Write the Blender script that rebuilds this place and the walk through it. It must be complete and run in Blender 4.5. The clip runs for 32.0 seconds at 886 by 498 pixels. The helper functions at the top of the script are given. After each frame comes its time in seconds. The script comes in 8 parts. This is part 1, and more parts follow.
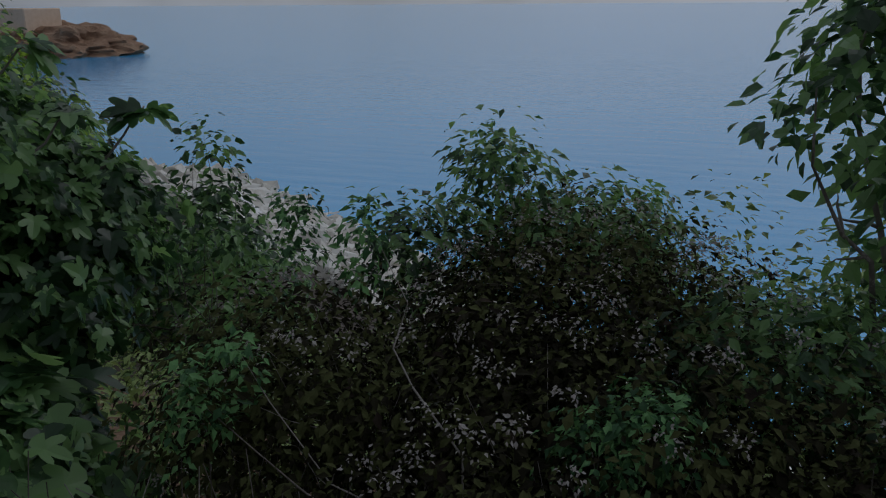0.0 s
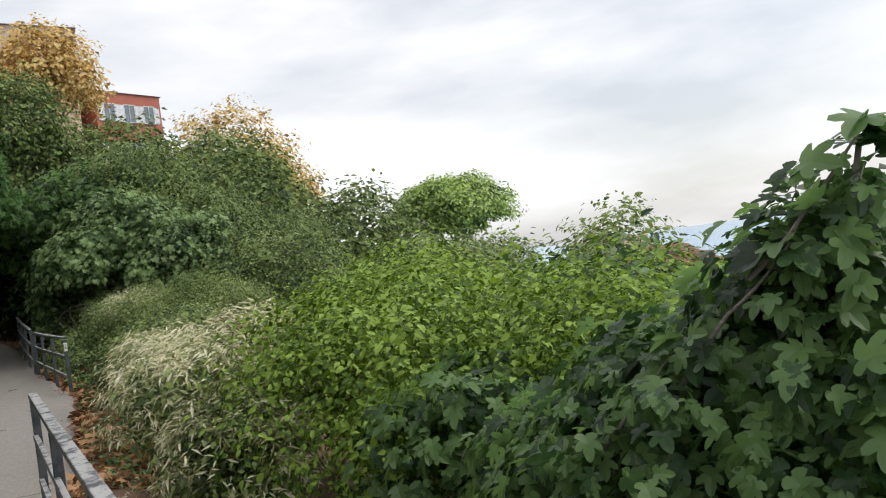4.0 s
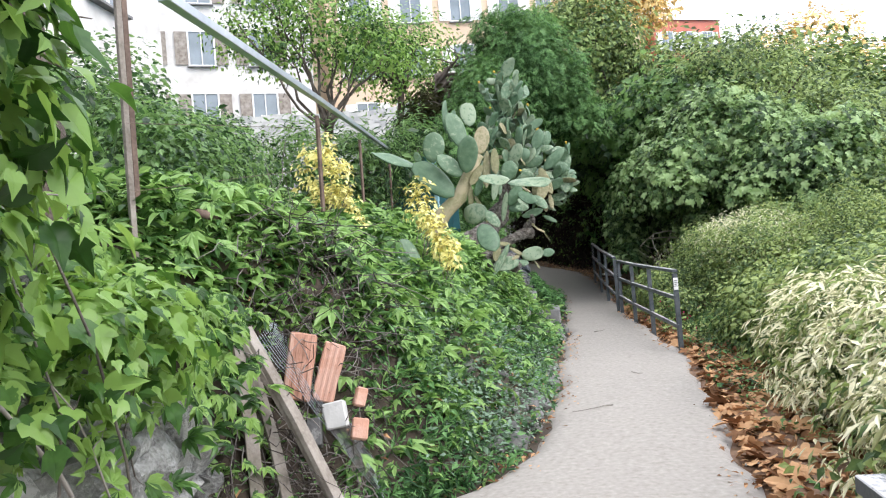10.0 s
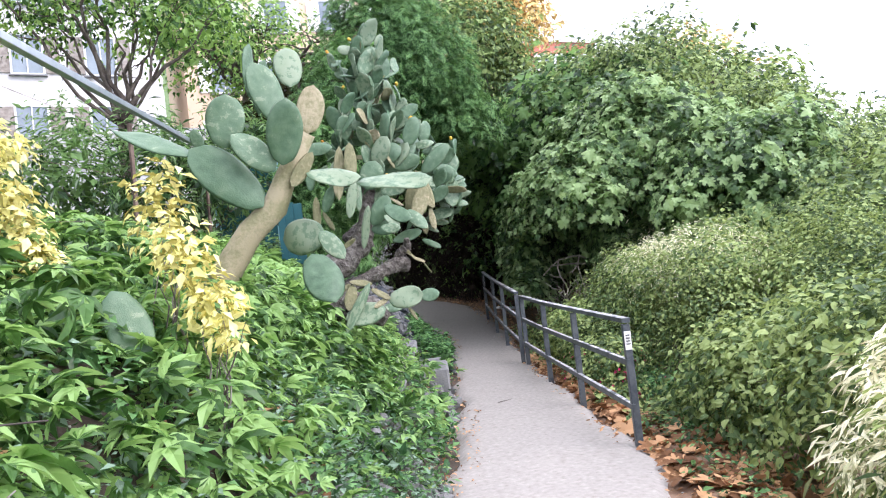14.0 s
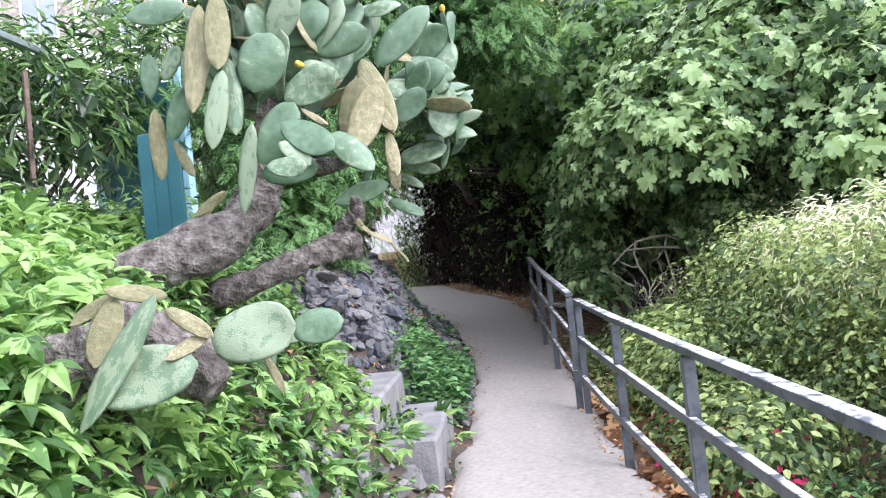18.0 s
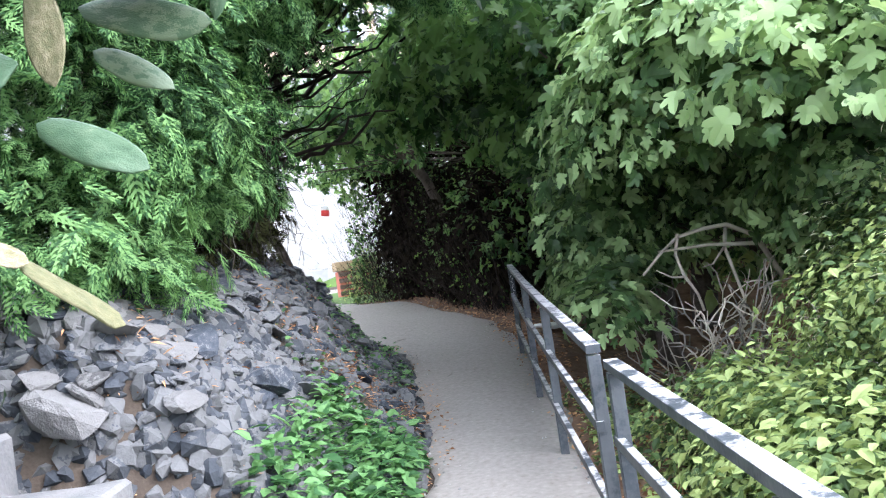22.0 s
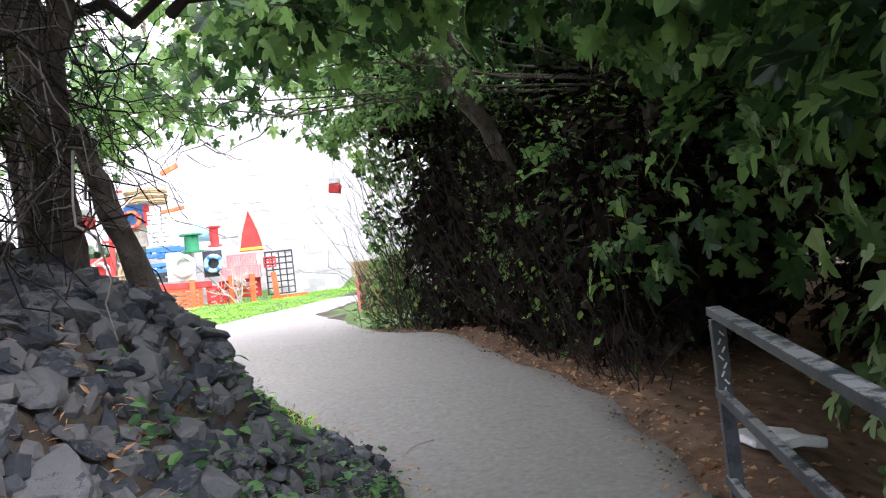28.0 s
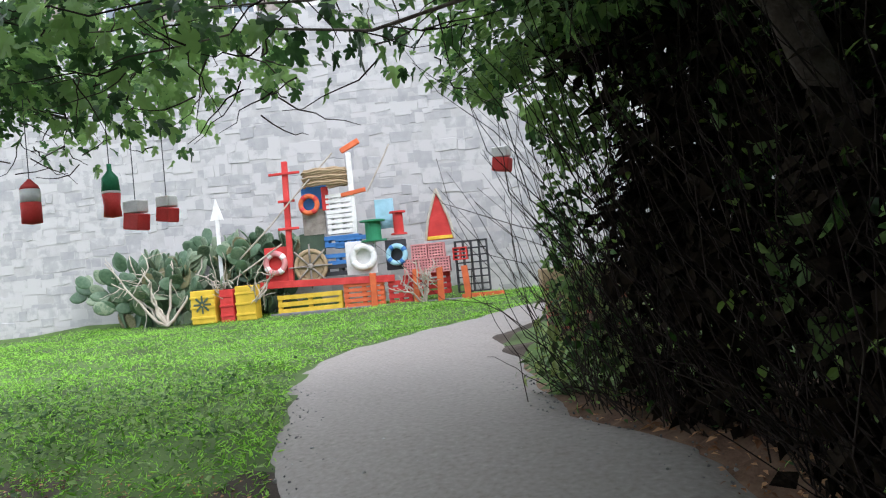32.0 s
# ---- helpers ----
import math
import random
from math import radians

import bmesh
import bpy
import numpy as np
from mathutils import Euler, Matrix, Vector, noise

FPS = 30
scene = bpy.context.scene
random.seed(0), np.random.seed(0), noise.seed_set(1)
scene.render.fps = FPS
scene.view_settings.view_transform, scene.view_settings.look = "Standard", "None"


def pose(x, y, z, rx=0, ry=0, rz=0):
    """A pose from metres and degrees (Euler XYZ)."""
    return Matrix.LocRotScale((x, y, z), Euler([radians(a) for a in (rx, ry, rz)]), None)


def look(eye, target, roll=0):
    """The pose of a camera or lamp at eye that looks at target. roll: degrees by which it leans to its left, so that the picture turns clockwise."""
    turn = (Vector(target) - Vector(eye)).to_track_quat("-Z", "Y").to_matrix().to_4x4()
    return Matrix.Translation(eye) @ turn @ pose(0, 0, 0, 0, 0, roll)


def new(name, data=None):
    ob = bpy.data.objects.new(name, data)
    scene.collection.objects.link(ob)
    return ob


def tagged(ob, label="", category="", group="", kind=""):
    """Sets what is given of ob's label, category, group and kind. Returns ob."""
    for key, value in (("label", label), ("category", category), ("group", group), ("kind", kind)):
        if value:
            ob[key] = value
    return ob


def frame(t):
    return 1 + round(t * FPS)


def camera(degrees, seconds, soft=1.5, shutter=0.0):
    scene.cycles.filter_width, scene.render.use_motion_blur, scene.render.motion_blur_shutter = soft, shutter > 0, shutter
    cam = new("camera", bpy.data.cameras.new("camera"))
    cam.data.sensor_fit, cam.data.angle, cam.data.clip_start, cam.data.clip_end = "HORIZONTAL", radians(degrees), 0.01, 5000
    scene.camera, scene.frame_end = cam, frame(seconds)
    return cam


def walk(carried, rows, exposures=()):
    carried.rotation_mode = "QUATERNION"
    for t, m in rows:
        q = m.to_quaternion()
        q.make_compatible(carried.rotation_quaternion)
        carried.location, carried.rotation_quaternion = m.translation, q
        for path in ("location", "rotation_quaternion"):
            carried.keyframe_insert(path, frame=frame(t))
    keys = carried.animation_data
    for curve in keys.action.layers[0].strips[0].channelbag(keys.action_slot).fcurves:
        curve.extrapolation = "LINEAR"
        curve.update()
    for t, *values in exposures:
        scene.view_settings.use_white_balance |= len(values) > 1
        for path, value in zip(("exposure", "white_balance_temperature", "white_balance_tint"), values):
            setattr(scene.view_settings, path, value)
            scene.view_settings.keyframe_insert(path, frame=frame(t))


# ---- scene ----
cam = camera(59.5, 32.0, 1.15)
EXPOSURES = [(0, -1.75, 5700, 10), (0.5, -0.95, 6400, 10), (1.0, -0.1, 7000, 10), (1.5, 0.0, 6900, 11), (2.0, 0.05, 6900, 12), (4.5, -0.1, 6500, 10), (6.5, 0.8, 6400, 12), (9, 1.15, 6300, 12), (12, 1.2, 5950, 16), (17, 1.86, 5900, 23), (20, 2.12, 5750, 17), (21, 2.27, 5720, 16), (22, 2.42, 5700, 16), (23, 2.78, 5700, 18), (25.5, 2.98, 5750, 20), (28, 2.4, 6000, 20), (30, 1.95, 5950, 18), (31, 1.32, 5750, 16), (32, 1.0, 5900, 14)]
PATH = [
    (0, (0.48, 0.342, 1.369), (2.271, 0.995, 0.763), -0.4),
    (0.5, (0.485, 0.515, 1.36), (2.234, 1.203, 0.676), -1.7),
    (1, (0.486, 0.678, 1.341), (2.176, 1.516, 0.676), -2.6),
    (1.5, (0.452, 0.85, 1.349), (2.109, 1.778, 0.722), -4.1),
    (2, (0.422, 1.067, 1.352), (1.939, 2.279, 0.871), -6.1),
    (2.5, (0.38, 1.258, 1.349), (1.756, 2.651, 0.942), -7.2),
    (3, (0.349, 1.456, 1.359), (1.672, 2.918, 1.024), -8.4),
    (3.5, (0.349, 1.648, 1.378), (1.526, 3.258, 1.224), -9.1),
    (4, (0.327, 1.842, 1.37), (1.338, 3.567, 1.397), -8.0),
    (4.5, (0.241, 1.957, 1.379), (1.024, 3.795, 1.471), -8.0),
    (6.5, (0.027, 3.929, 1.287), (-0.058, 5.926, 1.241), -6.4),
    (7, (-0.023, 4.374, 1.285), (-0.192, 6.365, 1.21), -6.3),
    (7.5, (-0.053, 4.814, 1.303), (-0.336, 6.794, 1.326), -4.9),
    (8, (-0.082, 5.21, 1.272), (-0.49, 7.168, 1.329), -3.9),
    (8.5, (-0.07, 5.574, 1.286), (-0.376, 7.551, 1.281), -4.3),
    (9, (-0.03, 6.0, 1.32), (-0.381, 7.968, 1.355), -4.1),
    (9.5, (-0.035, 6.425, 1.31), (-0.428, 8.385, 1.373), -3.8),
    (10, (-0.073, 6.85, 1.304), (-0.356, 8.83, 1.335), -5.0),
    (10.5, (-0.098, 7.319, 1.306), (-0.409, 9.295, 1.323), -5.2),
    (11, (-0.186, 7.698, 1.317), (-0.579, 9.658, 1.379), -5.9),
    (11.5, (-0.297, 8.138, 1.362), (-0.743, 10.082, 1.507), -6.5),
    (12, (-0.302, 8.544, 1.392), (-0.811, 10.469, 1.578), -6.7),
    (12.5, (-0.292, 8.965, 1.383), (-0.607, 10.935, 1.528), -7.2),
    (13, (-0.292, 9.417, 1.383), (-0.353, 11.413, 1.497), -7.5),
    (13.5, (-0.22, 9.823, 1.437), (-0.179, 11.821, 1.522), -6.5),
    (15.5, (0.351, 12.313, 1.445), (0.27, 14.311, 1.504), -6.7),
    (16, (0.377, 12.76, 1.424), (0.366, 14.759, 1.476), -7.0),
    (16.5, (0.421, 13.172, 1.419), (0.355, 15.17, 1.478), -7.2),
    (17, (0.399, 13.602, 1.426), (0.313, 15.6, 1.473), -7.7),
    (17.5, (0.435, 14.053, 1.453), (0.332, 16.05, 1.489), -6.9),
    (18, (0.441, 14.492, 1.442), (0.296, 16.486, 1.485), -6.1),
    (18.5, (0.463, 14.904, 1.456), (0.416, 16.903, 1.499), -6.8),
    (19, (0.52, 15.338, 1.459), (0.478, 17.336, 1.518), -7.0),
    (19.5, (0.528, 15.744, 1.451), (0.448, 17.742, 1.496), -7.0),
    (20, (0.556, 16.171, 1.46), (0.488, 18.17, 1.494), -7.5),
    (20.5, (0.619, 16.566, 1.487), (0.555, 18.565, 1.517), -6.9),
    (21, (0.626, 16.998, 1.48), (0.568, 18.997, 1.503), -7.1),
    (21.5, (0.587, 17.437, 1.467), (0.605, 19.437, 1.48), -8.5),
    (22, (0.574, 17.856, 1.512), (0.48, 19.853, 1.558), -8.3),
    (22.5, (0.569, 18.289, 1.52), (0.495, 20.287, 1.571), -7.7),
    (23, (0.552, 18.713, 1.523), (0.506, 20.712, 1.582), -7.2),
    (23.5, (0.556, 19.223, 1.534), (0.332, 21.209, 1.62), -6.6),
    (24, (0.523, 19.706, 1.56), (0.473, 21.702, 1.669), -7.1),
    (24.5, (0.491, 20.161, 1.559), (0.374, 22.152, 1.703), -6.0),
    (25, (0.469, 20.619, 1.535), (0.302, 22.607, 1.667), -4.6),
    (25.5, (0.478, 21.03, 1.561), (0.383, 23.025, 1.667), -5.5),
    (27.5, (0.304, 22.962, 1.715), (0.099, 24.949, 1.807), -7.3),
    (28, (0.218, 23.446, 1.709), (-0.03, 25.43, 1.758), -6.4),
    (28.5, (0.175, 23.972, 1.705), (-0.014, 25.963, 1.709), -6.6),
    (29, (0.177, 24.512, 1.784), (-0.054, 26.498, 1.758), -6.4),
    (29.5, (0.129, 25.064, 1.852), (-0.143, 27.045, 1.817), -6.5),
    (30, (0.085, 25.589, 1.898), (-0.204, 27.568, 1.875), -6.3),
    (30.5, (0.068, 26.054, 1.999), (-0.484, 27.976, 2.04), -5.5),
    (31, (0.002, 26.52, 1.994), (-0.681, 28.399, 2.043), -5.1),
    (31.5, (-0.094, 26.932, 2.05), (-0.774, 28.813, 2.094), -5.5),
    (32, (-0.24, 27.424, 2.104), (-1.052, 29.251, 2.153), -5.5),
]
walk(cam, [(t, look(eye, target, roll)) for t, eye, target, roll in PATH], EXPOSURES)

# ---------------- light ----------------
world = bpy.data.worlds.new("sky")
scene.world = world
world.use_nodes = True
wn = world.node_tree
wn.nodes.clear()
SUN_ELEV, SUN_ROT = radians(42), radians(116)
w_sky = wn.nodes.new("ShaderNodeTexSky")
w_sky.sky_type, w_sky.sun_disc = "NISHITA", False
w_sky.sun_elevation, w_sky.sun_rotation = SUN_ELEV, SUN_ROT
w_sky.air_density, w_sky.dust_density, w_sky.ozone_density = 1.0, 2.5, 1.0
w_co = wn.nodes.new("ShaderNodeTexCoord")
w_map = wn.nodes.new("ShaderNodeMapping")
w_map.inputs["Scale"].default_value = (1.2, 1.2, 4.0)
w_noise = wn.nodes.new("ShaderNodeTexNoise")
w_noise.inputs["Scale"].default_value, w_noise.inputs["Detail"].default_value = 1.6, 7
w_ramp = wn.nodes.new("ShaderNodeValToRGB")
w_ramp.color_ramp.elements[0].position, w_ramp.color_ramp.elements[1].position = 0.34, 0.60
w_ramp.color_ramp.elements[0].color = (0.45, 0.45, 0.45, 1)
w_mix = wn.nodes.new("ShaderNodeMix")
w_mix.data_type = "RGBA"
w_mix.inputs[7].default_value = (9.3, 9.4, 9.6, 1)
w_bg = wn.nodes.new("ShaderNodeBackground")
w_bg.inputs[1].default_value = 0.13
w_out = wn.nodes.new("ShaderNodeOutputWorld")
wn.links.new(w_co.outputs["Generated"], w_map.inputs[0])
wn.links.new(w_map.outputs[0], w_noise.inputs["Vector"])
wn.links.new(w_noise.outputs[0], w_ramp.inputs[0])
wn.links.new(w_ramp.outputs[0], w_mix.inputs[0])
wn.links.new(w_sky.outputs[0], w_mix.inputs[6])
wn.links.new(w_mix.outputs[2], w_bg.inputs[0])
wn.links.new(w_bg.outputs[0], w_out.inputs[0])
sun = new("sun", bpy.data.lights.new("sun", "SUN"))
sun.data.energy, sun.data.angle, sun.data.color = 1.3, radians(38), (1.0, 0.96, 0.90)
# a veiled sun over the sea
sun.matrix_world = look((40, -5, 40), (0, 15, 0))

# ---------------- materials ----------------
rng = np.random.default_rng(7)


def material(name, colors, rough=0.7, scale=6.0, bump=0.3, metal=0.0, spec=0.4, detail=6, fine=60.0, island=0.0, objrand=0.0, dist=0.02):
    """Noise-driven colours between the given ones, finer grain over it, and relief."""
    m = bpy.data.materials.new(name)
    m.use_nodes = True
    nt = m.node_tree
    N, L = nt.nodes, nt.links
    bs = N["Principled BSDF"]
    bs.inputs["Roughness"].default_value, bs.inputs["Metallic"].default_value = rough, metal
    bs.inputs["Specular IOR Level"].default_value = spec
    co = N.new("ShaderNodeTexCoord")
    n1 = N.new("ShaderNodeTexNoise")
    n1.inputs["Scale"].default_value, n1.inputs["Detail"].default_value = scale, detail
    n2 = N.new("ShaderNodeTexNoise")
    n2.inputs["Scale"].default_value, n2.inputs["Detail"].default_value = fine, 3
    L.new(co.outputs["Object"], n1.inputs["Vector"])
    L.new(co.outputs["Object"], n2.inputs["Vector"])
    add = N.new("ShaderNodeMath")
    add.operation = "MULTIPLY_ADD"
    L.new(n2.outputs[0], add.inputs[0])
    add.inputs[1].default_value = 0.35
    L.new(n1.outputs[0], add.inputs[2])
    src = add.outputs[0]
    low, high = 0.42, 0.93
    for amount, node, out in ((island, "ShaderNodeNewGeometry", "Random Per Island"), (objrand, "ShaderNodeObjectInfo", "Random")):
        if amount:
            g = N.new(node)
            a2 = N.new("ShaderNodeMath")
            a2.operation = "MULTIPLY_ADD"
            L.new(g.outputs[out], a2.inputs[0])
            a2.inputs[1].default_value = amount
            L.new(src, a2.inputs[2])
            src = a2.outputs[0]
            high += amount * 0.8
    ramp = N.new("ShaderNodeValToRGB")
    els = ramp.color_ramp.elements
    while len(els) < len(colors):
        els.new(0.5)
    for k, c in enumerate(colors):
        els[k].position = low + (high - low) * k / max(1, len(colors) - 1)
        els[k].color = (*c, 1)
    if high > 1:
        sc = N.new("ShaderNodeMath")
        sc.operation = "MULTIPLY"
        sc.inputs[1].default_value = 1 / high
        L.new(src, sc.inputs[0])
        src = sc.outputs[0]
        for e in els:
            e.position = e.position / high
    L.new(src, ramp.inputs[0])
    L.new(ramp.outputs[0], bs.inputs["Base Color"])
    if bump:
        b = N.new("ShaderNodeBump")
        b.inputs["Strength"].default_value, b.inputs["Distance"].default_value = bump, dist
        L.new(add.outputs[0], b.inputs["Height"])
        L.new(b.outputs[0], bs.inputs["Normal"])
    return m


def leaf_material(name, colors, rough=0.42, through_light=0.27, spec=0.2, blue=1.0, cool=True):
    """Leaf with a tone of its own from leaf to leaf, a slow drift over the plant, and light that shines through."""
    m_ = max(1, len(colors) - 1)
    colors = [tuple(v * (0.34 + 0.92 * k / m_) for v in (r, g, max(b * blue, 0.36 * g if g > r * 1.25 and cool else 0))) for k, (r, g, b) in enumerate(colors)]
    m = material(name, colors, rough, 0.9, 0.0, 0.0, spec, 2, 25.0, island=0.7)
    nt = m.node_tree
    bs = nt.nodes["Principled BSDF"]
    ramp = next(n for n in nt.nodes if n.type == "VALTORGB")
    tr = nt.nodes.new("ShaderNodeBsdfTranslucent")
    hs = nt.nodes.new("ShaderNodeHueSaturation")
    hs.inputs["Value"].default_value, hs.inputs["Saturation"].default_value, hs.inputs["Hue"].default_value = 1.5, 1.1, 0.485
    nt.links.new(ramp.outputs[0], hs.inputs["Color"])
    nt.links.new(hs.outputs[0], tr.inputs[0])
    mx = nt.nodes.new("ShaderNodeMixShader")
    mx.inputs[0].default_value = through_light
    nt.links.new(bs.outputs[0], mx.inputs[1])
    nt.links.new(tr.outputs[0], mx.inputs[2])
    nt.links.new(mx.outputs[0], nt.nodes["Material Output"].inputs[0])
    return m


M = {}
M["earth"] = material("earth", [(0.026, 0.019, 0.014), (0.055, 0.042, 0.031), (0.10, 0.08, 0.062)], 0.95, 1.7, 0.6)
M["path"] = material("trodden_path", [(0.225, 0.203, 0.18), (0.28, 0.258, 0.233), (0.31, 0.287, 0.26), (0.36, 0.335, 0.306)], 0.95, 26, 0.05, fine=280, dist=0.003, detail=14)
M["grassland"] = material("grassland", [(0.045, 0.06, 0.02), (0.075, 0.13, 0.03), (0.12, 0.2, 0.05)], 0.9, 1.2, 0.5)
# Near-black tone puts the shade deep in tangles into the stems
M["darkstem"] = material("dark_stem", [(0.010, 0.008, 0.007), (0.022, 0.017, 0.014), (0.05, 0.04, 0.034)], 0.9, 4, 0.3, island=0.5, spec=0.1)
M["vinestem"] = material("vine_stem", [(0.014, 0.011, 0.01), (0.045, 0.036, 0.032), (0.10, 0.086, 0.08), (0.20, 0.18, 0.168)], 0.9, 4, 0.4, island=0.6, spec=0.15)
M["bankstone"] = material("bank_stone", [(0.05, 0.05, 0.05), (0.10, 0.10, 0.10), (0.17, 0.168, 0.164)], 0.92, 9, 1.0, island=0.3, objrand=0.5, detail=10)
# Near-black leaf tone that stands in for shade inside bushes and vines
M["shadeleaf"] = material("shade_leaf", [(0.006, 0.005, 0.004), (0.014, 0.011, 0.008), (0.03, 0.023, 0.017)], 0.95, 9, 0.3, island=0.5, spec=0.05)
M["paint"] = material("rail_paint", [(0.025, 0.032, 0.038), (0.045, 0.055, 0.065), (0.06, 0.07, 0.08)], 0.45, 9, 0.15)
M["stone"] = material("rubble_stone", [(0.026, 0.034, 0.046), (0.05, 0.059, 0.074), (0.084, 0.092, 0.105), (0.155, 0.16, 0.164)], 0.88, 7, 0.9, objrand=0.9, detail=8, spec=0.25)
M["splitstone"] = material("split_stone", [(0.023, 0.029, 0.038), (0.048, 0.054, 0.063), (0.074, 0.08, 0.088), (0.125, 0.127, 0.128)], 0.88, 7, 0.8, island=0.8, detail=8, spec=0.25)
M["wallstone"] = material("wall_stone", [(0.07, 0.07, 0.068), (0.19, 0.19, 0.183), (0.32, 0.32, 0.305), (0.46, 0.455, 0.435)], 0.92, 6, 1.0, objrand=0.35, island=0.2, detail=10, dist=0.04)
M["palestone"] = material("pale_field_stone", [(0.29, 0.295, 0.30), (0.38, 0.38, 0.375), (0.47, 0.465, 0.455)], 0.92, 4, 0.3, island=0.5, detail=9, dist=0.015)
M["palemortar"] = material("pale_mortar", [(0.36, 0.355, 0.345), (0.42, 0.415, 0.405), (0.48, 0.475, 0.465)], 0.95, 3, 0.3)
M["mortar"] = material("old_mortar", [(0.06, 0.058, 0.055), (0.22, 0.222, 0.215), (0.38, 0.385, 0.375), (0.50, 0.50, 0.485)], 0.95, 4, 1.0, dist=0.05, detail=10)
M["concrete"] = material("concrete", [(0.12, 0.124, 0.128), (0.18, 0.18, 0.18), (0.235, 0.23, 0.222)], 0.92, 5, 0.8, detail=9)
M["bark"] = material("bark", [(0.045, 0.034, 0.026), (0.10, 0.08, 0.065), (0.17, 0.145, 0.12)], 0.95, 9, 1.0, dist=0.03)
M["twig"] = material("dry_twig", [(0.04, 0.03, 0.024), (0.09, 0.076, 0.064), (0.17, 0.15, 0.13), (0.26, 0.235, 0.21)], 0.9, 4, 0.4, island=0.6)
M["deadwood"] = material("bleached_wood", [(0.30, 0.26, 0.21), (0.46, 0.41, 0.34), (0.56, 0.51, 0.44)], 0.85, 5, 0.3)
M["cactus_trunk"] = material("cactus_trunk", [(0.03, 0.026, 0.022), (0.085, 0.074, 0.064), (0.16, 0.145, 0.128), (0.27, 0.25, 0.225)], 0.95, 16, 1.0, dist=0.06, detail=9)
M["pad"] = material("cactus_pad", [(0.035, 0.075, 0.038), (0.07, 0.13, 0.07), (0.115, 0.18, 0.105), (0.19, 0.245, 0.155)], 0.48, 6, 0.3, objrand=0.45, fine=70, detail=8)
M["pad_old"] = material("cactus_pad_old", [(0.11, 0.12, 0.055), (0.20, 0.19, 0.10), (0.31, 0.27, 0.17)], 0.75, 8, 0.5, objrand=0.3, detail=8)
M["fruit"] = material("cactus_fruit", [(0.42, 0.16, 0.02), (0.55, 0.30, 0.03), (0.6, 0.42, 0.05)], 0.5, 4, 0.2, objrand=0.4)
M["fig"] = leaf_material("fig_leaf", [(0.02, 0.052, 0.014), (0.042, 0.096, 0.024), (0.072, 0.148, 0.034), (0.13, 0.22, 0.05)], 0.34, 0.45, 0.4)
M["figpale"] = leaf_material("fig_leaf_pale", [(0.034, 0.08, 0.026), (0.08, 0.155, 0.052), (0.14, 0.232, 0.085), (0.225, 0.315, 0.14)], 0.4, 0.34, 0.26)
M["laurel"] = leaf_material("dark_leaf", [(0.034, 0.07, 0.02), (0.078, 0.135, 0.036), (0.13, 0.195, 0.055), (0.20, 0.26, 0.09)], 0.42)
M["creeper"] = leaf_material("creeper_leaf", [(0.02, 0.06, 0.01), (0.045, 0.12, 0.026), (0.085, 0.185, 0.042), (0.165, 0.27, 0.07)], 0.34, 0.38, 0.32, cool=False)
M["ivy"] = leaf_material("ivy_leaf", [(0.05, 0.095, 0.02), (0.10, 0.17, 0.038), (0.15, 0.225, 0.06), (0.23, 0.29, 0.105)], 0.42)
M["ivybright"] = leaf_material("bright_ivy_leaf", [(0.045, 0.10, 0.012), (0.095, 0.19, 0.022), (0.16, 0.27, 0.04), (0.24, 0.35, 0.07)], 0.42, cool=False)
M["figlit"] = leaf_material("thin_fig_leaf", [(0.022, 0.058, 0.012), (0.045, 0.105, 0.02), (0.075, 0.155, 0.03), (0.13, 0.22, 0.045)], 0.38, 0.5, 0.3)
M["bankleaf"] = leaf_material("bank_creeper_leaf", [(0.03, 0.085, 0.02), (0.062, 0.15, 0.036), (0.11, 0.225, 0.06), (0.2, 0.32, 0.105)], 0.34, 0.36, 0.32, cool=False)
M["pale"] = leaf_material("pale_flowering_leaf", [(0.16, 0.21, 0.07), (0.40, 0.42, 0.20), (0.60, 0.59, 0.38), (0.68, 0.66, 0.50)], 0.5)
M["yellow"] = leaf_material("yellow_leaf", [(0.46, 0.42, 0.10), (0.58, 0.54, 0.17), (0.66, 0.63, 0.28)], 0.5)
M["conifer"] = leaf_material("cypress_spray", [(0.018, 0.055, 0.014), (0.045, 0.115, 0.026), (0.085, 0.185, 0.04), (0.14, 0.25, 0.06)], 0.55, 0.3, 0.12, blue=1.1)
M["pine"] = leaf_material("pine_needles", [(0.14, 0.22, 0.04), (0.27, 0.38, 0.06), (0.40, 0.52, 0.10)], 0.6, 0.3)
M["autumn"] = leaf_material("autumn_leaf", [(0.34, 0.23, 0.07), (0.52, 0.38, 0.14), (0.64, 0.52, 0.25)], 0.6, 0.35)
M["dryleaf"] = leaf_material("fallen_leaf", [(0.16, 0.07, 0.03), (0.30, 0.15, 0.07), (0.42, 0.25, 0.13)], 0.8, 0.1)
M["herb"] = leaf_material("herb_leaf", [(0.03, 0.09, 0.012), (0.06, 0.15, 0.02), (0.11, 0.22, 0.035)], 0.5, blue=1.9)
M["greyherb"] = leaf_material("grey_green_leaf", [(0.06, 0.10, 0.06), (0.10, 0.16, 0.09), (0.17, 0.24, 0.16)], 0.6, blue=1.1)
M["grass"] = leaf_material("grass_blade", [(0.05, 0.11, 0.012), (0.10, 0.2, 0.02), (0.18, 0.27, 0.045)], 0.5, 0.35, blue=1.6)
M["lawngrass"] = leaf_material("lawn_grass", [(0.085, 0.25, 0.03), (0.165, 0.42, 0.05), (0.28, 0.52, 0.10)], 0.5, 0.35, cool=False)
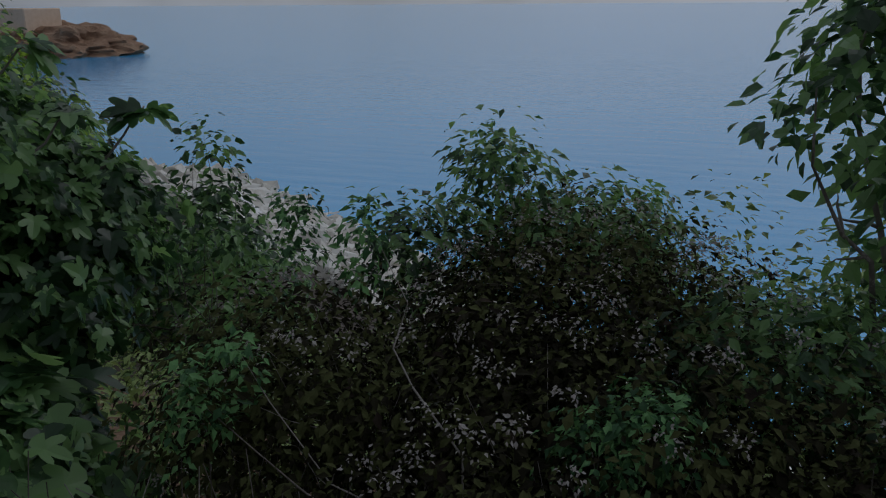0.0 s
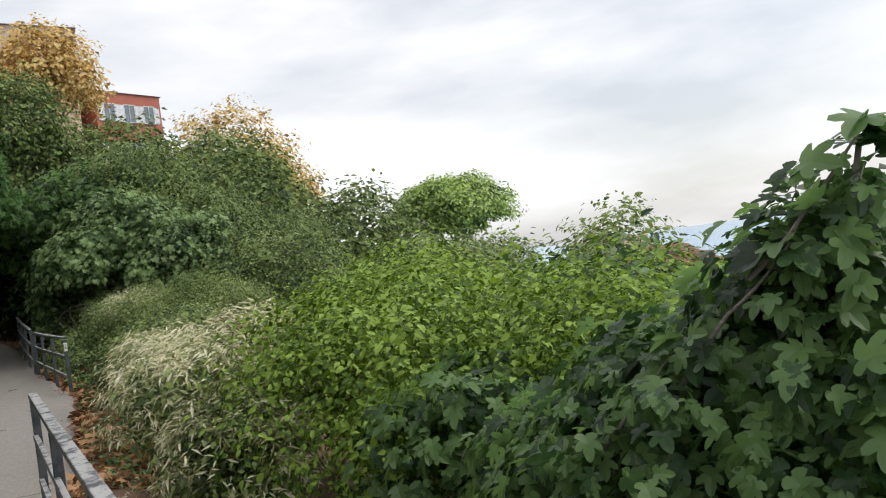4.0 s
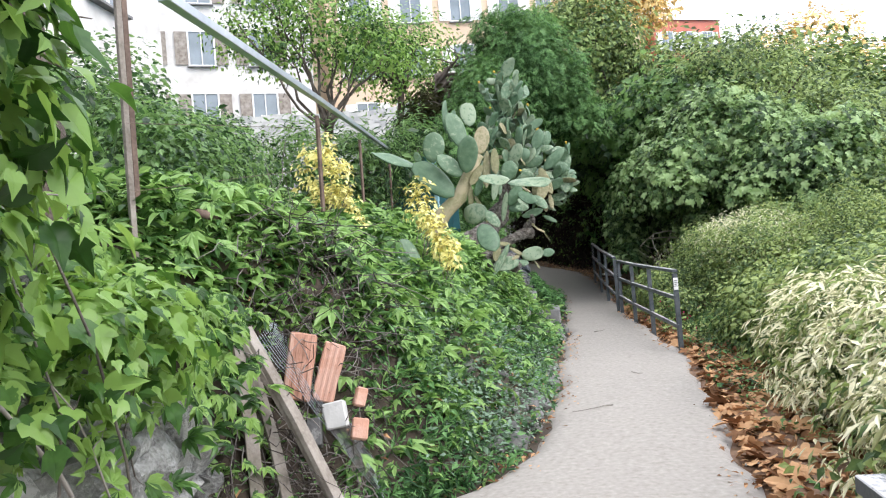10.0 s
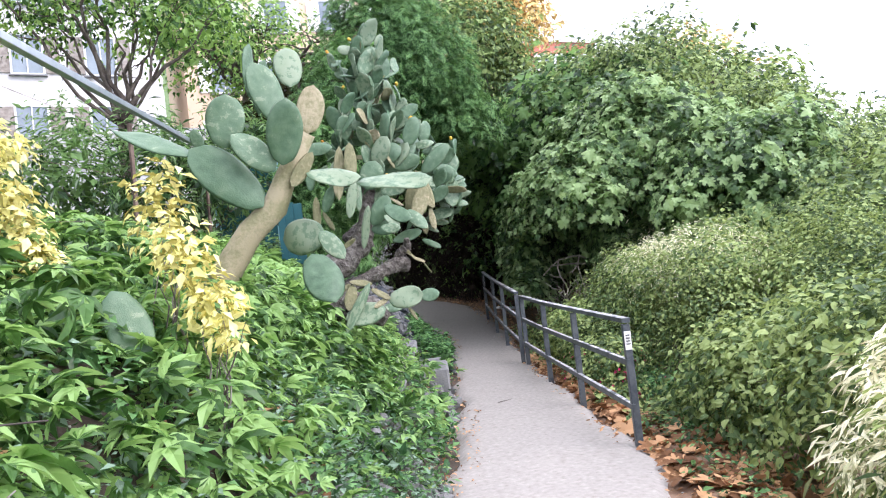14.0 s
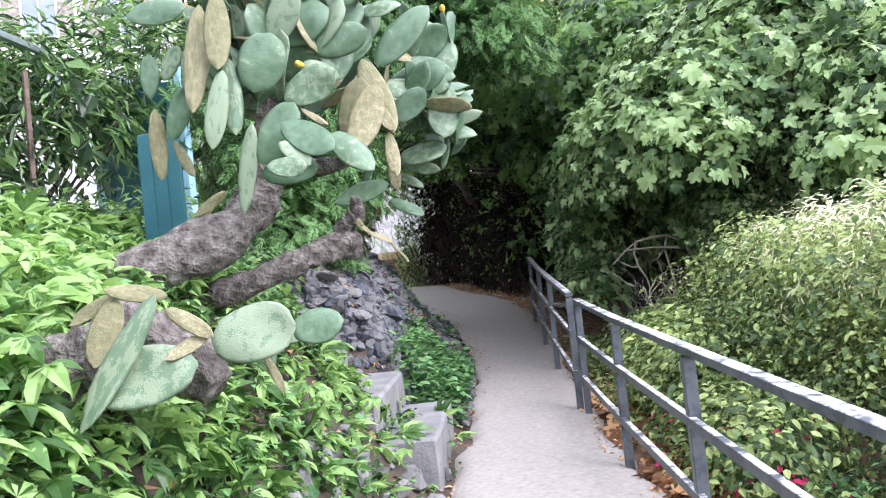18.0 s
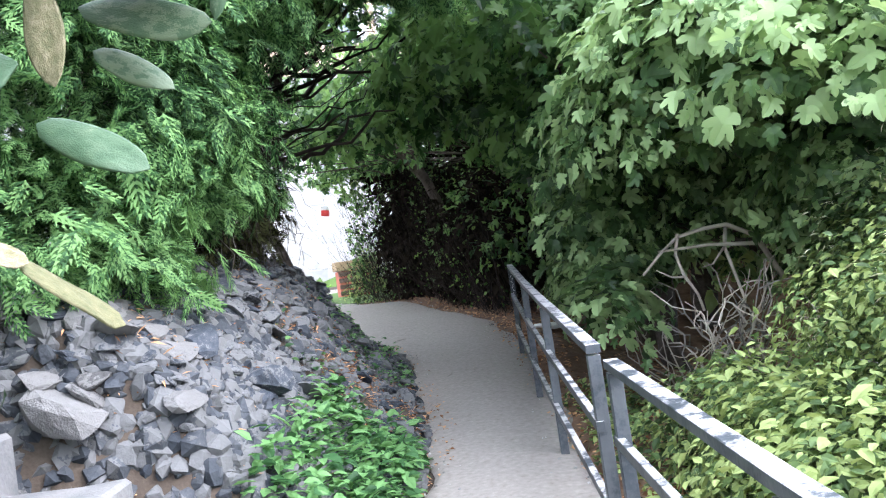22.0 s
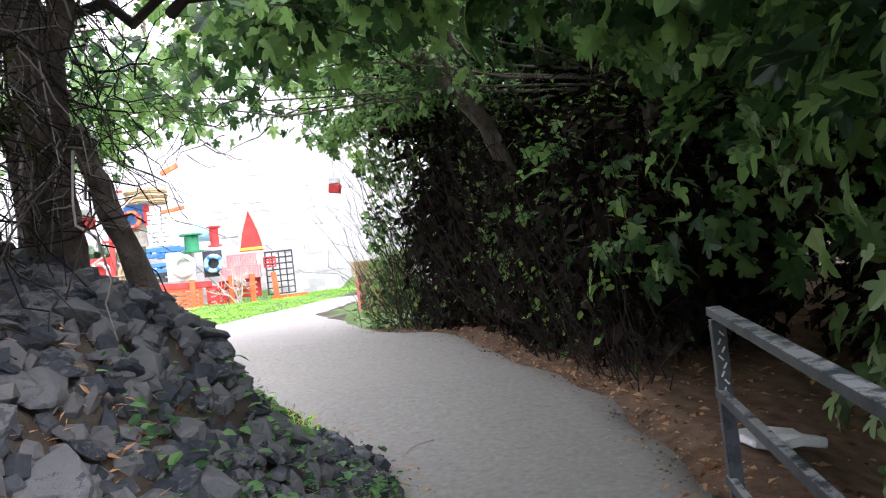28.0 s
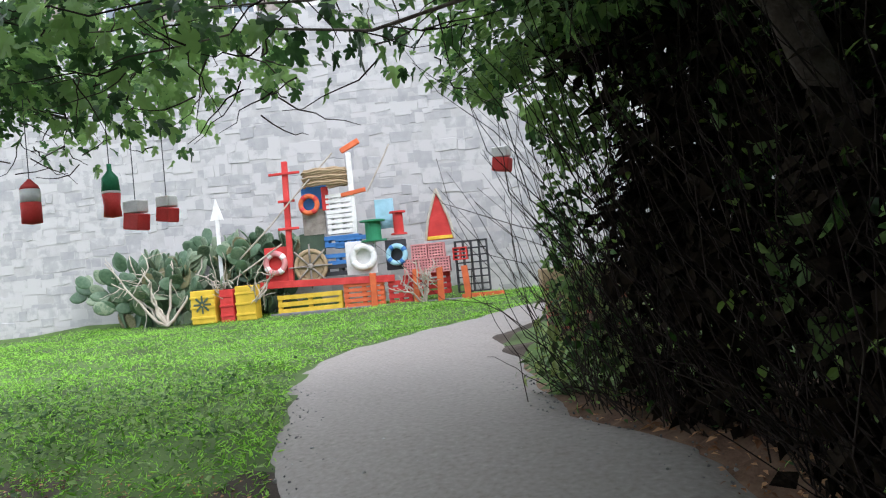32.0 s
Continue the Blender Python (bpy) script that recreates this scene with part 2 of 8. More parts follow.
M["redleaf"] = leaf_material("reddened_leaf", [(0.28, 0.03, 0.02), (0.45, 0.08, 0.05), (0.42, 0.16, 0.06)], 0.45)
M["flower"] = leaf_material("pink_flower", [(0.5, 0.02, 0.08), (0.6, 0.05, 0.15)], 0.5)
M["fluff"] = leaf_material("seed_fluff", [(0.20, 0.18, 0.16), (0.28, 0.26, 0.24)], 0.95, 0.3, 0.1)
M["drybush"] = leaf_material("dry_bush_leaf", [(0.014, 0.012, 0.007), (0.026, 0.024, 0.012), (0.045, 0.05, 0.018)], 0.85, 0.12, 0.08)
M["white"] = material("white_plaster", [(0.44, 0.42, 0.40), (0.56, 0.545, 0.525), (0.64, 0.625, 0.605)], 0.9, 1.5, 0.15)
M["peach"] = material("peach_plaster", [(0.58, 0.42, 0.30), (0.68, 0.52, 0.38)], 0.9, 1, 0.15)
M["redplaster"] = material("red_plaster", [(0.42, 0.13, 0.09), (0.52, 0.18, 0.12)], 0.9, 1, 0.15)
M["rooftile"] = material("roof_tile", [(0.30, 0.15, 0.09), (0.42, 0.24, 0.15)], 0.9, 6, 0.4, island=0.4)
M["glass"] = material("window_glass", [(0.14, 0.17, 0.19), (0.24, 0.28, 0.31)], 0.08, 1, 0.0, spec=0.6)
M["shutter"] = material("shutter_paint", [(0.05, 0.22, 0.17), (0.07, 0.28, 0.22)], 0.5, 3, 0.1)
M["teal"] = material("teal_paint", [(0.02, 0.10, 0.12), (0.035, 0.15, 0.17)], 0.5, 4, 0.2)
M["galv"] = material("galvanised_steel", [(0.38, 0.42, 0.47), (0.52, 0.56, 0.60)], 0.4, 8, 0.1, metal=0.7)
M["rust"] = material("rusty_iron", [(0.07, 0.045, 0.035), (0.13, 0.09, 0.07), (0.2, 0.14, 0.11)], 0.8, 9, 0.4)
M["brick"] = material("pink_brick", [(0.34, 0.17, 0.12), (0.45, 0.25, 0.18), (0.52, 0.33, 0.26)], 0.9, 5, 0.4, objrand=0.3)
M["board"] = material("weathered_board", [(0.13, 0.11, 0.09), (0.25, 0.22, 0.19), (0.34, 0.31, 0.28)], 0.9, 6, 0.5)
for key, c in dict(red=(0.52, 0.035, 0.03), orange=(0.62, 0.13, 0.04), yellowp=(0.62, 0.42, 0.03), bluep=(0.04, 0.16, 0.42), greenp=(0.02, 0.2, 0.09), whitep=(0.72, 0.71, 0.69), blackp=(0.03, 0.03, 0.035), pinkp=(0.6, 0.25, 0.25), lightblue=(0.30, 0.52, 0.62), darkgreen=(0.05, 0.08, 0.05)).items():
    M[key] = material("paint_" + key, [tuple(v * 0.75 for v in c), c, tuple(min(0.85, v * 1.2 + 0.02) for v in c)], 0.6, 4, 0.15, objrand=0.15)
M["wicker"] = material("wicker", [(0.22, 0.15, 0.08), (0.36, 0.27, 0.16)], 0.8, 12, 0.6, island=0.4)
M["shore"] = material("shore_stone", [(0.36, 0.33, 0.28), (0.52, 0.49, 0.43), (0.62, 0.60, 0.55)], 0.9, 2, 0.5, island=0.4, objrand=0.3)
M["cliff"] = material("red_cliff", [(0.18, 0.10, 0.06), (0.30, 0.18, 0.11), (0.40, 0.27, 0.17)], 0.9, 0.4, 0.9, dist=0.3)
M["litter"] = material("leaf_litter", [(0.09, 0.05, 0.03), (0.18, 0.11, 0.07), (0.26, 0.17, 0.11)], 0.95, 7, 0.8)

# flaked paint: pale bare patches on the rails' upper faces
def flaked():
    m = M["paint"]
    nt = m.node_tree
    N, L = nt.nodes, nt.links
    bs = N["Principled BSDF"]
    ramp = next(n for n in N if n.type == "VALTORGB")
    co = next(n for n in N if n.type == "TEX_COORD")
    n = N.new("ShaderNodeTexNoise")
    n.inputs["Scale"].default_value, n.inputs["Detail"].default_value, n.inputs["Roughness"].default_value = 8, 9, 0.75
    L.new(co.outputs["Object"], n.inputs["Vector"])
    r = N.new("ShaderNodeValToRGB")
    r.color_ramp.elements[0].position, r.color_ramp.elements[1].position = 0.44, 0.52
    L.new(n.outputs[0], r.inputs[0])
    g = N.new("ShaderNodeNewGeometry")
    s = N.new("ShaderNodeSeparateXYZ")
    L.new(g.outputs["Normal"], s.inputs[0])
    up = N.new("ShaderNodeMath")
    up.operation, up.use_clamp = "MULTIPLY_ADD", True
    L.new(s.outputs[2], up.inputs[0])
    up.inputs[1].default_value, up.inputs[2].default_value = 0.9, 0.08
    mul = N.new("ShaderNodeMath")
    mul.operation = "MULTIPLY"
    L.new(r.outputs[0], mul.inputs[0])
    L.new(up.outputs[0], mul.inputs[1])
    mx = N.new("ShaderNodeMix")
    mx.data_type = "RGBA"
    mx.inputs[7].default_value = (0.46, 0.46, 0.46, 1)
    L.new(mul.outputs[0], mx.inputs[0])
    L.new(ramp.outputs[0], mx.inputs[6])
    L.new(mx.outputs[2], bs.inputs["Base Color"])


flaked()

# ---------------- mesh helpers ----------------
def mesh_np(name, verts, faces, mat, smooth=False):
    """A mesh from numpy arrays; faces is one (n, k) array or a list of them."""
    faces = faces if isinstance(faces, list) else [faces]
    me = bpy.data.meshes.new(name)
    total = sum(len(f) for f in faces)
    loops = np.concatenate([f.ravel() for f in faces]).astype(np.int32)
    counts = np.concatenate([np.full(len(f), f.shape[1]) for f in faces]).astype(np.int32)
    starts = np.concatenate([[0], np.cumsum(counts)[:-1]]).astype(np.int32)
    me.vertices.add(len(verts))
    me.vertices.foreach_set("co", np.asarray(verts, np.float32).ravel())
    me.loops.add(len(loops))
    me.loops.foreach_set("vertex_index", loops)
    me.polygons.add(total)
    me.polygons.foreach_set("loop_start", starts)
    me.polygons.foreach_set("loop_total", counts)
    me.polygons.foreach_set("use_smooth", np.full(total, smooth, bool))
    me.update(calc_edges=True)
    if mat is not None:
        me.materials.append(mat)
    return me


def thing(name, x, y, z, label, category, group="", kind="", rz=0.0):
    ob = new(name)
    ob.empty_display_size = 0.2
    ob.matrix_world = pose(x, y, z, 0, 0, rz)
    return tagged(ob, label, category, group, kind)


def part(name, data, mat, parent, label=""):
    """Links a bmesh or a ready mesh as one part under its thing, in the parent's own coordinates."""
    if isinstance(data, bmesh.types.BMesh):
        me = bpy.data.meshes.new(name)
        data.to_mesh(me)
        data.free()
        me.materials.append(mat)
    else:
        me = data
    ob = new(name, me)
    ob.parent = parent
    return tagged(ob, label)


def world_part(name, me, parent, label=""):
    """A part whose vertices are given in world metres."""
    ob = new(name, me)
    ob.parent = parent
    ob.matrix_parent_inverse = parent.matrix_world.inverted()
    return tagged(ob, label)


def box_bm(sx, sy, sz, x=0, y=0, z=0, bevel=0.0, bm=None, rot=None):
    bm = bm or bmesh.new()
    r = bmesh.ops.create_cube(bm, size=1)["verts"]
    bmesh.ops.scale(bm, vec=(sx, sy, sz), verts=r)
    if bevel:
        es = list({e for v in r for e in v.link_edges})
        r = bmesh.ops.bevel(bm, geom=es, offset=bevel, segments=1, affect="EDGES")["verts"]
    if rot is not None:
        bmesh.ops.rotate(bm, verts=r, matrix=rot)
    bmesh.ops.translate(bm, verts=r, vec=(x, y, z))
    return bm


def tube_arrays(points, radii, sides=7, wobble=0.0, base=0):
    """Vertices and quads of a tapered tube along points."""
    P = np.asarray(points, float)
    R = np.broadcast_to(np.asarray(radii, float), (len(P),))
    T = np.gradient(P, axis=0)
    if len(P) > 3 and np.allclose(P[0], P[1]):
        T[0], T[-1] = T[1], T[-2]
    T /= np.linalg.norm(T, axis=1)[:, None] + 1e-9
    ref = np.where(np.abs(T[:, 2:3]) > 0.9, [[1.0, 0, 0]], [[0, 0, 1.0]])
    A = np.cross(T, ref)
    A /= np.linalg.norm(A, axis=1)[:, None] + 1e-9
    for k in range(1, len(A)):
        a = A[k - 1] - T[k] * (A[k - 1] @ T[k])
        A[k] = a / (np.linalg.norm(a) + 1e-9)
    B = np.cross(T, A)
    ang = np.linspace(0, 2 * np.pi, sides, endpoint=False)
    V = P[:, None] + R[:, None, None] * (np.cos(ang)[None, :, None] * A[:, None] + np.sin(ang)[None, :, None] * B[:, None])
    if wobble:
        V = V + rng.normal(0, wobble, V.shape) * R[:, None, None]
    n = len(P)
    i = (np.arange(n - 1)[:, None] * sides + np.arange(sides)[None]).ravel()
    j = (np.arange(n - 1)[:, None] * sides + (np.arange(sides)[None] + 1) % sides).ravel()
    F = np.stack([i, j, j + sides, i + sides], 1) + base
    return V.reshape(-1, 3), F


def tubes(name, lines, mat, sides=6, wobble=0.0):
    """One mesh of many tubes; lines: (points, radii)."""
    vs, fs, n = [], [], 0
    for pts, rad in lines:
        if sides >= 7:
            pts = np.concatenate([pts[:1], pts, pts[-1:]])
            rad = np.broadcast_to(np.asarray(rad, float), (len(pts) - 2,))
            rad = np.concatenate([[1e-4], rad, [1e-4]])
        v, f = tube_arrays(pts, rad, sides, wobble, n)
        vs.append(v)
        fs.append(f)
        n += len(v)
    return mesh_np(name, np.concatenate(vs), np.concatenate(fs), mat, True)


def wander(a, b, n=8, amount=0.12, seed_rng=None):
    """A crooked line from a to b."""
    r = seed_rng or rng
    a, b = np.asarray(a, float), np.asarray(b, float)
    t = np.linspace(0, 1, n)[:, None]
    d = np.linalg.norm(b - a)
    off = np.cumsum(r.normal(0, 1, (n, 3)), 0) * amount * d / n ** 0.5
    off -= off[0]
    off -= t * off[-1]
    return a + (b - a) * t + off


# ---------------- the lie of the land ----------------
GY = [-12, 0, 8.5, 16, 21, 23, 26.7, 30.8, 32, 35, 44, 60]
GZ = [-0.25, -0.22, -0.15, 0, 0.11, 0.2, 0.42, 0.83, 1.0, 1.09, 1.4, 1.6]
LY = [-12, 9.8, 10.4, 11.0, 11.8, 13.4, 16, 18.5, 22, 24, 25.5, 27, 28.2, 29, 30, 31.2, 33.5, 35, 36.5, 38, 40, 45]
LX = [-1.6, -1.6, -1.55, -1.2, -0.5, -0.2, -0.15, 0.0, 0.02, -0.04, -0.28, -0.47, -0.95, -1.6, -2.2, -3.2, -4.7, -5.6, -5.8, -5.4, -4.9, -5.0]
RY = [-12, 2, 8.5, 10.8, 13.4, 16.2, 21, 26.7, 28.3, 29.2, 30.4, 31.9, 32.7, 33.5, 35.7, 37.2, 40, 45]
RX = [0.75, 0.62, 0.62, 0.9, 1.12, 1.33, 1.1, 1.0, 0.8, 0.6, 0.02, -0.7, -1.74, -2.1, -3.2, -3.9, -3.6, -3.4]


def ground_y(y):
    return np.interp(y, GY, GZ)


def smooth(a, b, t):
    t = np.clip((t - a) / (b - a), 0, 1)
    return t * t * (3 - 2 * t)


def land(x, y):
    """Height of the ground."""
    x, y = np.asarray(x, float), np.asarray(y, float)
    g = ground_y(y)
    xl, xr = np.interp(y, LY, LX), np.interp(y, RY, RX)
    z = g.copy() if g.shape else np.array(float(g))
    # seaward: a short shoulder, then a slope down to the shore
    d = np.maximum(0, x - xr - 0.35)
    reach = np.maximum(14, 19 + 0.72 * y) - xr
    fall = (8.6 + g) * np.clip(d / reach, 0, 1.25) ** 0.92
    woods = smooth(27.5, 31, y)
    fall = fall * (1 - woods) + woods * np.maximum(0, d - 7) * 0.35
    z = z - np.where(x > xr, fall, 0)
    # landward: bank and garden terrace, fading out where the lawn begins
    e = np.maximum(0, xl - x)
    mix = smooth(9.9, 10.6, y)
    at_steps = smooth(19.6, 19.95, y) * (1 - smooth(21.0, 21.3, y)) * (1 - smooth(1.6, 2.2, e))
    steep = smooth(12.6, 11.0, y)
    slope = (1.35 * smooth(0.02, 1.35, e) + 0.5 * smooth(1.2, 2.6, e)) * (1 - steep) + (1.7 * smooth(0.05, 1.0, e) + 0.2 * smooth(0.9, 2.0, e)) * steep
    brow = np.interp(y, [8.0, 8.8, 9.6], [2.0, 1.35, 1.0])
    bank = (brow * smooth(0.15, 0.35, e) + (2.0 - brow) * smooth(0.4, 1.3, e)) * (1 - mix) + slope * mix
    bank = bank * (1 - at_steps) + at_steps * np.maximum(0, 0.5 * e - 0.06)
    z = z + bank * (1 - smooth(26.8, 28.8, y))
    # the hill behind the great wall
    back = y - 0.303 * (x + 25) - 40.4
    z = z + smooth(0.2, 1.2, back) * 6.0 * (1 - smooth(2, 16, x)) + np.maximum(0, y - 55) * 0.33 * (1 - smooth(12, 45, x))
    z = np.maximum(z, -9.5)
    return z


def bumps(x, y, s=1.0):
    return 0.03 * np.sin(1.7 * x * s + 0.6 * y) * np.cos(1.3 * y * s - 0.4 * x) + 0.02 * np.sin(4.1 * x + 2.3 * y) * np.cos(3.7 * y - 1.9 * x)


def grid_axis(pieces):
    return np.unique(np.concatenate([np.arange(a, b, s) for a, b, s in pieces]).round(3))


gx = grid_axis([(-400, -60, 40), (-60, -12, 2.5), (-12, -3, 0.6), (-3, 3, 0.12), (3, 10, 0.5), (10, 60, 2.5), (60, 161, 20)])
gyv = grid_axis([(-400, -20, 40), (-20, -2, 1.5), (-2, 40, 0.25), (40, 60, 1.0), (60, 200, 10), (200, 601, 50)])
GXX, GYY = np.meshgrid(gx, gyv, indexing="ij")
GH = land(GXX, GYY)
on_path = (GXX > np.interp(GYY, LY, LX) - 0.1) & (GXX < np.interp(GYY, RY, RX) + 0.1)
GH = GH + np.where(on_path, -0.05, bumps(GXX, GYY))
nx_, ny_ = len(gx), len(gyv)
gi = (np.arange(nx_ - 1)[:, None] * ny_ + np.arange(ny_ - 1)[None]).ravel()
gf = np.stack([gi, gi + ny_, gi + ny_ + 1, gi + 1], 1)
ground = new("ground", mesh_np("ground", np.stack([GXX, GYY, GH], 2).reshape(-1, 3), gf, M["earth"], True))
tagged(ground, "brown earth slope with leaf litter falling to the shore", "ground", kind="structure")
# lawn area and litter get their own faces
ground.data.materials.append(M["grassland"])
ground.data.materials.append(M["litter"])
fc = np.stack([GXX[:-1, :-1].ravel() + 0.1, GYY[:-1, :-1].ravel() + 0.1], 1)
lawn = (fc[:, 1] > 31.2 - 0.1 * (np.interp(fc[:, 1], LY, LX) - fc[:, 0]) + 0.4 * np.sin(3.1 * fc[:, 0])) & (fc[:, 0] < np.interp(fc[:, 1], LY, LX) + 0.2)
lawn |= (fc[:, 1] > 33.5) & (fc[:, 0] > np.interp(fc[:, 1], RY, RX)) & (fc[:, 0] < 3)
lit = (~lawn) & (fc[:, 0] > np.interp(fc[:, 1], RY, RX) - 0.1) & (fc[:, 0] < 6)
shingle = (fc[:, 0] > 18.4 + 0.73 * fc[:, 1] - 7.5) & (fc[:, 1] < 70)
ground.data.materials.append(M["shore"])
mi = np.where(lawn, 1, np.where(lit, 2, np.where(shingle, 3, 0))).astype(np.int32)
ground.data.polygons.foreach_set("material_index", mi)

# the path: a trodden concrete strip with a ragged edge
py = np.arange(-6, 41.01, 0.12)
rows = []
for k, y in enumerate(py):
    a = np.interp(y, LY, LX) + 0.05 * math.sin(3.1 * y) + 0.03 * math.sin(7.7 * y + 1)
    b = np.interp(y, RY, RX) + 0.04 * math.sin(2.3 * y + 2) + 0.03 * math.sin(6.1 * y)
    s = np.linspace(0, 1, 17)
    x = a + (b - a) * s
    crown = 0.02 * np.sin(np.pi * s) - 0.045 * ((s == 0) | (s == 1))
    hump = 0.05 * math.exp(-((y - 29.6) / 0.8) ** 2) * np.sin(2.2 * s + 1)
    rows.append(np.stack([x, np.full_like(x, y), ground_y(y) + crown + hump + 0.006 * np.sin(9 * x + 5 * y) * np.sin(8 * y)], 1))
PV = np.concatenate(rows)
pi_ = (np.arange(len(py) - 1)[:, None] * 17 + np.arange(16)[None]).ravel()
path_ob = new("path", mesh_np("path", PV, np.stack([pi_, pi_ + 1, pi_ + 18, pi_ + 17], 1), M["path"], True))
tagged(path_ob, "pale grey trodden concrete footpath with dusty edges", "path", kind="structure")

# the sea
sea_mat = bpy.data.materials.new("sea_water")
sea_mat.use_nodes = True
sn = sea_mat.node_tree
sb = sn.nodes["Principled BSDF"]
sb.inputs["Base Color"].default_value = (0.008, 0.045, 0.085, 1)
sb.inputs["Roughness"].default_value = 0.14
sb.inputs["Specular IOR Level"].default_value = 1.0
s_co = sn.nodes.new("ShaderNodeTexCoord")
s_mp = sn.nodes.new("ShaderNodeMapping")
s_mp.inputs["Rotation"].default_value = (0, 0, radians(25))
s_mp.inputs["Scale"].default_value = (0.9, 0.22, 1)
s_n = sn.nodes.new("ShaderNodeTexNoise")
s_n.inputs["Scale"].default_value, s_n.inputs["Detail"].default_value = 0.9, 5
s_n2 = sn.nodes.new("ShaderNodeTexNoise")
s_n2.inputs["Scale"].default_value, s_n2.inputs["Detail"].default_value = 0.02, 3
s_b = sn.nodes.new("ShaderNodeBump")
s_b.inputs["Strength"].default_value, s_b.inputs["Distance"].default_value = 0.4, 0.2
s_r = sn.nodes.new("ShaderNodeValToRGB")
s_r.color_ramp.elements[0].color, s_r.color_ramp.elements[1].color = (0.06, 0.34, 0.66, 1), (0.09, 0.40, 0.72, 1)
sn.links.new(s_co.outputs["Object"], s_mp.inputs[0])
sn.links.new(s_mp.outputs[0], s_n.inputs["Vector"])
sn.links.new(s_mp.outputs[0], s_n2.inputs["Vector"])
sn.links.new(s_n.outputs[0], s_b.inputs["Height"])
sn.links.new(s_b.outputs[0], sb.inputs["Normal"])
sn.links.new(s_n2.outputs[0], s_r.inputs[0])
sn.links.new(s_r.outputs[0], sb.inputs["Base Color"])
sea = new("water", mesh_np("water", np.array([[5, -3500, -8], [4800, -3500, -8], [4800, 4800, -8], [5, 4800, -8]], float), np.array([[0, 1, 2, 3]]), sea_mat))
tagged(sea, "calm blue sea with small ripples to the horizon", "sea", kind="structure")

# ---------------- leaves and plants ----------------
def leaf_shape(outline, fold=0.18, droop=0.15):
    """A leaf lying along +y with its stalk at the origin: a fan about its midrib, folded and drooping."""
    o = np.asarray(outline, float)
    full = np.concatenate([o, (o * [-1, 1])[::-1][1:-1]])
    c = np.array([[0.0, 0.45]])
    v2 = np.concatenate([full, c])
    z = fold * np.abs(v2[:, 0]) - droop * v2[:, 1] ** 2
    V = np.column_stack([v2, z])
    n = len(full)
    F = np.array([[k, (k + 1) % n, n] for k in range(n)])
    return V, F


LEAF = {
    "fig": leaf_shape([(0, 0.05), (0.10, -0.07), (0.31, -0.06), (0.49, 0.10), (0.52, 0.24), (0.29, 0.33), (0.45, 0.46), (0.60, 0.68), (0.57, 0.84), (0.40, 0.80), (0.23, 0.62), (0.25, 0.86), (0.16, 1.06), (0, 1.17)], 0.24, 0.34),
    "vine": leaf_shape([(0, 0.04), (0.15, -0.08), (0.38, 0.0), (0.49, 0.2), (0.58, 0.5), (0.36, 0.52), (0.27, 0.72), (0.12, 0.95), (0, 1.18)], 0.22, 0.28),
    "ovate": (np.array([[0, 0, 0], [0.27, 0.38, 0.07], [0, 1.0, -0.16], [-0.27, 0.38, 0.07], [0, 0.42, 0.0]], float), np.array([[0, 1, 4], [1, 2, 4], [2, 3, 4], [3, 0, 4]])),
    "ovate2": (np.array([[0, 0, 0], [0.30, 0.30, 0.06], [0.24, 0.68, 0.02], [0, 1.05, -0.16], [-0.24, 0.68, 0.02], [-0.30, 0.30, 0.06], [0, 0.45, -0.01]], float), np.array([[0, 1, 6], [1, 2, 6], [2, 3, 6], [3, 4, 6], [4, 5, 6], [5, 0, 6]])),
    "lance": (np.array([[0, 0, 0], [0.10, 0.45, 0.02], [0, 1.0, -0.15], [-0.10, 0.45, 0.02]], float), np.array([[0, 1, 2], [0, 2, 3]])),
    "quad": (np.array([[0, 0, 0], [0.3, 0.5, 0.05], [0, 1.0, -0.1], [-0.3, 0.5, 0.05]], float), np.array([[0, 1, 2], [0, 2, 3]])),
}


def palmate_shape():
    """Five pointed leaflets spread from one stalk."""
    V, F = [], []
    v0, f0 = LEAF["ovate2"]
    for a, l in ((-78, 0.62), (-40, 0.88), (0, 1.0), (40, 0.88), (78, 0.62)):
        c, s = math.cos(radians(a)), math.sin(radians(a))
        w = v0 * [l * 0.66, l, l]
        w[:, 2] -= 0.22 * w[:, 1] ** 2
        F.append(f0 + len(V) * len(v0))
        V.append(np.column_stack([w[:, 0] * c + w[:, 1] * s, -w[:, 0] * s + w[:, 1] * c, w[:, 2]]))
    return np.concatenate(V), np.concatenate(F)


LEAF["palmate"] = palmate_shape()


def spray_shape():
    """A flat feathery cypress spray."""
    V, F = [], []
    def blade(a, d, w):
        a, d = np.array(a, float), np.array(d, float)
        s = np.array([-d[1], d[0], 0]) / np.linalg.norm(d) * w
        n = len(V)
        V.extend([a - s, a + s, a + d])
        F.append([n, n + 1, n + 2])
    blade((0, 0, 0), (0, 1, -0.2), 0.03)
    for k in range(6):
        y = 0.08 + 0.14 * k
        l = 0.30 * (1 - 0.10 * k)
        for s in (-1, 1):
            blade((0, y, -0.035 * k), (s * l, 0.20, -0.03 * k), 0.045)
            blade((s * l * 0.35, y + 0.06, -0.035 * k), (s * l * 0.15, 0.20, 0.02), 0.04)
            blade((s * l * 0.65, y + 0.10, -0.035 * k), (s * l * 0.3, 0.15, -0.02), 0.035)
    return np.array(V), np.array(F)


LEAF["spray"] = spray_shape()


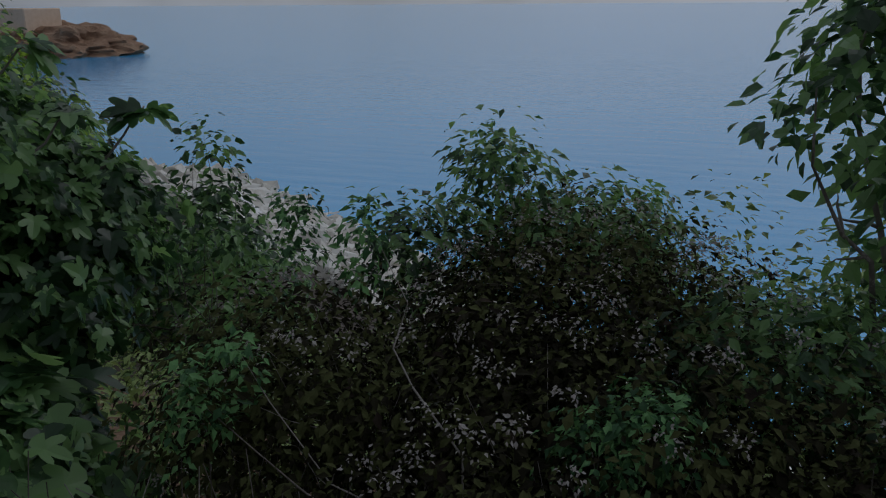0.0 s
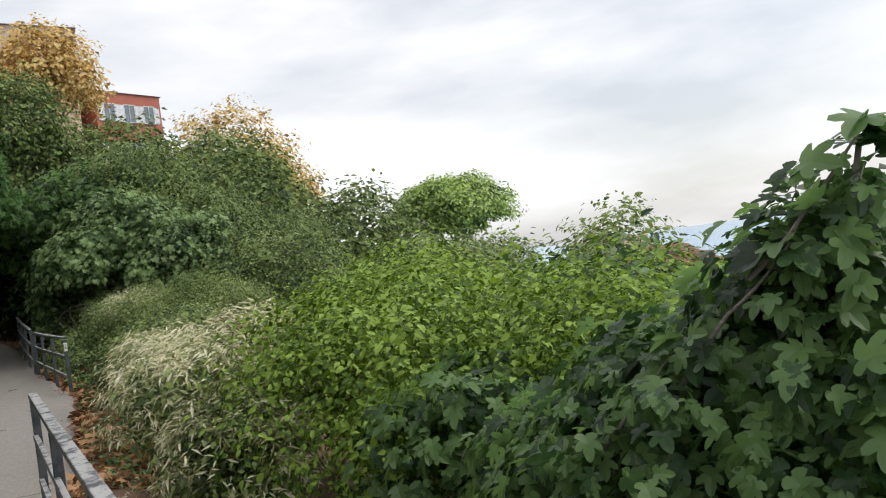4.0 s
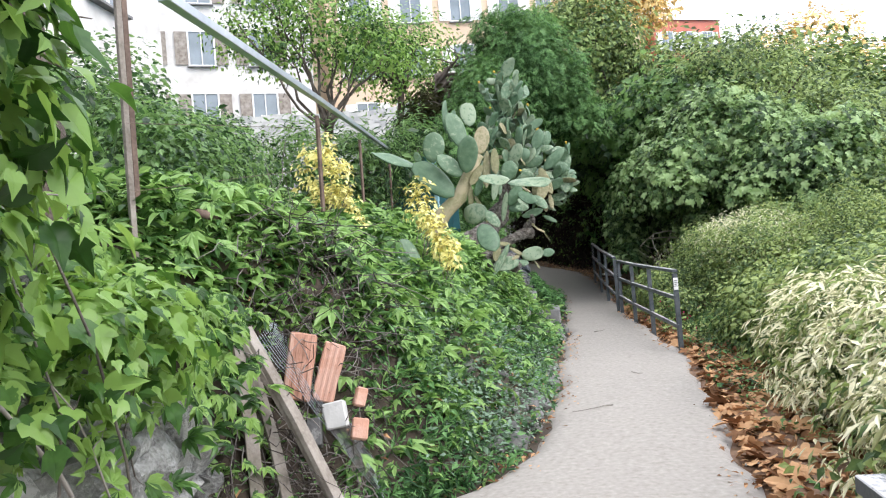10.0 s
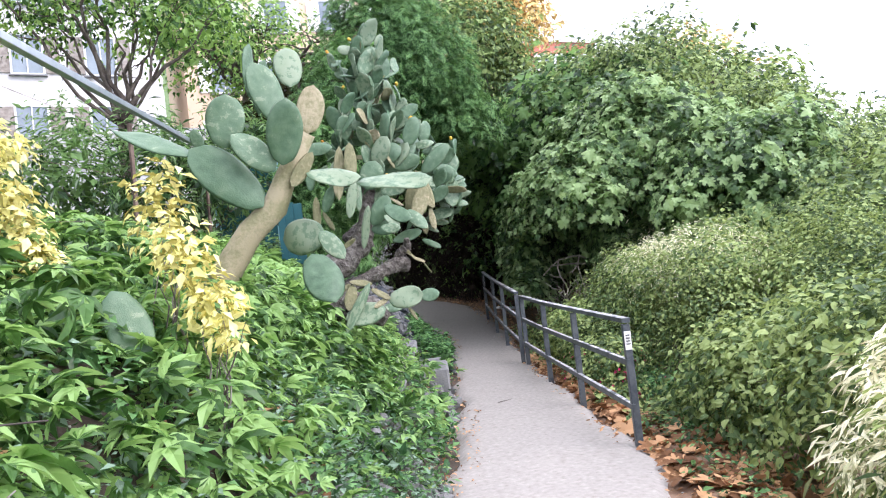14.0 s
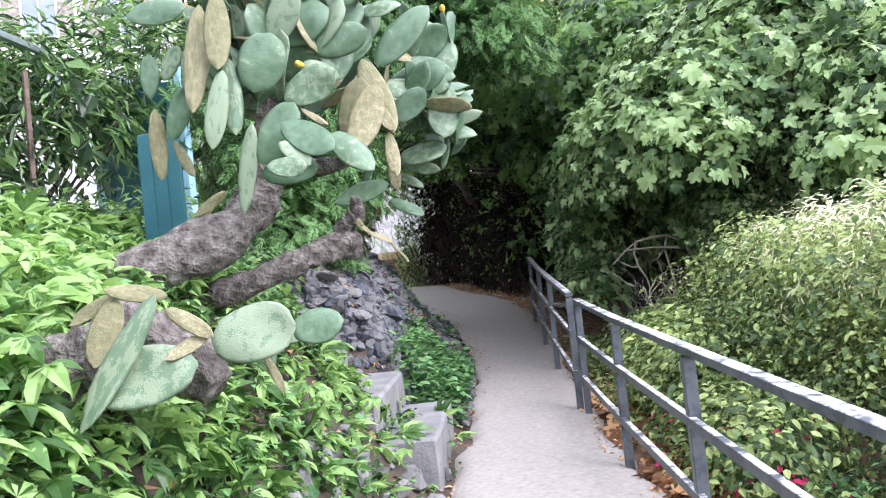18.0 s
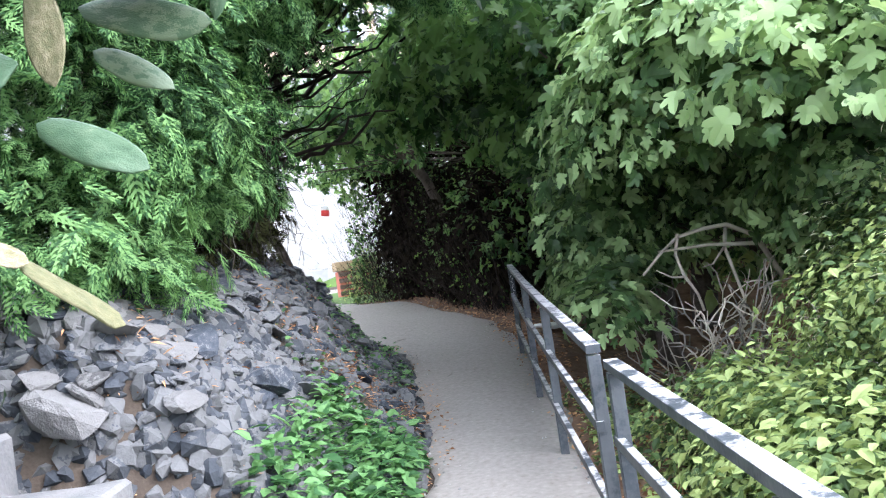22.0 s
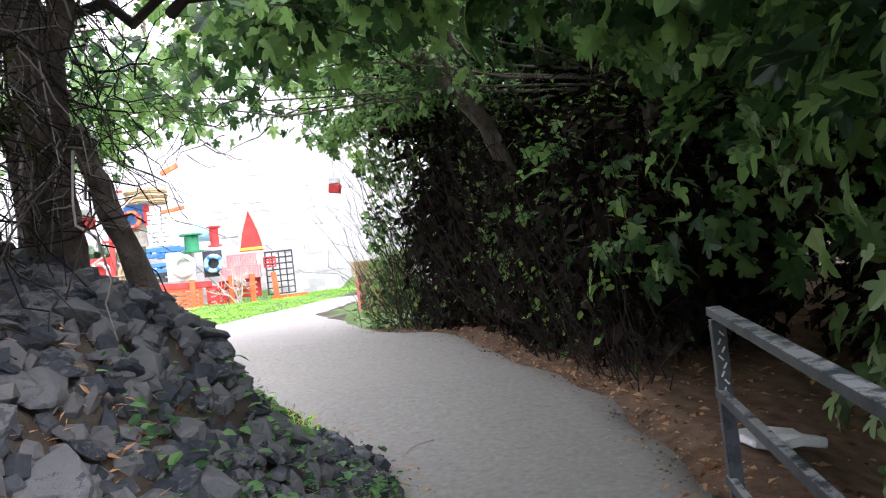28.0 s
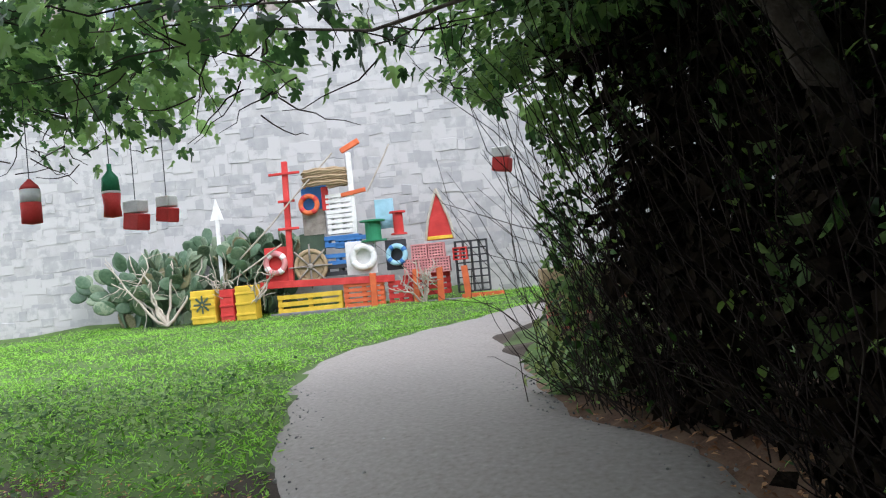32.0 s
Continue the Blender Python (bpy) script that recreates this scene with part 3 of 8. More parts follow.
def leaves(name, kind, P, N, size, mat, jitter=0.5, tip=None, spread=0.3):
    """One mesh of leaves at P that face along N. size: mean length in metres. tip: way the tips lean to."""
    V, F = LEAF[kind]
    n = len(P)
    if N.shape[1] == 6:
        T = N[:, 3:] * 1.5 + rng.normal(0, 0.6, (n, 3))
        N = N[:, :3]
    else:
        T = rng.normal(0, 1, (n, 3)) + (np.asarray(tip) if tip is not None else np.array([0, 0, -0.5]))
    N = N + rng.normal(0, jitter * 0.75, (n, 3))
    N /= np.linalg.norm(N, axis=1)[:, None] + 1e-9
    T -= N * (T * N).sum(1)[:, None]
    T /= np.linalg.norm(T, axis=1)[:, None] + 1e-9
    S = np.cross(T, N)
    s = size * np.clip(rng.normal(1, spread, n), 0.45, 1.8)
    W = P[:, None] + s[:, None, None] * (V[None, :, 0:1] * S[:, None] + V[None, :, 1:2] * T[:, None] + V[None, :, 2:3] * N[:, None])
    FF = (F[None] + (np.arange(n) * len(V))[:, None, None]).reshape(-1, F.shape[1])
    return mesh_np(name, W.reshape(-1, 3), FF, mat)


def clumps(ells, n_clumps, per, r, shell=0.72, below=-0.6):
    """Leaf places in clumps over the outer part of a union of ellipsoids (cx, cy, cz, rx, ry, rz); gives places and outward ways."""
    E = np.array(ells, float)
    w = (E[:, 3] * E[:, 4] * E[:, 5]) ** (2 / 3)
    pick = rng.choice(len(E), n_clumps, p=w / w.sum())
    d = rng.normal(0, 1, (n_clumps, 3))
    d /= np.linalg.norm(d, axis=1)[:, None]
    d[:, 2] = np.where(d[:, 2] < below, -d[:, 2], d[:, 2])
    rad = shell + (1.06 - shell) * rng.random(n_clumps) ** 0.6
    lump = 1 + 0.15 * np.sin(5 * d[:, 0] + 3.1 * pick) * np.cos(4 * d[:, 1] + 1.7 * pick) + 0.10 * np.sin(11 * d[:, 2] + 9 * d[:, 0]) * np.cos(10 * d[:, 1] + pick) + 0.07 * np.sin(19 * d[:, 0] + 15 * d[:, 2])
    C = E[pick, :3] + d * E[pick, 3:] * (rad * lump)[:, None]
    k = rng.poisson(per, n_clumps) + 1
    idx = np.repeat(np.arange(n_clumps), k)
    off = np.clip(rng.normal(0, 1, (len(idx), 3)), -1.5, 1.5) * r * np.array([1, 1, 0.7])
    out = d[idx] * 0.65 + off / (r * 3) + np.array([0, 0, 0.8])
    way = off / (np.linalg.norm(off, axis=1)[:, None] + 1e-9) + d[idx] * 0.45 + np.array([0, 0, -0.25])
    return C[idx] + off * 0.8, np.concatenate([out, way], 1)


def above_ground(P, N, lift=0.02):
    ok = P[:, 2] > land(P[:, 0], P[:, 1]) + lift
    return P[ok], N[ok]


def keep_clear(P, N, half=0.42, low=-1, high=2.4):
    """Leaves stay out of the walked way."""
    xl, xr = np.interp(P[:, 1], LY, LX), np.interp(P[:, 1], RY, RX)
    h = P[:, 2] - ground_y(P[:, 1])
    inside = (P[:, 0] > xl + 0.02) & (P[:, 0] < xr + 0.02) & (h < high) & (h > low) & (P[:, 1] < 40)
    return P[~inside], N[~inside]


def limbs(base, ells, n, r0, spread=0.8):
    """Lines of a trunk's limbs that reach from the base into the crown's ellipsoids."""
    out = []
    E = np.array(ells, float)
    for k in range(n):
        e = E[k % len(E)]
        d = rng.normal(0, 1, 3)
        d /= np.linalg.norm(d)
        d[2] = abs(d[2])
        tipp = e[:3] + d * e[3:] * spread
        line = wander(base + np.array([rng.normal(0, r0), rng.normal(0, r0), 0.03 * (k % 8)]), tipp, 9, min(0.10, 0.22 / max(0.5, np.linalg.norm(tipp - base))))
        out.append((line, np.linspace(r0 * rng.uniform(0.5, 0.9), r0 * 0.10, 9)))
        for j in range(3):
            s = line[4 + j]
            dd = rng.normal(0, 1, 3) * 0.5 + d
            t2 = s + dd / np.linalg.norm(dd) * np.min(e[3:]) * 0.45
            out.append((wander(s, t2, 6, 0.12), np.linspace(r0 * 0.28, r0 * 0.05, 6)))
    return out


def plant(name, label, category, base, ells, leaf, mat, size, n, per, r, twigs=8, twig_r=0.03, twig_mat="twig", group="", shell=0.6, inner=0.3, clear=True, jitter=0.65, trunk=None, stem_name="stems", leaf_name="foliage", below=-0.6, spread=0.85):
    """A shrub or tree: woody limbs, and a crown of single leaves in clumps, thicker leaves of its depth inside."""
    bx, by = base
    bz = float(land(bx, by))
    ob = thing(name, bx, by, bz, label, category, group)
    if twigs:
        lines = limbs(np.array([bx, by, bz - 0.05 + (trunk[1] or 0) * 0.9]) if trunk else np.array([bx, by, bz - 0.05]), ells, twigs, twig_r, spread)
        if trunk:
            tr, th = trunk
            top = np.array(ells[0][:3]) if th is None else np.array([bx, by, bz + th])
            lines.append((wander((bx, by, bz - 0.1), top, 10, 0.05), np.linspace(tr, tr * 0.5, 10)))
        world_part("trunk" if trunk else "stem", tubes(name + "_wood", lines, M[twig_mat], 7, 0.06), ob)["kind"] = "stuff"
    P, N = clumps(ells, n, per, r, shell, below)
    P, N = above_ground(P, N)
    if clear:
        P, N = keep_clear(P, N)
    crown = leaves(name + "_leaves", leaf, P, N, size, M[mat], jitter)
    world_part("crown" if trunk else leaf_name, crown, ob)
    if inner:
        small = [(*e[:3], *(np.array(e[3:]) * 0.66)) for e in ells]
        P, N = clumps(small, int(n * inner), max(3, per // 2), r, 0.45, -2)
        P, N = above_ground(P, N)
        if clear:
            P, N = keep_clear(P, N)
        world_part("inner_foliage", leaves(name + "_inner", leaf if leaf == "spray" else "quad", P, N, size * 1.15, M[mat], 0.9), ob)
    return ob


def patch(name, label, category, poly_fn, n, leaf, mat, size, high=0.12, kind="stuff", jitter=0.35, up=1.0, clear=True):
    """Low growth over a stretch of ground: poly_fn gives n places x, y."""
    xy = poly_fn(n)
    z = land(xy[:, 0], xy[:, 1]) + bumps(xy[:, 0], xy[:, 1]) + rng.random(len(xy)) ** 1.5 * high
    P = np.column_stack([xy, z])
    N = np.tile([0, 0, up], (len(P), 1)).astype(float)
    if clear:
        P, N = keep_clear(P, N, high=1.0)
    ob = new(name, leaves(name, leaf, P, N, size, M[mat], jitter))
    return tagged(ob, label, category, kind=kind)


def rect(x0, x1, y0, y1, lumps=0, spread=0.4):
    """Places over a rectangle, gathered into lumps if asked."""
    def fn(n):
        if not lumps:
            return np.column_stack([rng.uniform(x0, x1, n), rng.uniform(y0, y1, n)])
        c = np.column_stack([rng.uniform(x0, x1, lumps), rng.uniform(y0, y1, lumps)])
        return c[rng.integers(0, lumps, n)] + rng.normal(0, spread, (n, 2))
    return fn


def beside(y0, y1, side, d0, d1, lumps=0, spread=0.25):
    """Places beside the path: side -1 is landward, +1 seaward, d metres from its edge."""
    def fn(n):
        m = lumps or n
        y = rng.uniform(y0, y1, m)
        e = np.interp(y, LY, LX) if side < 0 else np.interp(y, RY, RX)
        c = np.column_stack([e + side * rng.uniform(d0, d1, m), y])
        return c if not lumps else c[rng.integers(0, lumps, n)] + rng.normal(0, spread, (n, 2))
    return fn

# ---------------- railings ----------------
def beam_mesh(name, pts, w, h, mat):
    """A bar of width w and height h along points."""
    bm = bmesh.new()
    rings = []
    P = [Vector(p) for p in pts]
    for k, p in enumerate(P):
        t = (P[min(k + 1, len(P) - 1)] - P[max(k - 1, 0)]).normalized()
        side = t.cross(Vector((0, 0, 1)))
        side = side.normalized() if side.length > 1e-3 else Vector((1, 0, 0))
        up = side.cross(t)
        c = 0.12
        prof = [(-1, -1 + c), (-1 + c, -1), (1 - c, -1), (1, -1 + c), (1, 1 - c), (1 - c, 1), (-1 + c, 1), (-1, 1 - c)]
        rings.append([bm.verts.new(p + side * (a * w / 2) + up * (b * h / 2)) for a, b in prof])
    for r0, r1 in zip(rings, rings[1:]):
        for k in range(8):
            bm.faces.new((r0[k], r0[(k + 1) % 8], r1[(k + 1) % 8], r1[k]))
    bm.faces.new(rings[0][::-1])
    bm.faces.new(rings[-1])
    bmesh.ops.recalc_face_normals(bm, faces=bm.faces)
    me = bpy.data.meshes.new(name)
    bm.to_mesh(me)
    bm.free()
    me.materials.append(mat)
    return me


def railing(label, posts, tops, over=0.035):
    """Posts (x, y), the top rail's height at each, two rails below."""
    x0, y0 = posts[0]
    ob = thing("railing", x0, y0, float(ground_y(y0)), label, "railing", "railings beside the path")
    base = [float(ground_y(y)) - 0.12 for _, y in posts]
    for (x, y), zt, zb in zip(posts, tops, base):
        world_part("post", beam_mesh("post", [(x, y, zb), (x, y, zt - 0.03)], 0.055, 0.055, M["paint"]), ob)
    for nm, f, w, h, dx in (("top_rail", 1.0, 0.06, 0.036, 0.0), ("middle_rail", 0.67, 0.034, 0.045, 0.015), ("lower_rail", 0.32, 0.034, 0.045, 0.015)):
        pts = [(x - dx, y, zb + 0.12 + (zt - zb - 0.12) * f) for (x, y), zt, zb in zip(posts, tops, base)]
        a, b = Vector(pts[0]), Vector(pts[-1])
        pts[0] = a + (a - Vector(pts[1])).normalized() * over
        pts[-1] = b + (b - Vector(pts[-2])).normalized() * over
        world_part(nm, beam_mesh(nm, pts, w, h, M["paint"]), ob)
    return ob


r1 = railing("dark blue-grey steel railing with flaking paint beside the path", [(0.70, -1.9), (0.68, -0.2), (0.64, 1.5), (0.60, 3.25), (0.57, 5.0), (0.54, 6.75), (0.51, 8.47)], [0.70, 0.70, 0.70, 0.71, 0.73, 0.752, 0.787])
r2 = railing("dark steel railing with white flaked edges and a sticker", [(1.287, 16.2), (1.19, 17.9), (1.1, 19.4), (1.025, 20.95)], [0.955, 0.975, 1.0, 1.035])
r3 = railing("dark steel railing with worn paint under the trees", [(0.975, 21.12), (0.93, 22.94), (0.9, 24.54), (0.88, 26.66)], [1.09, 1.19, 1.28, 1.414])
# white sticker and the scratched white letters on the end posts
part("sticker", box_bm(0.05, 0.004, 0.14, 0, -0.032, 0.80, 0.0), M["whitep"], r2, "white torn sticker on the end post")


for k in range(8):
    mk = box_bm(0.007, 0.003, 0.026, rot=Matrix.Rotation(0.5 if k % 3 else -0.7, 3, "Y"))
    bmesh.ops.translate(mk, verts=mk.verts, vec=(0.88 + 0.006 * (-1) ** k, 26.63, 1.33 - 0.032 * k))
    me = bpy.data.meshes.new("scratch")
    mk.to_mesh(me)
    mk.free()
    me.materials.append(M["whitep"])
    world_part("scratch", me, r3, "scratched white graffiti stroke")
for k in range(4):
    part("scribble", box_bm(0.03, 0.003, 0.008, 0, -0.0355, 0.84 - 0.022 * k), M["blackp"], r2, "dark scribble on the sticker")


# ---------------- retaining wall with stones ----------------
def rock_mesh(name, seed, flat=0.6, mat=None, sub=2, rough=0.28):
    bm = bmesh.new()
    bmesh.ops.create_icosphere(bm, subdivisions=sub, radius=0.5)
    o = Vector((seed * 3.7, seed * 1.3, seed * 2.1))
    for v in bm.verts:
        n = noise.noise(v.co * 2.0 + o) * rough + noise.noise(v.co * 5 + o) * rough * 0.35
        v.co = v.co * (1 + n)
        # flattened faces like split stone
        for ax in ((1, 0.3, 0.2), (-0.5, 0.9, 0.1), (0.2, -0.8, 0.6), (-0.3, -0.4, 0.9), (-0.9, -0.2, 0.3), (0.5, 0.6, 0.7), (0.1, 0.2, -1)):
            a = Vector(ax).normalized()
            a.rotate(Euler((seed, seed * 0.7, seed * 1.9)))
            d = v.co.dot(a) - 0.30
            if d > 0:
                v.co -= a * d * 0.96
        v.co.z *= flat
    me = bpy.data.meshes.new(name)
    bm.to_mesh(me)
    bm.free()
    me.materials.append(mat or M["stone"])
    return me


def block_mesh(name, seed, mat):
    """A rough rubble stone, 1 x 1 x 1, split face towards +x."""
    bm = bmesh.new()
    bmesh.ops.create_cube(bm, size=1)
    bmesh.ops.subdivide_edges(bm, edges=bm.edges[:], cuts=3, use_grid_fill=True)
    o = Vector((seed * 5.3, seed * 2.9, seed * 7.1))
    r = random.Random(seed)
    sk1, sk2 = r.uniform(-0.25, 0.25), r.uniform(-0.2, 0.2)
    for v in bm.verts:
        c = v.co.copy()
        round_ = 1 - 0.22 * max(0.0, abs(c.y) + abs(c.z) - 0.55)
        v.co.y, v.co.z = c.y * round_, c.z * round_ + sk1 * c.y * 0.6
        v.co.x += (sk2 * c.y + sk1 * c.z) * 0.6 - 0.35 * max(0.0, abs(c.y) + abs(c.z) - 0.6)
        v.co += noise.noise_vector(c * 2.2 + o) * 0.13 + noise.noise_vector(c * 6 + o) * 0.05
    me = bpy.data.meshes.new(name)
    bm.to_mesh(me)
    bm.free()
    me.materials.append(mat)
    return me


def wall_top(y):
    return float(np.interp(y, [-6, 8.6, 9.4, 10.1], [1.95, 1.95, 1.15, 0.85]))


# the wall's core with its uneven mortar face
wy, wz = np.concatenate([np.arange(-6, 3, 0.2), np.arange(3, 10.06, 0.035)]), np.linspace(0, 1, 66)
WY, WZ = np.meshgrid(wy, wz, indexing="ij")
TOPZ = np.interp(WY, [-6, 8.6, 9.4, 10.1], [1.95, 1.95, 1.15, 0.85])
WZ = -0.5 + (TOPZ + 0.5) * WZ
rough_ = np.array([0.8 * noise.fractal(Vector((y * 2.3, z * 4.0, 0.7)), 0.8, 2.1, 5) - 1.1 * math.exp(-16 * abs(noise.noise(Vector((y * 2.0 + 0.4 * z, z * 5.5, 3.3))))) - 0.7 * math.exp(-14 * abs(noise.noise(Vector((y * 5.0 - z, z * 7.0, 8.3))))) for y, z in zip(WY.ravel(), WZ.ravel())]).reshape(WY.shape)
WX = -1.64 + 0.07 * rough_
nwy, nwz = WY.shape
front = np.stack([WX, WY, WZ], 2).reshape(-1, 3)
rear = np.stack([np.full_like(WX, -2.0), WY, WZ], 2).reshape(-1, 3)
wi = (np.arange(nwy - 1)[:, None] * nwz + np.arange(nwz - 1)[None]).ravel()
ff = np.stack([wi, wi + nwz, wi + nwz + 1, wi + 1], 1)
nf = len(front)
top_i = np.arange(nwy - 1) * nwz + nwz - 1
tf = np.stack([top_i, top_i + nwz, top_i + nwz + nf, top_i + nf], 1)
end_i = (nwy - 1) * nwz + np.arange(nwz - 1)
ef = np.stack([end_i, end_i + nf, end_i + 1 + nf, end_i + 1], 1)
wall_w = new("wall_west", mesh_np("wall_west", np.concatenate([front, rear]), np.concatenate([ff, ff[:, ::-1] + nf, tf, ef]), M["mortar"]))
tagged(wall_w, "old rubble stone retaining wall with pale mortar beside the path", "wall", kind="structure")
blocks = [block_mesh("stone", s, M["wallstone"]) for s in range(12)]


def stone_block(y, z, w, h, d=0.12, x=-1.66, parent=wall_w, rz=0):
    ob = new("stone", blocks[rng.integers(0, len(blocks))])
    ob.parent = parent
    ob.matrix_parent_inverse = parent.matrix_world.inverted()
    ob.matrix_world = pose(x + rng.uniform(-0.05, 0.015), y, z, rng.uniform(-13, 13), rng.uniform(-6, 6), rz + rng.uniform(-7, 7)) @ Matrix.Diagonal((d, w, h, 1))
    return ob


z = -0.2
while z < 1.9:
    h = rng.uniform(0.09, 0.2)
    y = 3.4 + rng.uniform(0, 0.3)
    while y < 9.95:
        w = rng.uniform(0.12, 0.42)
        if rng.random() < 0.5 and z + h < wall_top(y + w):
            stone_block(min(y + w / 2, 9.9), z + h / 2 + rng.uniform(-0.03, 0.03), w * 1.02, h * rng.uniform(0.85, 1.3), rng.uniform(0.10, 0.2))
        y += w
    z += h
# the wall's end turns into the bank
z = -0.2
while z < 0.75:
    h = rng.uniform(0.1, 0.18)
    x = -1.72
    while x > -2.2:
        w = rng.uniform(0.16, 0.3)
        stone_block(10.06, z + h / 2, w, h, 0.12, x - w / 2 + 0.1, wall_w, 90)
        x -= w
    z += h

# ---------------- steps and rubble ----------------
def steps():
    ob = thing("garden_steps", -0.5, 20.7, float(ground_y(20.7)), "worn grey concrete garden steps beside the path", "steps")
    for k, (x0, x1, z, y0, y1) in enumerate(((-0.50, -0.07, 0.40, 19.3, 20.62), (-0.95, -0.44, 0.65, 19.4, 20.74), (-1.45, -0.9, 0.89, 19.6, 20.84), (-2.0, -1.42, 1.12, 19.8, 20.95))):
        bm = box_bm(x1 - x0, y1 - y0, z - 0.02, (x0 + x1) / 2, (y0 + y1) / 2, (z - 0.02) / 2 + 0.0, 0.02)
        bmesh.ops.subdivide_edges(bm, edges=bm.edges[:], cuts=2, use_grid_fill=True)
        for v in bm.verts:
            v.co += noise.noise_vector(v.co * 4) * 0.018
        me = bpy.data.meshes.new("step")
        bm.to_mesh(me)
        bm.free()
        me.materials.append(M["concrete"])
        world_part("step", me, ob)


steps()
rubble = thing("rubble_bank", -0.9, 24.5, float(land(-0.9, 24.5)), "bank of loose grey and bluish field stones beside the path", "stones")
rocks = [rock_mesh("rock", s, 0.55 + 0.06 * (s % 4)) for s in range(8)]
slabs = [rock_mesh("rock", 20 + s, 0.6, M["bankstone"]) for s in range(4)]


def lay_rock(x, y, s, parent=rubble, lift=0.3, meshes=rocks):
    ob = new("rock", meshes[rng.integers(0, len(meshes))])
    ob.parent = parent
    ob.matrix_parent_inverse = parent.matrix_world.inverted()
    sx = s * rng.uniform(1.0, 1.9)
    ob.matrix_world = pose(x, y, float(land(x, y)) + s * lift, rng.uniform(-20, 20), rng.uniform(5, 45), rng.uniform(-40, 40)) @ Matrix.Diagonal((s * rng.uniform(0.8, 1.1), sx, s * rng.uniform(0.5, 0.9), 1))
    return ob


n_r = 0
while n_r < 760:
    y = rng.uniform(21.2, 28.9)
    e = rng.uniform(0.02, 1.75)
    x = np.interp(y, LY, LX) - e
    if y < 22.6 and e < 0.45:
        continue
    lay_rock(x, y, rng.uniform(0.08, 0.16) if rng.random() < 0.88 else rng.uniform(0.16, 0.24))
    n_r += 1
# the pale stones that lie at the path's edge
for x, y, s in ((-0.3, 24.95, 0.26), (-0.45, 24.8, 0.2), (-0.42, 24.2, 0.22), (-0.25, 23.9, 0.14), (-0.66, 26.1, 0.3)):
    lay_rock(x, y, s, lift=0.25)
# broken slabs beside the steps
for k in range(30):
    lay_rock(rng.uniform(-1.9, -0.8), rng.uniform(20.95, 21.7), rng.uniform(0.14, 0.26), lift=0.2, meshes=slabs)
for x, y, d in ((-1.3, 21.15, 0.5), (-1.0, 20.95, 0.42), (-1.65, 21.3, 0.5), (-1.2, 21.6, 0.34), (-0.75, 21.0, 0.34), (-1.5, 20.95, 0.45), (-0.85, 21.35, 0.3)):
    lay_rock(x, y, d, lift=0.05, meshes=slabs)
# long grey boulders beside the nettles
for x, y, s in ((-0.72, 22.15, 0.34), (-0.62, 22.7, 0.3), (-0.95, 21.9, 0.28)):
    lay_rock(x, y, s, lift=0.35)


def small_stones(name, fn, n, smin, smax, mat, label):
    """Small split stones of a bank, joined."""
    bm = bmesh.new()
    bmesh.ops.create_icosphere(bm, subdivisions=1, radius=0.56)
    V = np.array([v.co for v in bm.verts])
    F = np.array([[v.index for v in f.verts] for f in bm.faces])
    bm.free()
    xy = fn(n)
    z = land(xy[:, 0], xy[:, 1])
    s = rng.uniform(smin, smax, n)
    W = np.empty((n, len(V), 3))
    for k in range(n):
        R = np.array(Euler((rng.normal(0, 0.5), rng.normal(0.3, 0.5), rng.uniform(0, 6.28))).to_matrix())
        W[k] = ((V + rng.uniform(-0.14, 0.14, V.shape)) * s[k] * rng.uniform(0.5, 1.25, 3)) @ R.T + [xy[k, 0], xy[k, 1], z[k] + s[k] * 0.08]
    ob = new(name, mesh_np(name, W.reshape(-1, 3), (F[None] + (np.arange(n) * len(V))[:, None, None]).reshape(-1, 3), mat))
    return tagged(ob, label, "stones", kind="stuff")


small_stones("small_stones", beside(20.9, 29.0, -1, -0.02, 1.9), 4200, 0.04, 0.12, M["splitstone"], "small grey stones filling the rubble bank")
small_stones("small_stones", lambda n: np.column_stack([rng.uniform(-2.0, -0.35, n), rng.uniform(20.7, 22.9, n)]), 4600, 0.05, 0.13, M["splitstone"], "grey stones heaped beside the steps")
patch("dead_leaves", "brown needles and leaf bits between the stones", "leaves", beside(21.0, 28.5, -1, 0.1, 1.9, 70, 0.2), 7500, "lance", "dryleaf", 0.05, 0.06, jitter=0.5)
small_stones("bank_stones", beside(12.0, 20.0, -1, 0.02, 0.6), 200, 0.05, 0.17, M["bankstone"], "pale stones at the foot of the bank")
small_stones("path_grit", lambda n: np.column_stack([rng.uniform(-1.6, 1.4, n), rng.uniform(6, 28, n)]), 900, 0.006, 0.02, M["wallstone"], "grit and pebbles on the path")
small_stones("path_grit", lambda n: np.column_stack([np.interp(y_ := rng.uniform(22, 34, n), LY, LX) + rng.random(n) * (np.interp(y_, RY, RX) - np.interp(y_, LY, LX)), y_]), 500, 0.008, 0.03, M["wallstone"], "grit and crumbs of earth on the path")

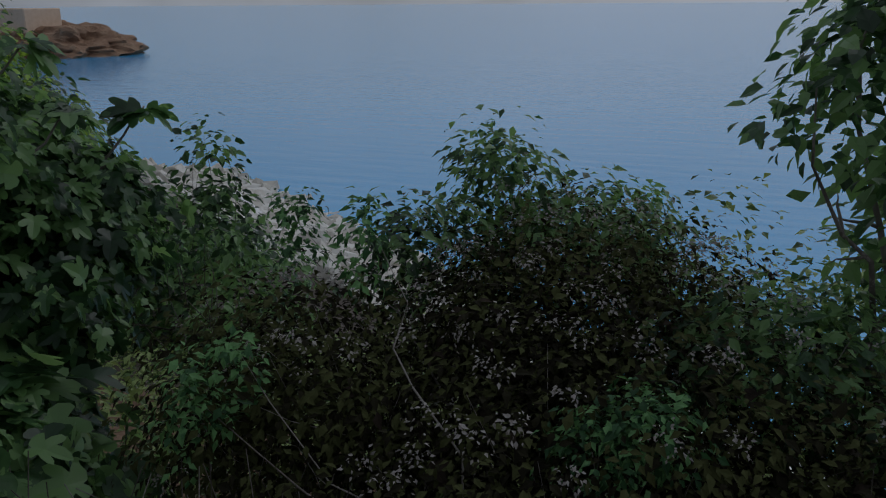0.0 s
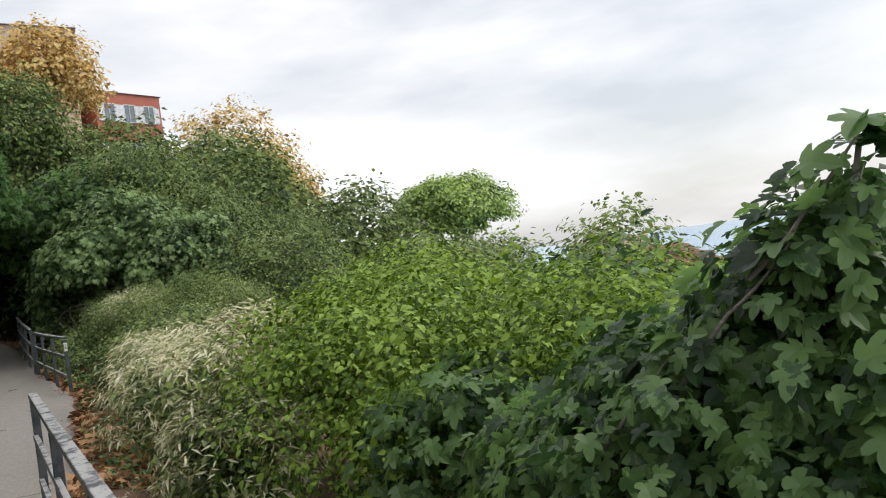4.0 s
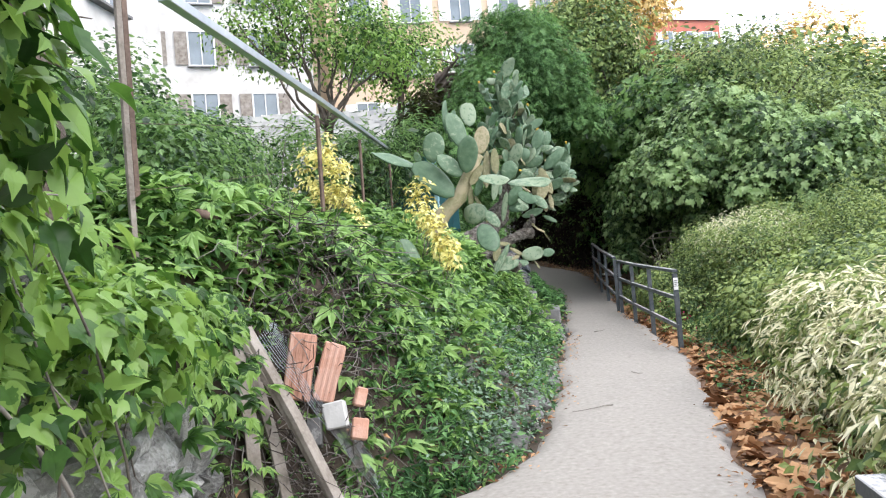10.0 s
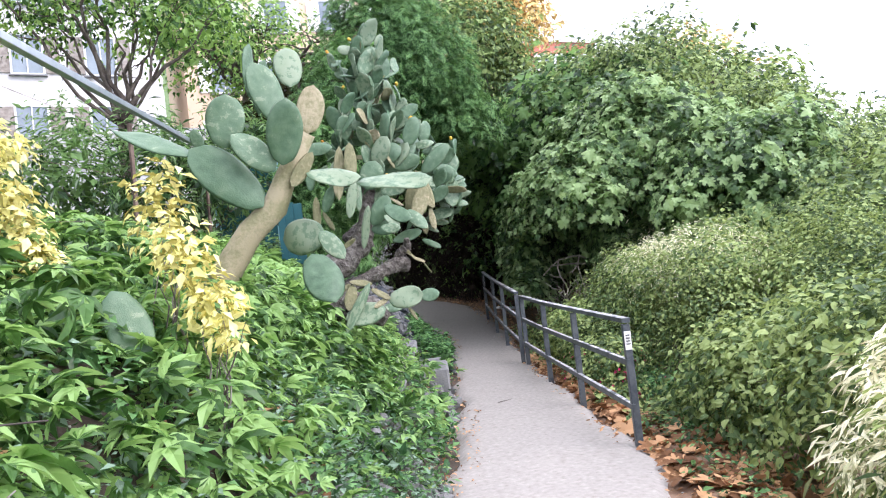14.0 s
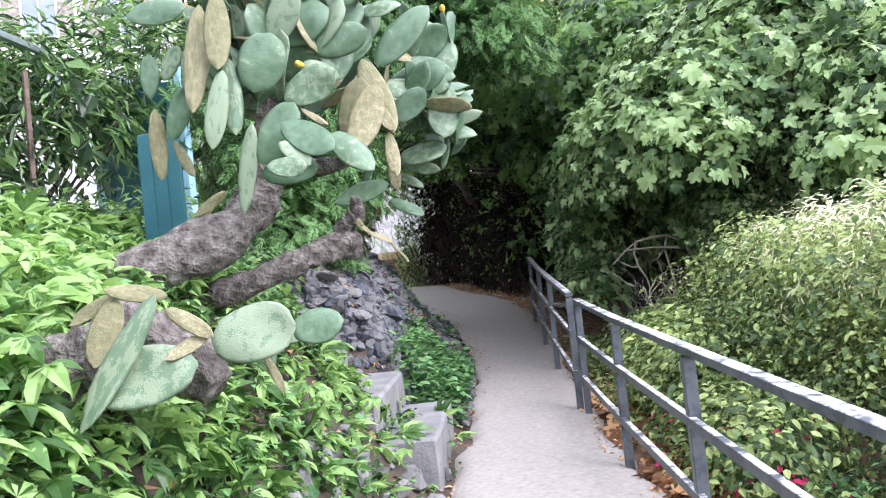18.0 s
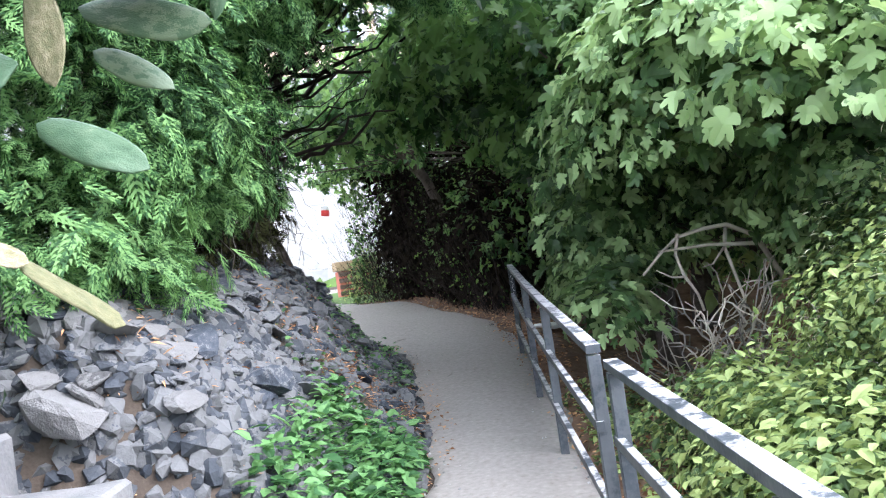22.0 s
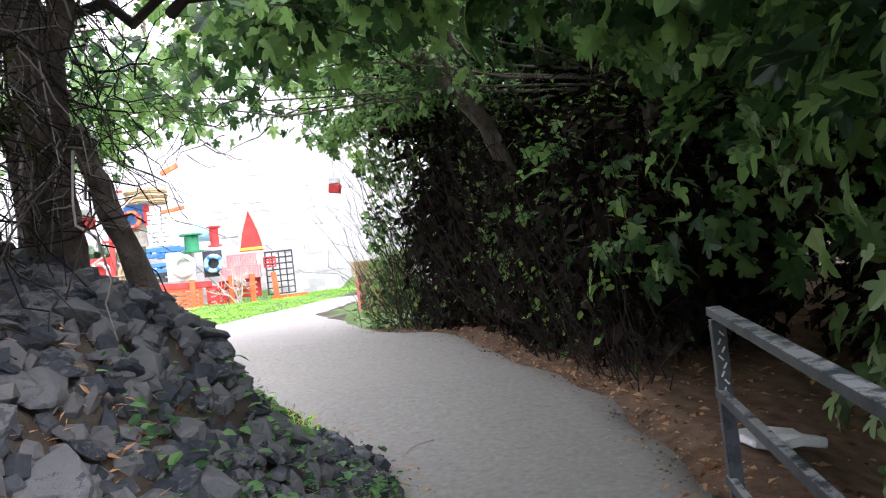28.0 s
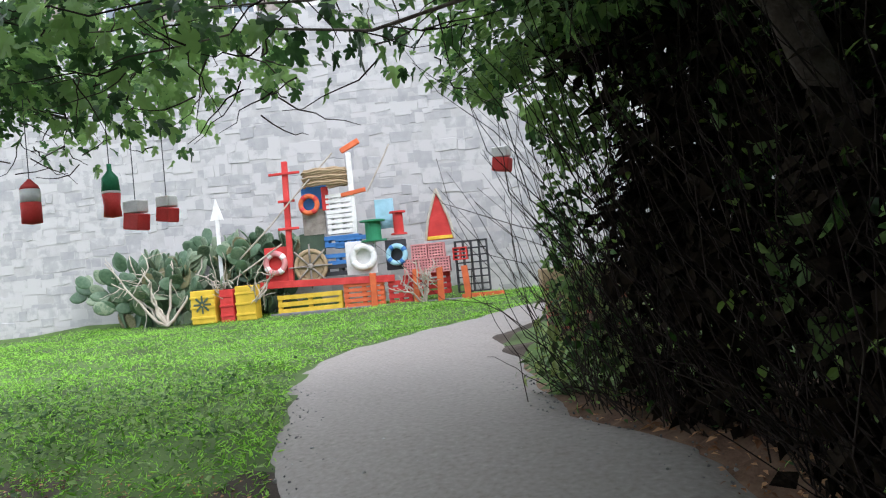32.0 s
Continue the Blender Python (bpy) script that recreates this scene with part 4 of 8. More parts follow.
# ---------------- prickly pears ----------------
def pad_mesh(name, bend, seed):
    """A thick obovate pad, 1 long, stalk end at the origin, along +z, face towards +y."""
    nu, nv = 12, 12
    V = []
    for i in range(nu + 1):
        t = i / nu
        w = 0.345 * (math.sin(math.pi * min(1, t ** 0.85)) ** 0.5) * (0.66 + 0.42 * t) + 0.03 * (1 - t) * (t > 0)
        if i in (0, nu):
            w = 0.015
        for j in range(nv):
            a = 2 * math.pi * j / nv
            th = 0.042 * (w / 0.3) ** 0.5
            x, y = w * math.cos(a), th * math.sin(a)
            y += bend * (t * t) + 0.05 * math.sin(5 * t + 7 * x + seed) * t
            V.append((x, y, t))
    F = []
    for i in range(nu):
        for j in range(nv):
            a, b = i * nv + j, i * nv + (j + 1) % nv
            F.append((a, b, b + nv, a + nv))
    return mesh_np(name, np.array(V), np.array(F), M["pad"], True)


pads = [pad_mesh("pad", b, s) for s, b in enumerate((0.0, 0.06, -0.06, 0.12, 0.03, -0.1))]
pads_old = []
for k in (1, 3):
    me = pads[k].copy()
    me.materials.clear()
    me.materials.append(M["pad_old"])
    pads_old.append(me)


def fruit_mesh():
    bm = bmesh.new()
    bmesh.ops.create_uvsphere(bm, u_segments=9, v_segments=7, radius=0.5)
    for v in bm.verts:
        k = 1 + 0.25 * v.co.z
        v.co = Vector((v.co.x * k, v.co.y * k, v.co.z * 1.6))
        if v.co.z > 0.62:
            v.co.z -= 0.14
    me = bpy.data.meshes.new("fruit")
    bm.to_mesh(me)
    bm.free()
    me.materials.append(M["fruit"])
    return me


FRUIT = fruit_mesh()


def put_pad(parent, p, d, face, size, old=False, wide=1.0):
    d = Vector(d).normalized()
    f = Vector(face)
    f = (f - d * f.dot(d))
    f = f.normalized() if f.length > 1e-3 else d.orthogonal()
    s = f.cross(d)
    m = Matrix((s, f, d)).transposed().to_4x4()
    m.translation = p
    src = pads_old if old else pads
    ob = new("pad", src[rng.integers(0, len(src))])
    ob.parent = parent
    ob.matrix_parent_inverse = parent.matrix_world.inverted()
    ob.matrix_world = m @ Matrix.Diagonal((size * wide * rng.uniform(0.85, 1.12), size * max(wide, 0.7), size, 1))
    return Vector(p) + d * size * 0.97, s


def grow_pads(parent, starts, ell, n, size, drop=0.0):
    """Pads on pads, until n stand within the ellipsoid."""
    cx, cy, cz, rx, ry, rz = ell
    c = Vector((cx, cy, cz))
    tips = [(Vector(p), Vector(d), 0) for p, d in starts]
    made, guard = 0, 0
    while made < n and guard < n * 30:
        guard += 1
        k = rng.integers(0, len(tips))
        p, d, depth = tips[k]
        out = p - c
        nd = d * 0.7 + Vector(rng.normal(0, 0.55, 3)) + Vector((0, 0, 0.25 - drop)) + out.normalized() * 0.35
        nd.normalize()
        s = size * rng.uniform(0.7, 1.25)
        q = p + nd * s
        e = ((q.x - cx) / rx) ** 2 + ((q.y - cy) / ry) ** 2 + ((q.z - cz) / rz) ** 2
        if e > 1.0:
            continue
        face = Vector(rng.normal(0, 1, 3)) + Vector((0.3, -0.7, 0.2))
        tip, side = put_pad(parent, p - nd * 0.02, nd, face, s, rng.random() < 0.12)
        made += 1
        for sg in (-1, 0, 1):
            if rng.random() < 0.75:
                tips.append((tip - nd * s * 0.12 * abs(sg) + side * s * 0.17 * sg, (nd + side * 0.6 * sg).normalized(), depth + 1))
        if len(tips) > 25 and rng.random() < 0.6:
            tips.pop(0)
        if rng.random() < 0.10:
            f = new("fruit", FRUIT)
            f.parent = parent
            f.matrix_parent_inverse = parent.matrix_world.inverted()
            f.matrix_world = Matrix.Translation(tip + nd * 0.02) @ nd.to_track_quat("Z", "Y").to_matrix().to_4x4() @ Matrix.Diagonal((0.033, 0.033, 0.036, 1))


# the great one, on a grey corky trunk
big = thing("prickly_pear", -1.25, 17.6, float(land(-1.25, 17.6)), "giant prickly pear with grey-green pads on a corky grey trunk", "cactus", "prickly pears on the bank")
t1 = [(-1.75, 18.0, 1.3), (-1.38, 18.2, 1.55), (-1.15, 18.35, 1.64), (-0.96, 18.5, 1.73), (-0.84, 18.58, 1.87), (-0.78, 18.6, 2.02), (-0.72, 18.6, 2.28), (-0.66, 18.55, 2.6)]
t2 = [(-1.15, 18.6, 1.4), (-0.85, 18.72, 1.49), (-0.69, 18.8, 1.555), (-0.56, 18.95, 1.61), (-0.47, 19.0, 1.625), (-0.38, 19.05, 1.615)]
t3 = [(-0.47, 19.02, 1.64), (-0.48, 19.04, 1.72), (-0.42, 19.04, 1.77), (-0.37, 19.04, 1.8), (-0.37, 19.0, 1.9)]
t4 = [(-1.05, 19.15, 1.95), (-0.9, 19.25, 2.1), (-0.75, 19.3, 2.14), (-0.5, 19.3, 2.15), (-0.3, 19.2, 2.25)]


def corky(name, pts, rad, parent, label=""):
    """A knotty trunk with furrowed bark."""
    P, n = np.array(pts, float), 26
    t, tt = np.linspace(0, 1, len(P)), np.linspace(0, 1, n)
    Q = np.stack([np.interp(tt, t, P[:, k]) for k in range(3)], 1)
    Q[1:-1] = (Q[:-2] + Q[1:-1] * 2 + Q[2:]) / 4
    R = np.interp(tt, t, rad) * (1 + 0.10 * np.sin(23 * tt) + rng.normal(0, 0.05, n))
    return world_part(name, tubes(name, [(Q, R)], M["cactus_trunk"], 18, 0.07), parent, label)


corky("trunk", t1, [0.17, 0.15, 0.14, 0.13, 0.115, 0.10, 0.08, 0.05], big, "thick corky grey trunk bent over the bank")
corky("trunk", t2, [0.07, 0.07, 0.072, 0.078, 0.085, 0.07], big, "sawn-off grey trunk lying over the stones")
corky("trunk", t3, [0.06, 0.055, 0.05, 0.05, 0.03], big, "short knobbly side stem")
corky("trunk", t4, [0.07, 0.06, 0.055, 0.05, 0.03], big, "dark horizontal limb behind the pads")
starts = [((-0.62, 18.5, 2.3), (0.3, -0.4, 0.6)), ((-0.8, 18.55, 1.95), (-0.5, -0.3, 0.7)), ((-0.6, 18.5, 2.5), (0, 0, 1)), ((-0.6, 18.5, 2.5), (0.8, 0.2, 0.5)), ((-0.65, 18.5, 2.3), (-0.6, -0.2, 0.8)), ((-0.6, 18.4, 2.4), (0.5, -0.6, 0.6)), ((-0.6, 18.5, 2.6), (0.3, 0.6, 0.8))]
grow_pads(big, starts, (-0.55, 18.8, 2.95, 0.7, 0.6, 0.72), 120, 0.29)
grow_pads(big, [((-0.6, 18.6, 3.0), (-0.2, 0.2, 1)), ((-0.5, 18.7, 3.1), (0.2, 0.1, 1)), ((-0.7, 18.7, 3.3), (-0.1, 0.2, 1))], (-0.68, 18.9, 3.72, 0.42, 0.5, 0.78), 70, 0.27)
grow_pads(big, [((-0.3, 18.7, 2.2), (0.9, 0.3, 0.3)), ((-0.25, 18.7, 2.5), (0.9, 0.3, 0.2)), ((-0.2, 18.8, 2.1), (0.8, 0.3, -0.1)), ((-0.2, 18.7, 2.9), (0.7, 0.2, 0.5))], (0.05, 19.3, 2.65, 0.45, 0.42, 0.55), 55, 0.27, 0.1)
# the smaller one in front
fr = thing("prickly_pear", -1.55, 15.0, float(land(-1.55, 15.0)), "prickly pear with a mossy brown stem leaning from the bank", "cactus", "prickly pears on the bank")
world_part("trunk", tubes("trunk", [(np.array([(-1.6, 15.0, 1.1), (-1.48, 15.15, 1.4), (-1.37, 15.2, 1.62), (-1.2, 15.2, 1.84), (-1.03, 15.22, 1.98), (-0.93, 15.22, 2.2), (-0.78, 15.2, 2.42)]), np.array([0.09, 0.09, 0.088, 0.085, 0.08, 0.065, 0.05]))], M["pad_old"], 12, 0.05), fr, "mossy brown stem")


def laid_pad(parent, a, b, old=False, face=(0.15, -1, 0.1), wide=1.0):
    """A pad from its stalk end a to its tip b."""
    A, B = Vector(a), Vector(b)
    put_pad(parent, A, B - A, face, (B - A).length * 1.03, old, wide)


for a, b, face, wide, old in (((-1.48, 15.15, 2.35), (-1.94, 15.1, 2.53), (0.1, -0.45, 0.9), 0.8, False), ((-1.09, 15.15, 1.99), (-1.48, 15.1, 2.38), (0.3, -1, 0.2), 0.75, False), ((-1.28, 15.12, 2.37), (-1.24, 15.1, 2.69), (0.1, -1, 0.1), 1.1, False), ((-1.43, 15.14, 2.37), (-1.46, 15.1, 2.5), (0.1, -1, 0.1), 0.9, False), ((-0.98, 15.1, 2.2), (-1.21, 15.05, 2.43), (0.3, -1, 0.1), 0.95, False), ((-0.93, 15.08, 2.22), (-0.86, 15.02, 2.6), (0.1, -1, 0.1), 0.92, False), ((-0.94, 15.2, 2.5), (-1.07, 15.2, 2.9), (0.4, -0.8, 0.1), 0.85, False), ((-0.81, 15.18, 2.17), (-0.5, 15.22, 2.08), (0.1, -0.65, 0.75), 0.85, False), ((-0.51, 15.22, 2.08), (-0.05, 15.19, 2.06), (0, -0.55, 0.8), 0.75, False)):
    laid_pad(fr, a, b, old, face, wide)
for a, b, face, wide, old in (((-0.75, 15.3, 1.79), (-1.02, 15.3, 1.79), (0.1, -1, 0.1), 1.35, False), ((-0.77, 15.2, 1.8), (-0.63, 15.2, 1.63), (0.4, -0.8, 0.1), 0.8, False), ((-0.81, 15.05, 1.66), (-0.69, 14.95, 1.36), (0.3, -0.9, 0.1), 1.0, False), ((-1.09, 15.3, 2.6), (-1.02, 15.35, 2.95), (0.8, -0.6, 0.1), 0.6, False), ((-1.13, 15.35, 2.7), (-1.16, 15.4, 3.07), (0.9, -0.4, 0.1), 0.6, False), ((-0.87, 15.3, 2.75), (-0.88, 15.35, 3.03), (0.3, -0.9, 0.1), 1.0, False), ((-0.78, 15.2, 2.42), (-0.72, 15.25, 2.72), (0.3, -0.8, 0.1), 0.8, True), ((-0.76, 15.2, 2.3), (-0.9, 15.15, 2.1), (0.5, -0.8, 0.1), 0.6, True), ((-1.38, 13.5, 1.53), (-1.28, 13.5, 1.25), (0.5, -0.8, 0), 0.9, False)):
    laid_pad(fr, a, b, old, face, wide)
# pads of the great one: those that droop before the trunk, those over the path, those beside the fence
for a, b, wide, old in (((-0.52, 18.1, 2.2), (-0.28, 18.05, 2.02), 0.75, False), ((-0.32, 18.2, 2.14), (-0.12, 18.15, 1.95), 0.8, False), ((-0.57, 17.95, 1.98), (-0.38, 17.93, 1.94), 0.85, False), ((-0.53, 18.05, 2.1), (-0.39, 18.03, 1.98), 0.8, False), ((-0.09, 18.4, 2.4), (-0.23, 18.38, 2.07), 0.85, True), ((-0.17, 18.45, 2.37), (-0.03, 18.43, 2.16), 0.5, True), ((-0.07, 18.5, 2.17), (-0.05, 18.48, 1.93), 0.45, True), ((-0.06, 18.6, 2.24), (0.14, 18.58, 2.37), 0.9, False), ((-0.28, 18.7, 2.17), (-0.26, 18.68, 2.0), 0.45, False), ((-0.47, 18.3, 2.3), (-0.34, 18.28, 2.19), 0.35, True)):
    laid_pad(big, a, b, old, (0.25, -0.9, 0.25), wide)
for a, b, wide, old in (((0.08, 19.36, 2.35), (0.42, 19.34, 2.35), 0.5, False), ((0.08, 19.3, 2.31), (0.37, 19.28, 2.24), 0.6, False), ((-0.08, 19.3, 2.31), (0.11, 19.28, 2.35), 0.7, False), ((-0.11, 19.24, 2.13), (0.18, 19.22, 2.16), 0.8, False), ((-0.15, 19.36, 2.13), (0.12, 19.34, 2.03), 0.5, False), ((0.14, 19.3, 2.04), (0.2, 19.28, 2.22), 0.5, False), ((-0.19, 19.19, 1.98), (-0.52, 19.16, 1.9), 0.75, False), ((-0.2, 19.24, 1.88), (-0.0, 19.22, 1.77), 0.5, False), ((-0.16, 19.42, 2.06), (-0.0, 19.39, 1.96), 0.5, False), ((-0.17, 19.24, 2.15), (-0.14, 19.22, 1.94), 0.55, True)):
    laid_pad(big, a, b, old, (-0.15, -0.85, 0.4), wide)
for a, b, wide, old in (((-0.36, 19.3, 2.01), (-0.28, 19.28, 2.14), 0.5, False), ((-0.0, 19.36, 2.46), (0.2, 19.34, 2.56), 0.85, False), ((-0.09, 19.42, 2.4), (0.04, 19.39, 2.54), 0.75, False), ((0.2, 19.42, 2.14), (0.31, 19.39, 2.24), 0.6, False), ((-0.14, 19.19, 2.38), (0.15, 19.16, 2.62), 0.7, False), ((-0.15, 19.3, 2.57), (0.19, 19.28, 2.72), 0.7, False), ((-0.11, 18.6, 2.55), (0.19, 18.58, 2.83), 0.6, False), ((-0.09, 19.3, 2.89), (0.26, 19.28, 2.89), 0.6, False), ((-0.28, 18.5, 2.11), (-0.18, 18.48, 2.45), 0.75, True), ((-0.18, 18.55, 2.58), (-0.05, 18.53, 2.16), 0.5, True)):
    laid_pad(big, a, b, old, (0.1, -0.95, 0.2), wide)
for a, b, wide, old in (((-0.69, 18.25, 2.4), (-0.57, 18.23, 2.67), 1.2, False), ((-0.55, 18.3, 2.36), (-0.27, 18.28, 2.44), 0.9, False), ((-0.67, 18.2, 2.03), (-0.48, 18.18, 2.3), 0.85, False), ((-0.52, 18.3, 2.23), (-0.34, 18.28, 2.07), 0.85, False), ((-0.69, 18.25, 1.99), (-0.4, 18.23, 1.99), 0.85, False), ((-0.61, 18.4, 2.7), (-0.31, 18.38, 2.82), 1.0, False), ((-0.78, 18.2, 1.8), (-0.69, 18.18, 2.22), 0.35, False), ((-1.03, 18.2, 1.81), (-0.85, 18.18, 1.91), 0.45, True), ((-0.8, 18.15, 2.5), (-0.88, 18.13, 2.13), 0.5, False), ((-0.8, 18.25, 2.58), (-0.79, 18.23, 2.2), 0.45, False)):
    laid_pad(big, a, b, old, (0.2, -0.95, 0.1), wide)
for a, b, wide, old in (((-0.81, 18.2, 2.89), (-0.83, 18.18, 2.51), 0.5, True), ((-0.92, 18.25, 2.87), (-0.99, 18.23, 2.33), 0.35, True), ((-1.32, 18.3, 2.88), (-1.0, 18.28, 2.87), 0.6, False), ((-1.28, 18.4, 2.47), (-1.26, 18.38, 2.69), 0.7, False), ((-1.18, 18.35, 2.54), (-1.08, 18.33, 2.7), 0.7, False), ((-1.15, 18.3, 2.22), (-1.04, 18.28, 2.47), 0.7, False), ((-1.24, 18.35, 2.03), (-1.23, 18.33, 2.38), 0.45, True), ((-1.18, 18.4, 2.24), (-1.08, 18.38, 2.03), 0.4, True), ((-1.05, 18.35, 2.45), (-0.95, 18.33, 2.75), 0.8, False), ((-0.45, 19.02, 1.83), (-0.34, 19.0, 1.72), 0.5, True)):
    laid_pad(big, a, b, old, (0.3, -0.9, 0.1), wide)
for a, b, wide in (((-0.78, 18.5, 1.16), (-0.62, 18.52, 1.17), 0.8), ((-0.68, 18.55, 1.17), (-0.47, 18.57, 1.17), 0.85), ((-0.8, 18.45, 1.17), (-0.82, 18.4, 0.98), 0.8)):
    laid_pad(big, a, b, False, (0.1, -0.9, 0.4), wide)
for a, b, wide in (((-0.38, 19.0, 1.75), (-0.3, 18.98, 1.68), 0.5), ((-0.33, 19.1, 1.69), (-0.2, 19.15, 1.62), 0.5), ((-0.22, 19.15, 1.63), (-0.14, 19.33, 1.49), 0.5)):
    laid_pad(big, a, b, True, (0, -0.7, 0.7), wide)
# the withered stump with living pads
st = thing("prickly_pear", -1.1, 17.05, float(land(-1.1, 17.05)), "withered prickly pear stump with a few drooping pads", "cactus", "prickly pears on the bank")
corky("trunk", [(-1.5, 17.05, 0.95), (-1.27, 17.05, 1.1), (-1.05, 17.05, 1.2), (-0.85, 17.08, 1.28), (-0.7, 17.08, 1.24), (-0.55, 17.05, 1.12)], [0.15, 0.16, 0.16, 0.15, 0.12, 0.07], st)
for a, b, wide, o in (((-0.50, 16.9, 1.29), (-0.22, 16.86, 1.30), 1.0, False), ((-0.24, 16.9, 1.29), (-0.08, 16.92, 1.30), 1.1, False), ((-0.53, 16.85, 1.22), (-0.85, 16.8, 1.18), 0.9, False), ((-0.64, 16.84, 1.45), (-0.86, 16.76, 1.07), 0.28, False), ((-0.78, 16.86, 1.45), (-0.83, 16.8, 1.25), 0.8, True), ((-0.62, 16.88, 1.44), (-0.80, 16.86, 1.47), 0.5, True), ((-0.64, 16.9, 1.40), (-0.49, 16.88, 1.30), 0.45, True), ((-0.80, 16.88, 1.46), (-0.93, 16.86, 1.38), 0.5, True), ((-0.50, 16.9, 1.31), (-0.62, 16.84, 1.24), 0.5, True), ((-0.35, 16.95, 1.22), (-0.28, 16.9, 1.1), 0.35, True)):
    A, B = Vector(a), Vector(b)
    put_pad(st, A, B - A, (0.15, -0.9, 0.4), (B - A).length * 1.05, o, wide)

# ---------------- seaward plants ----------------
plant("fig_tree", "fig tree with broad dark lobed leaves and pale forked limbs", "tree", (2.92, 3.72), [(2.75, 3.7, 0.3, 0.85, 0.95, 0.75), (2.62, 3.45, 0.98, 0.32, 0.36, 0.36), (2.55, 3.2, 1.35, 0.1, 0.1, 0.16), (3.05, 3.15, 0.36, 0.38, 0.36, 0.38), (2.75, 4.6, 0.1, 0.6, 0.8, 0.5)], "fig", "fig", 0.07, 1450, 8, 0.085, 18, 0.018, "deadwood", "fig trees on the slope", trunk=(0.045, 0.6), shell=0.68, inner=0.12, spread=0.9)
for tip in ((3.286, 2.77, 0.94), (2.5, 3.1, 1.6), (2.78, 2.86, 1.24), (2.36, 3.3, 1.28), (2.95, 2.85, 0.98), (2.2, 3.6, 1.02)):
    tip = np.array(tip)
    sprig = thing("fig_branch", *tip, "leafy fig shoot standing out of the crown", "branch", "fig shoots")
    foot = tip + np.array([-0.22, 0.3, -0.42])
    world_part("stem", tubes("stem", [(wander(foot, tip, 7, 0.05), np.linspace(0.008, 0.004, 7))], M["twig"], 7), sprig)
    off = rng.normal(0, 1, (9, 3)) * [1, 1, 0.5]
    off /= np.linalg.norm(off, axis=1)[:, None]
    world_part("foliage", leaves("sprig", "fig", tip + off * 0.03 + [0, 0, -0.02], np.concatenate([off * 0.3 + [0, -0.2, 0.8], off + [0, 0, 0.1]], 1), 0.10, M["fig"], 0.35), sprig)
pale_fig = thing("fig_branch", 2.92, 3.72, float(land(2.92, 3.72)), "pale forked fig limbs among the dark leaves", "branch", "fig shoots")
for pts, r0 in (([(2.92, 3.72, -0.3), (2.9, 3.7, 0.15), (2.8, 3.55, 0.42), (2.72, 3.46, 0.7), (2.64, 3.36, 1.0), (2.58, 3.25, 1.3), (2.53, 3.15, 1.55)], 0.03), ([(2.72, 3.46, 0.7), (2.58, 3.42, 0.78), (2.39, 3.4, 0.96)], 0.016), ([(2.58, 3.42, 0.8), (2.42, 3.38, 0.8), (2.33, 3.36, 0.83)], 0.014), ([(2.88, 3.6, 0.3), (2.98, 3.3, 0.42), (3.06, 3.0, 0.62), (3.15, 2.85, 0.72)], 0.016), ([(2.64, 3.36, 1.0), (2.52, 3.36, 1.1), (2.4, 3.34, 1.22)], 0.012), ([(2.72, 3.46, 0.72), (2.66, 3.5, 0.95), (2.56, 3.56, 1.12)], 0.012)):
    world_part("limb", tubes("limb", [(np.array(pts), np.linspace(r0 * 0.7, r0 * 0.3, len(pts)))], M["twig"], 8, 0.04), pale_fig)
plant("fig_shrub", "low fig shoots with fresh lobed leaves", "shrub", (1.9, 3.4), [(1.95, 3.3, -0.2, 0.65, 1.0, 0.4), (2.1, 2.6, -0.3, 0.5, 0.5, 0.35)], "fig", "fig", 0.098, 250, 7, 0.12, 6, 0.012, group="fig trees on the slope", inner=0.2)
plant("fig_shrub", "fig shoots among fallen twigs beside the railing", "shrub", (1.9, 5.4), [(2.9, 5.4, -0.3, 0.6, 0.8, 0.4), (3.0, 6.3, 0.1, 0.7, 0.8, 0.5)], "fig", "fig", 0.085, 380, 6, 0.11, 6, 0.012, group="fig trees on the slope", inner=0.25)
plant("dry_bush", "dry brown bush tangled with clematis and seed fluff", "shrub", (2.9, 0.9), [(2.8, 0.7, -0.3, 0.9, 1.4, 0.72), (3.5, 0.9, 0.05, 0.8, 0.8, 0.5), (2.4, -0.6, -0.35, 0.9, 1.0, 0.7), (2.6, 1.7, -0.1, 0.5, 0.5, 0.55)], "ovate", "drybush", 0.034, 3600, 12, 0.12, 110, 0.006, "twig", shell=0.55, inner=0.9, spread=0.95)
plant("bush", "green bush standing up out of the dry tangle", "shrub", (3.6, 1.25), [(3.7, 1.25, 0.5, 0.22, 0.22, 0.36), (3.85, 0.85, 0.3, 0.42, 0.4, 0.3), (3.3, 1.5, 0.3, 0.2, 0.2, 0.28), (3.2, 0.1, 0.15, 0.4, 0.5, 0.25)], "ovate", "fig", 0.055, 430, 10, 0.09, 14, 0.015, inner=0.2)
plant("bush", "leafy young tree over the slope above the sea", "tree", (3.5, -0.2), [(3.35, -0.12, 1.0, 0.34, 0.32, 0.42), (3.5, -0.35, 1.3, 0.4, 0.4, 0.4), (3.55, -0.5, 0.45, 0.35, 0.4, 0.5)], "ovate2", "fig", 0.066, 230, 8, 0.1, 8, 0.03, trunk=(0.04, 1.0), inner=0.3)
plant("bush", "slender dark shrub above the stony shore", "shrub", (4.5, 3.45), [(4.55, 3.42, 0.35, 0.16, 0.16, 0.28), (4.52, 3.35, -0.1, 0.3, 0.28, 0.35), (4.3, 3.7, 0.0, 0.3, 0.3, 0.3)], "ovate2", "fig", 0.06, 130, 7, 0.08, 10, 0.01, inner=0.2)
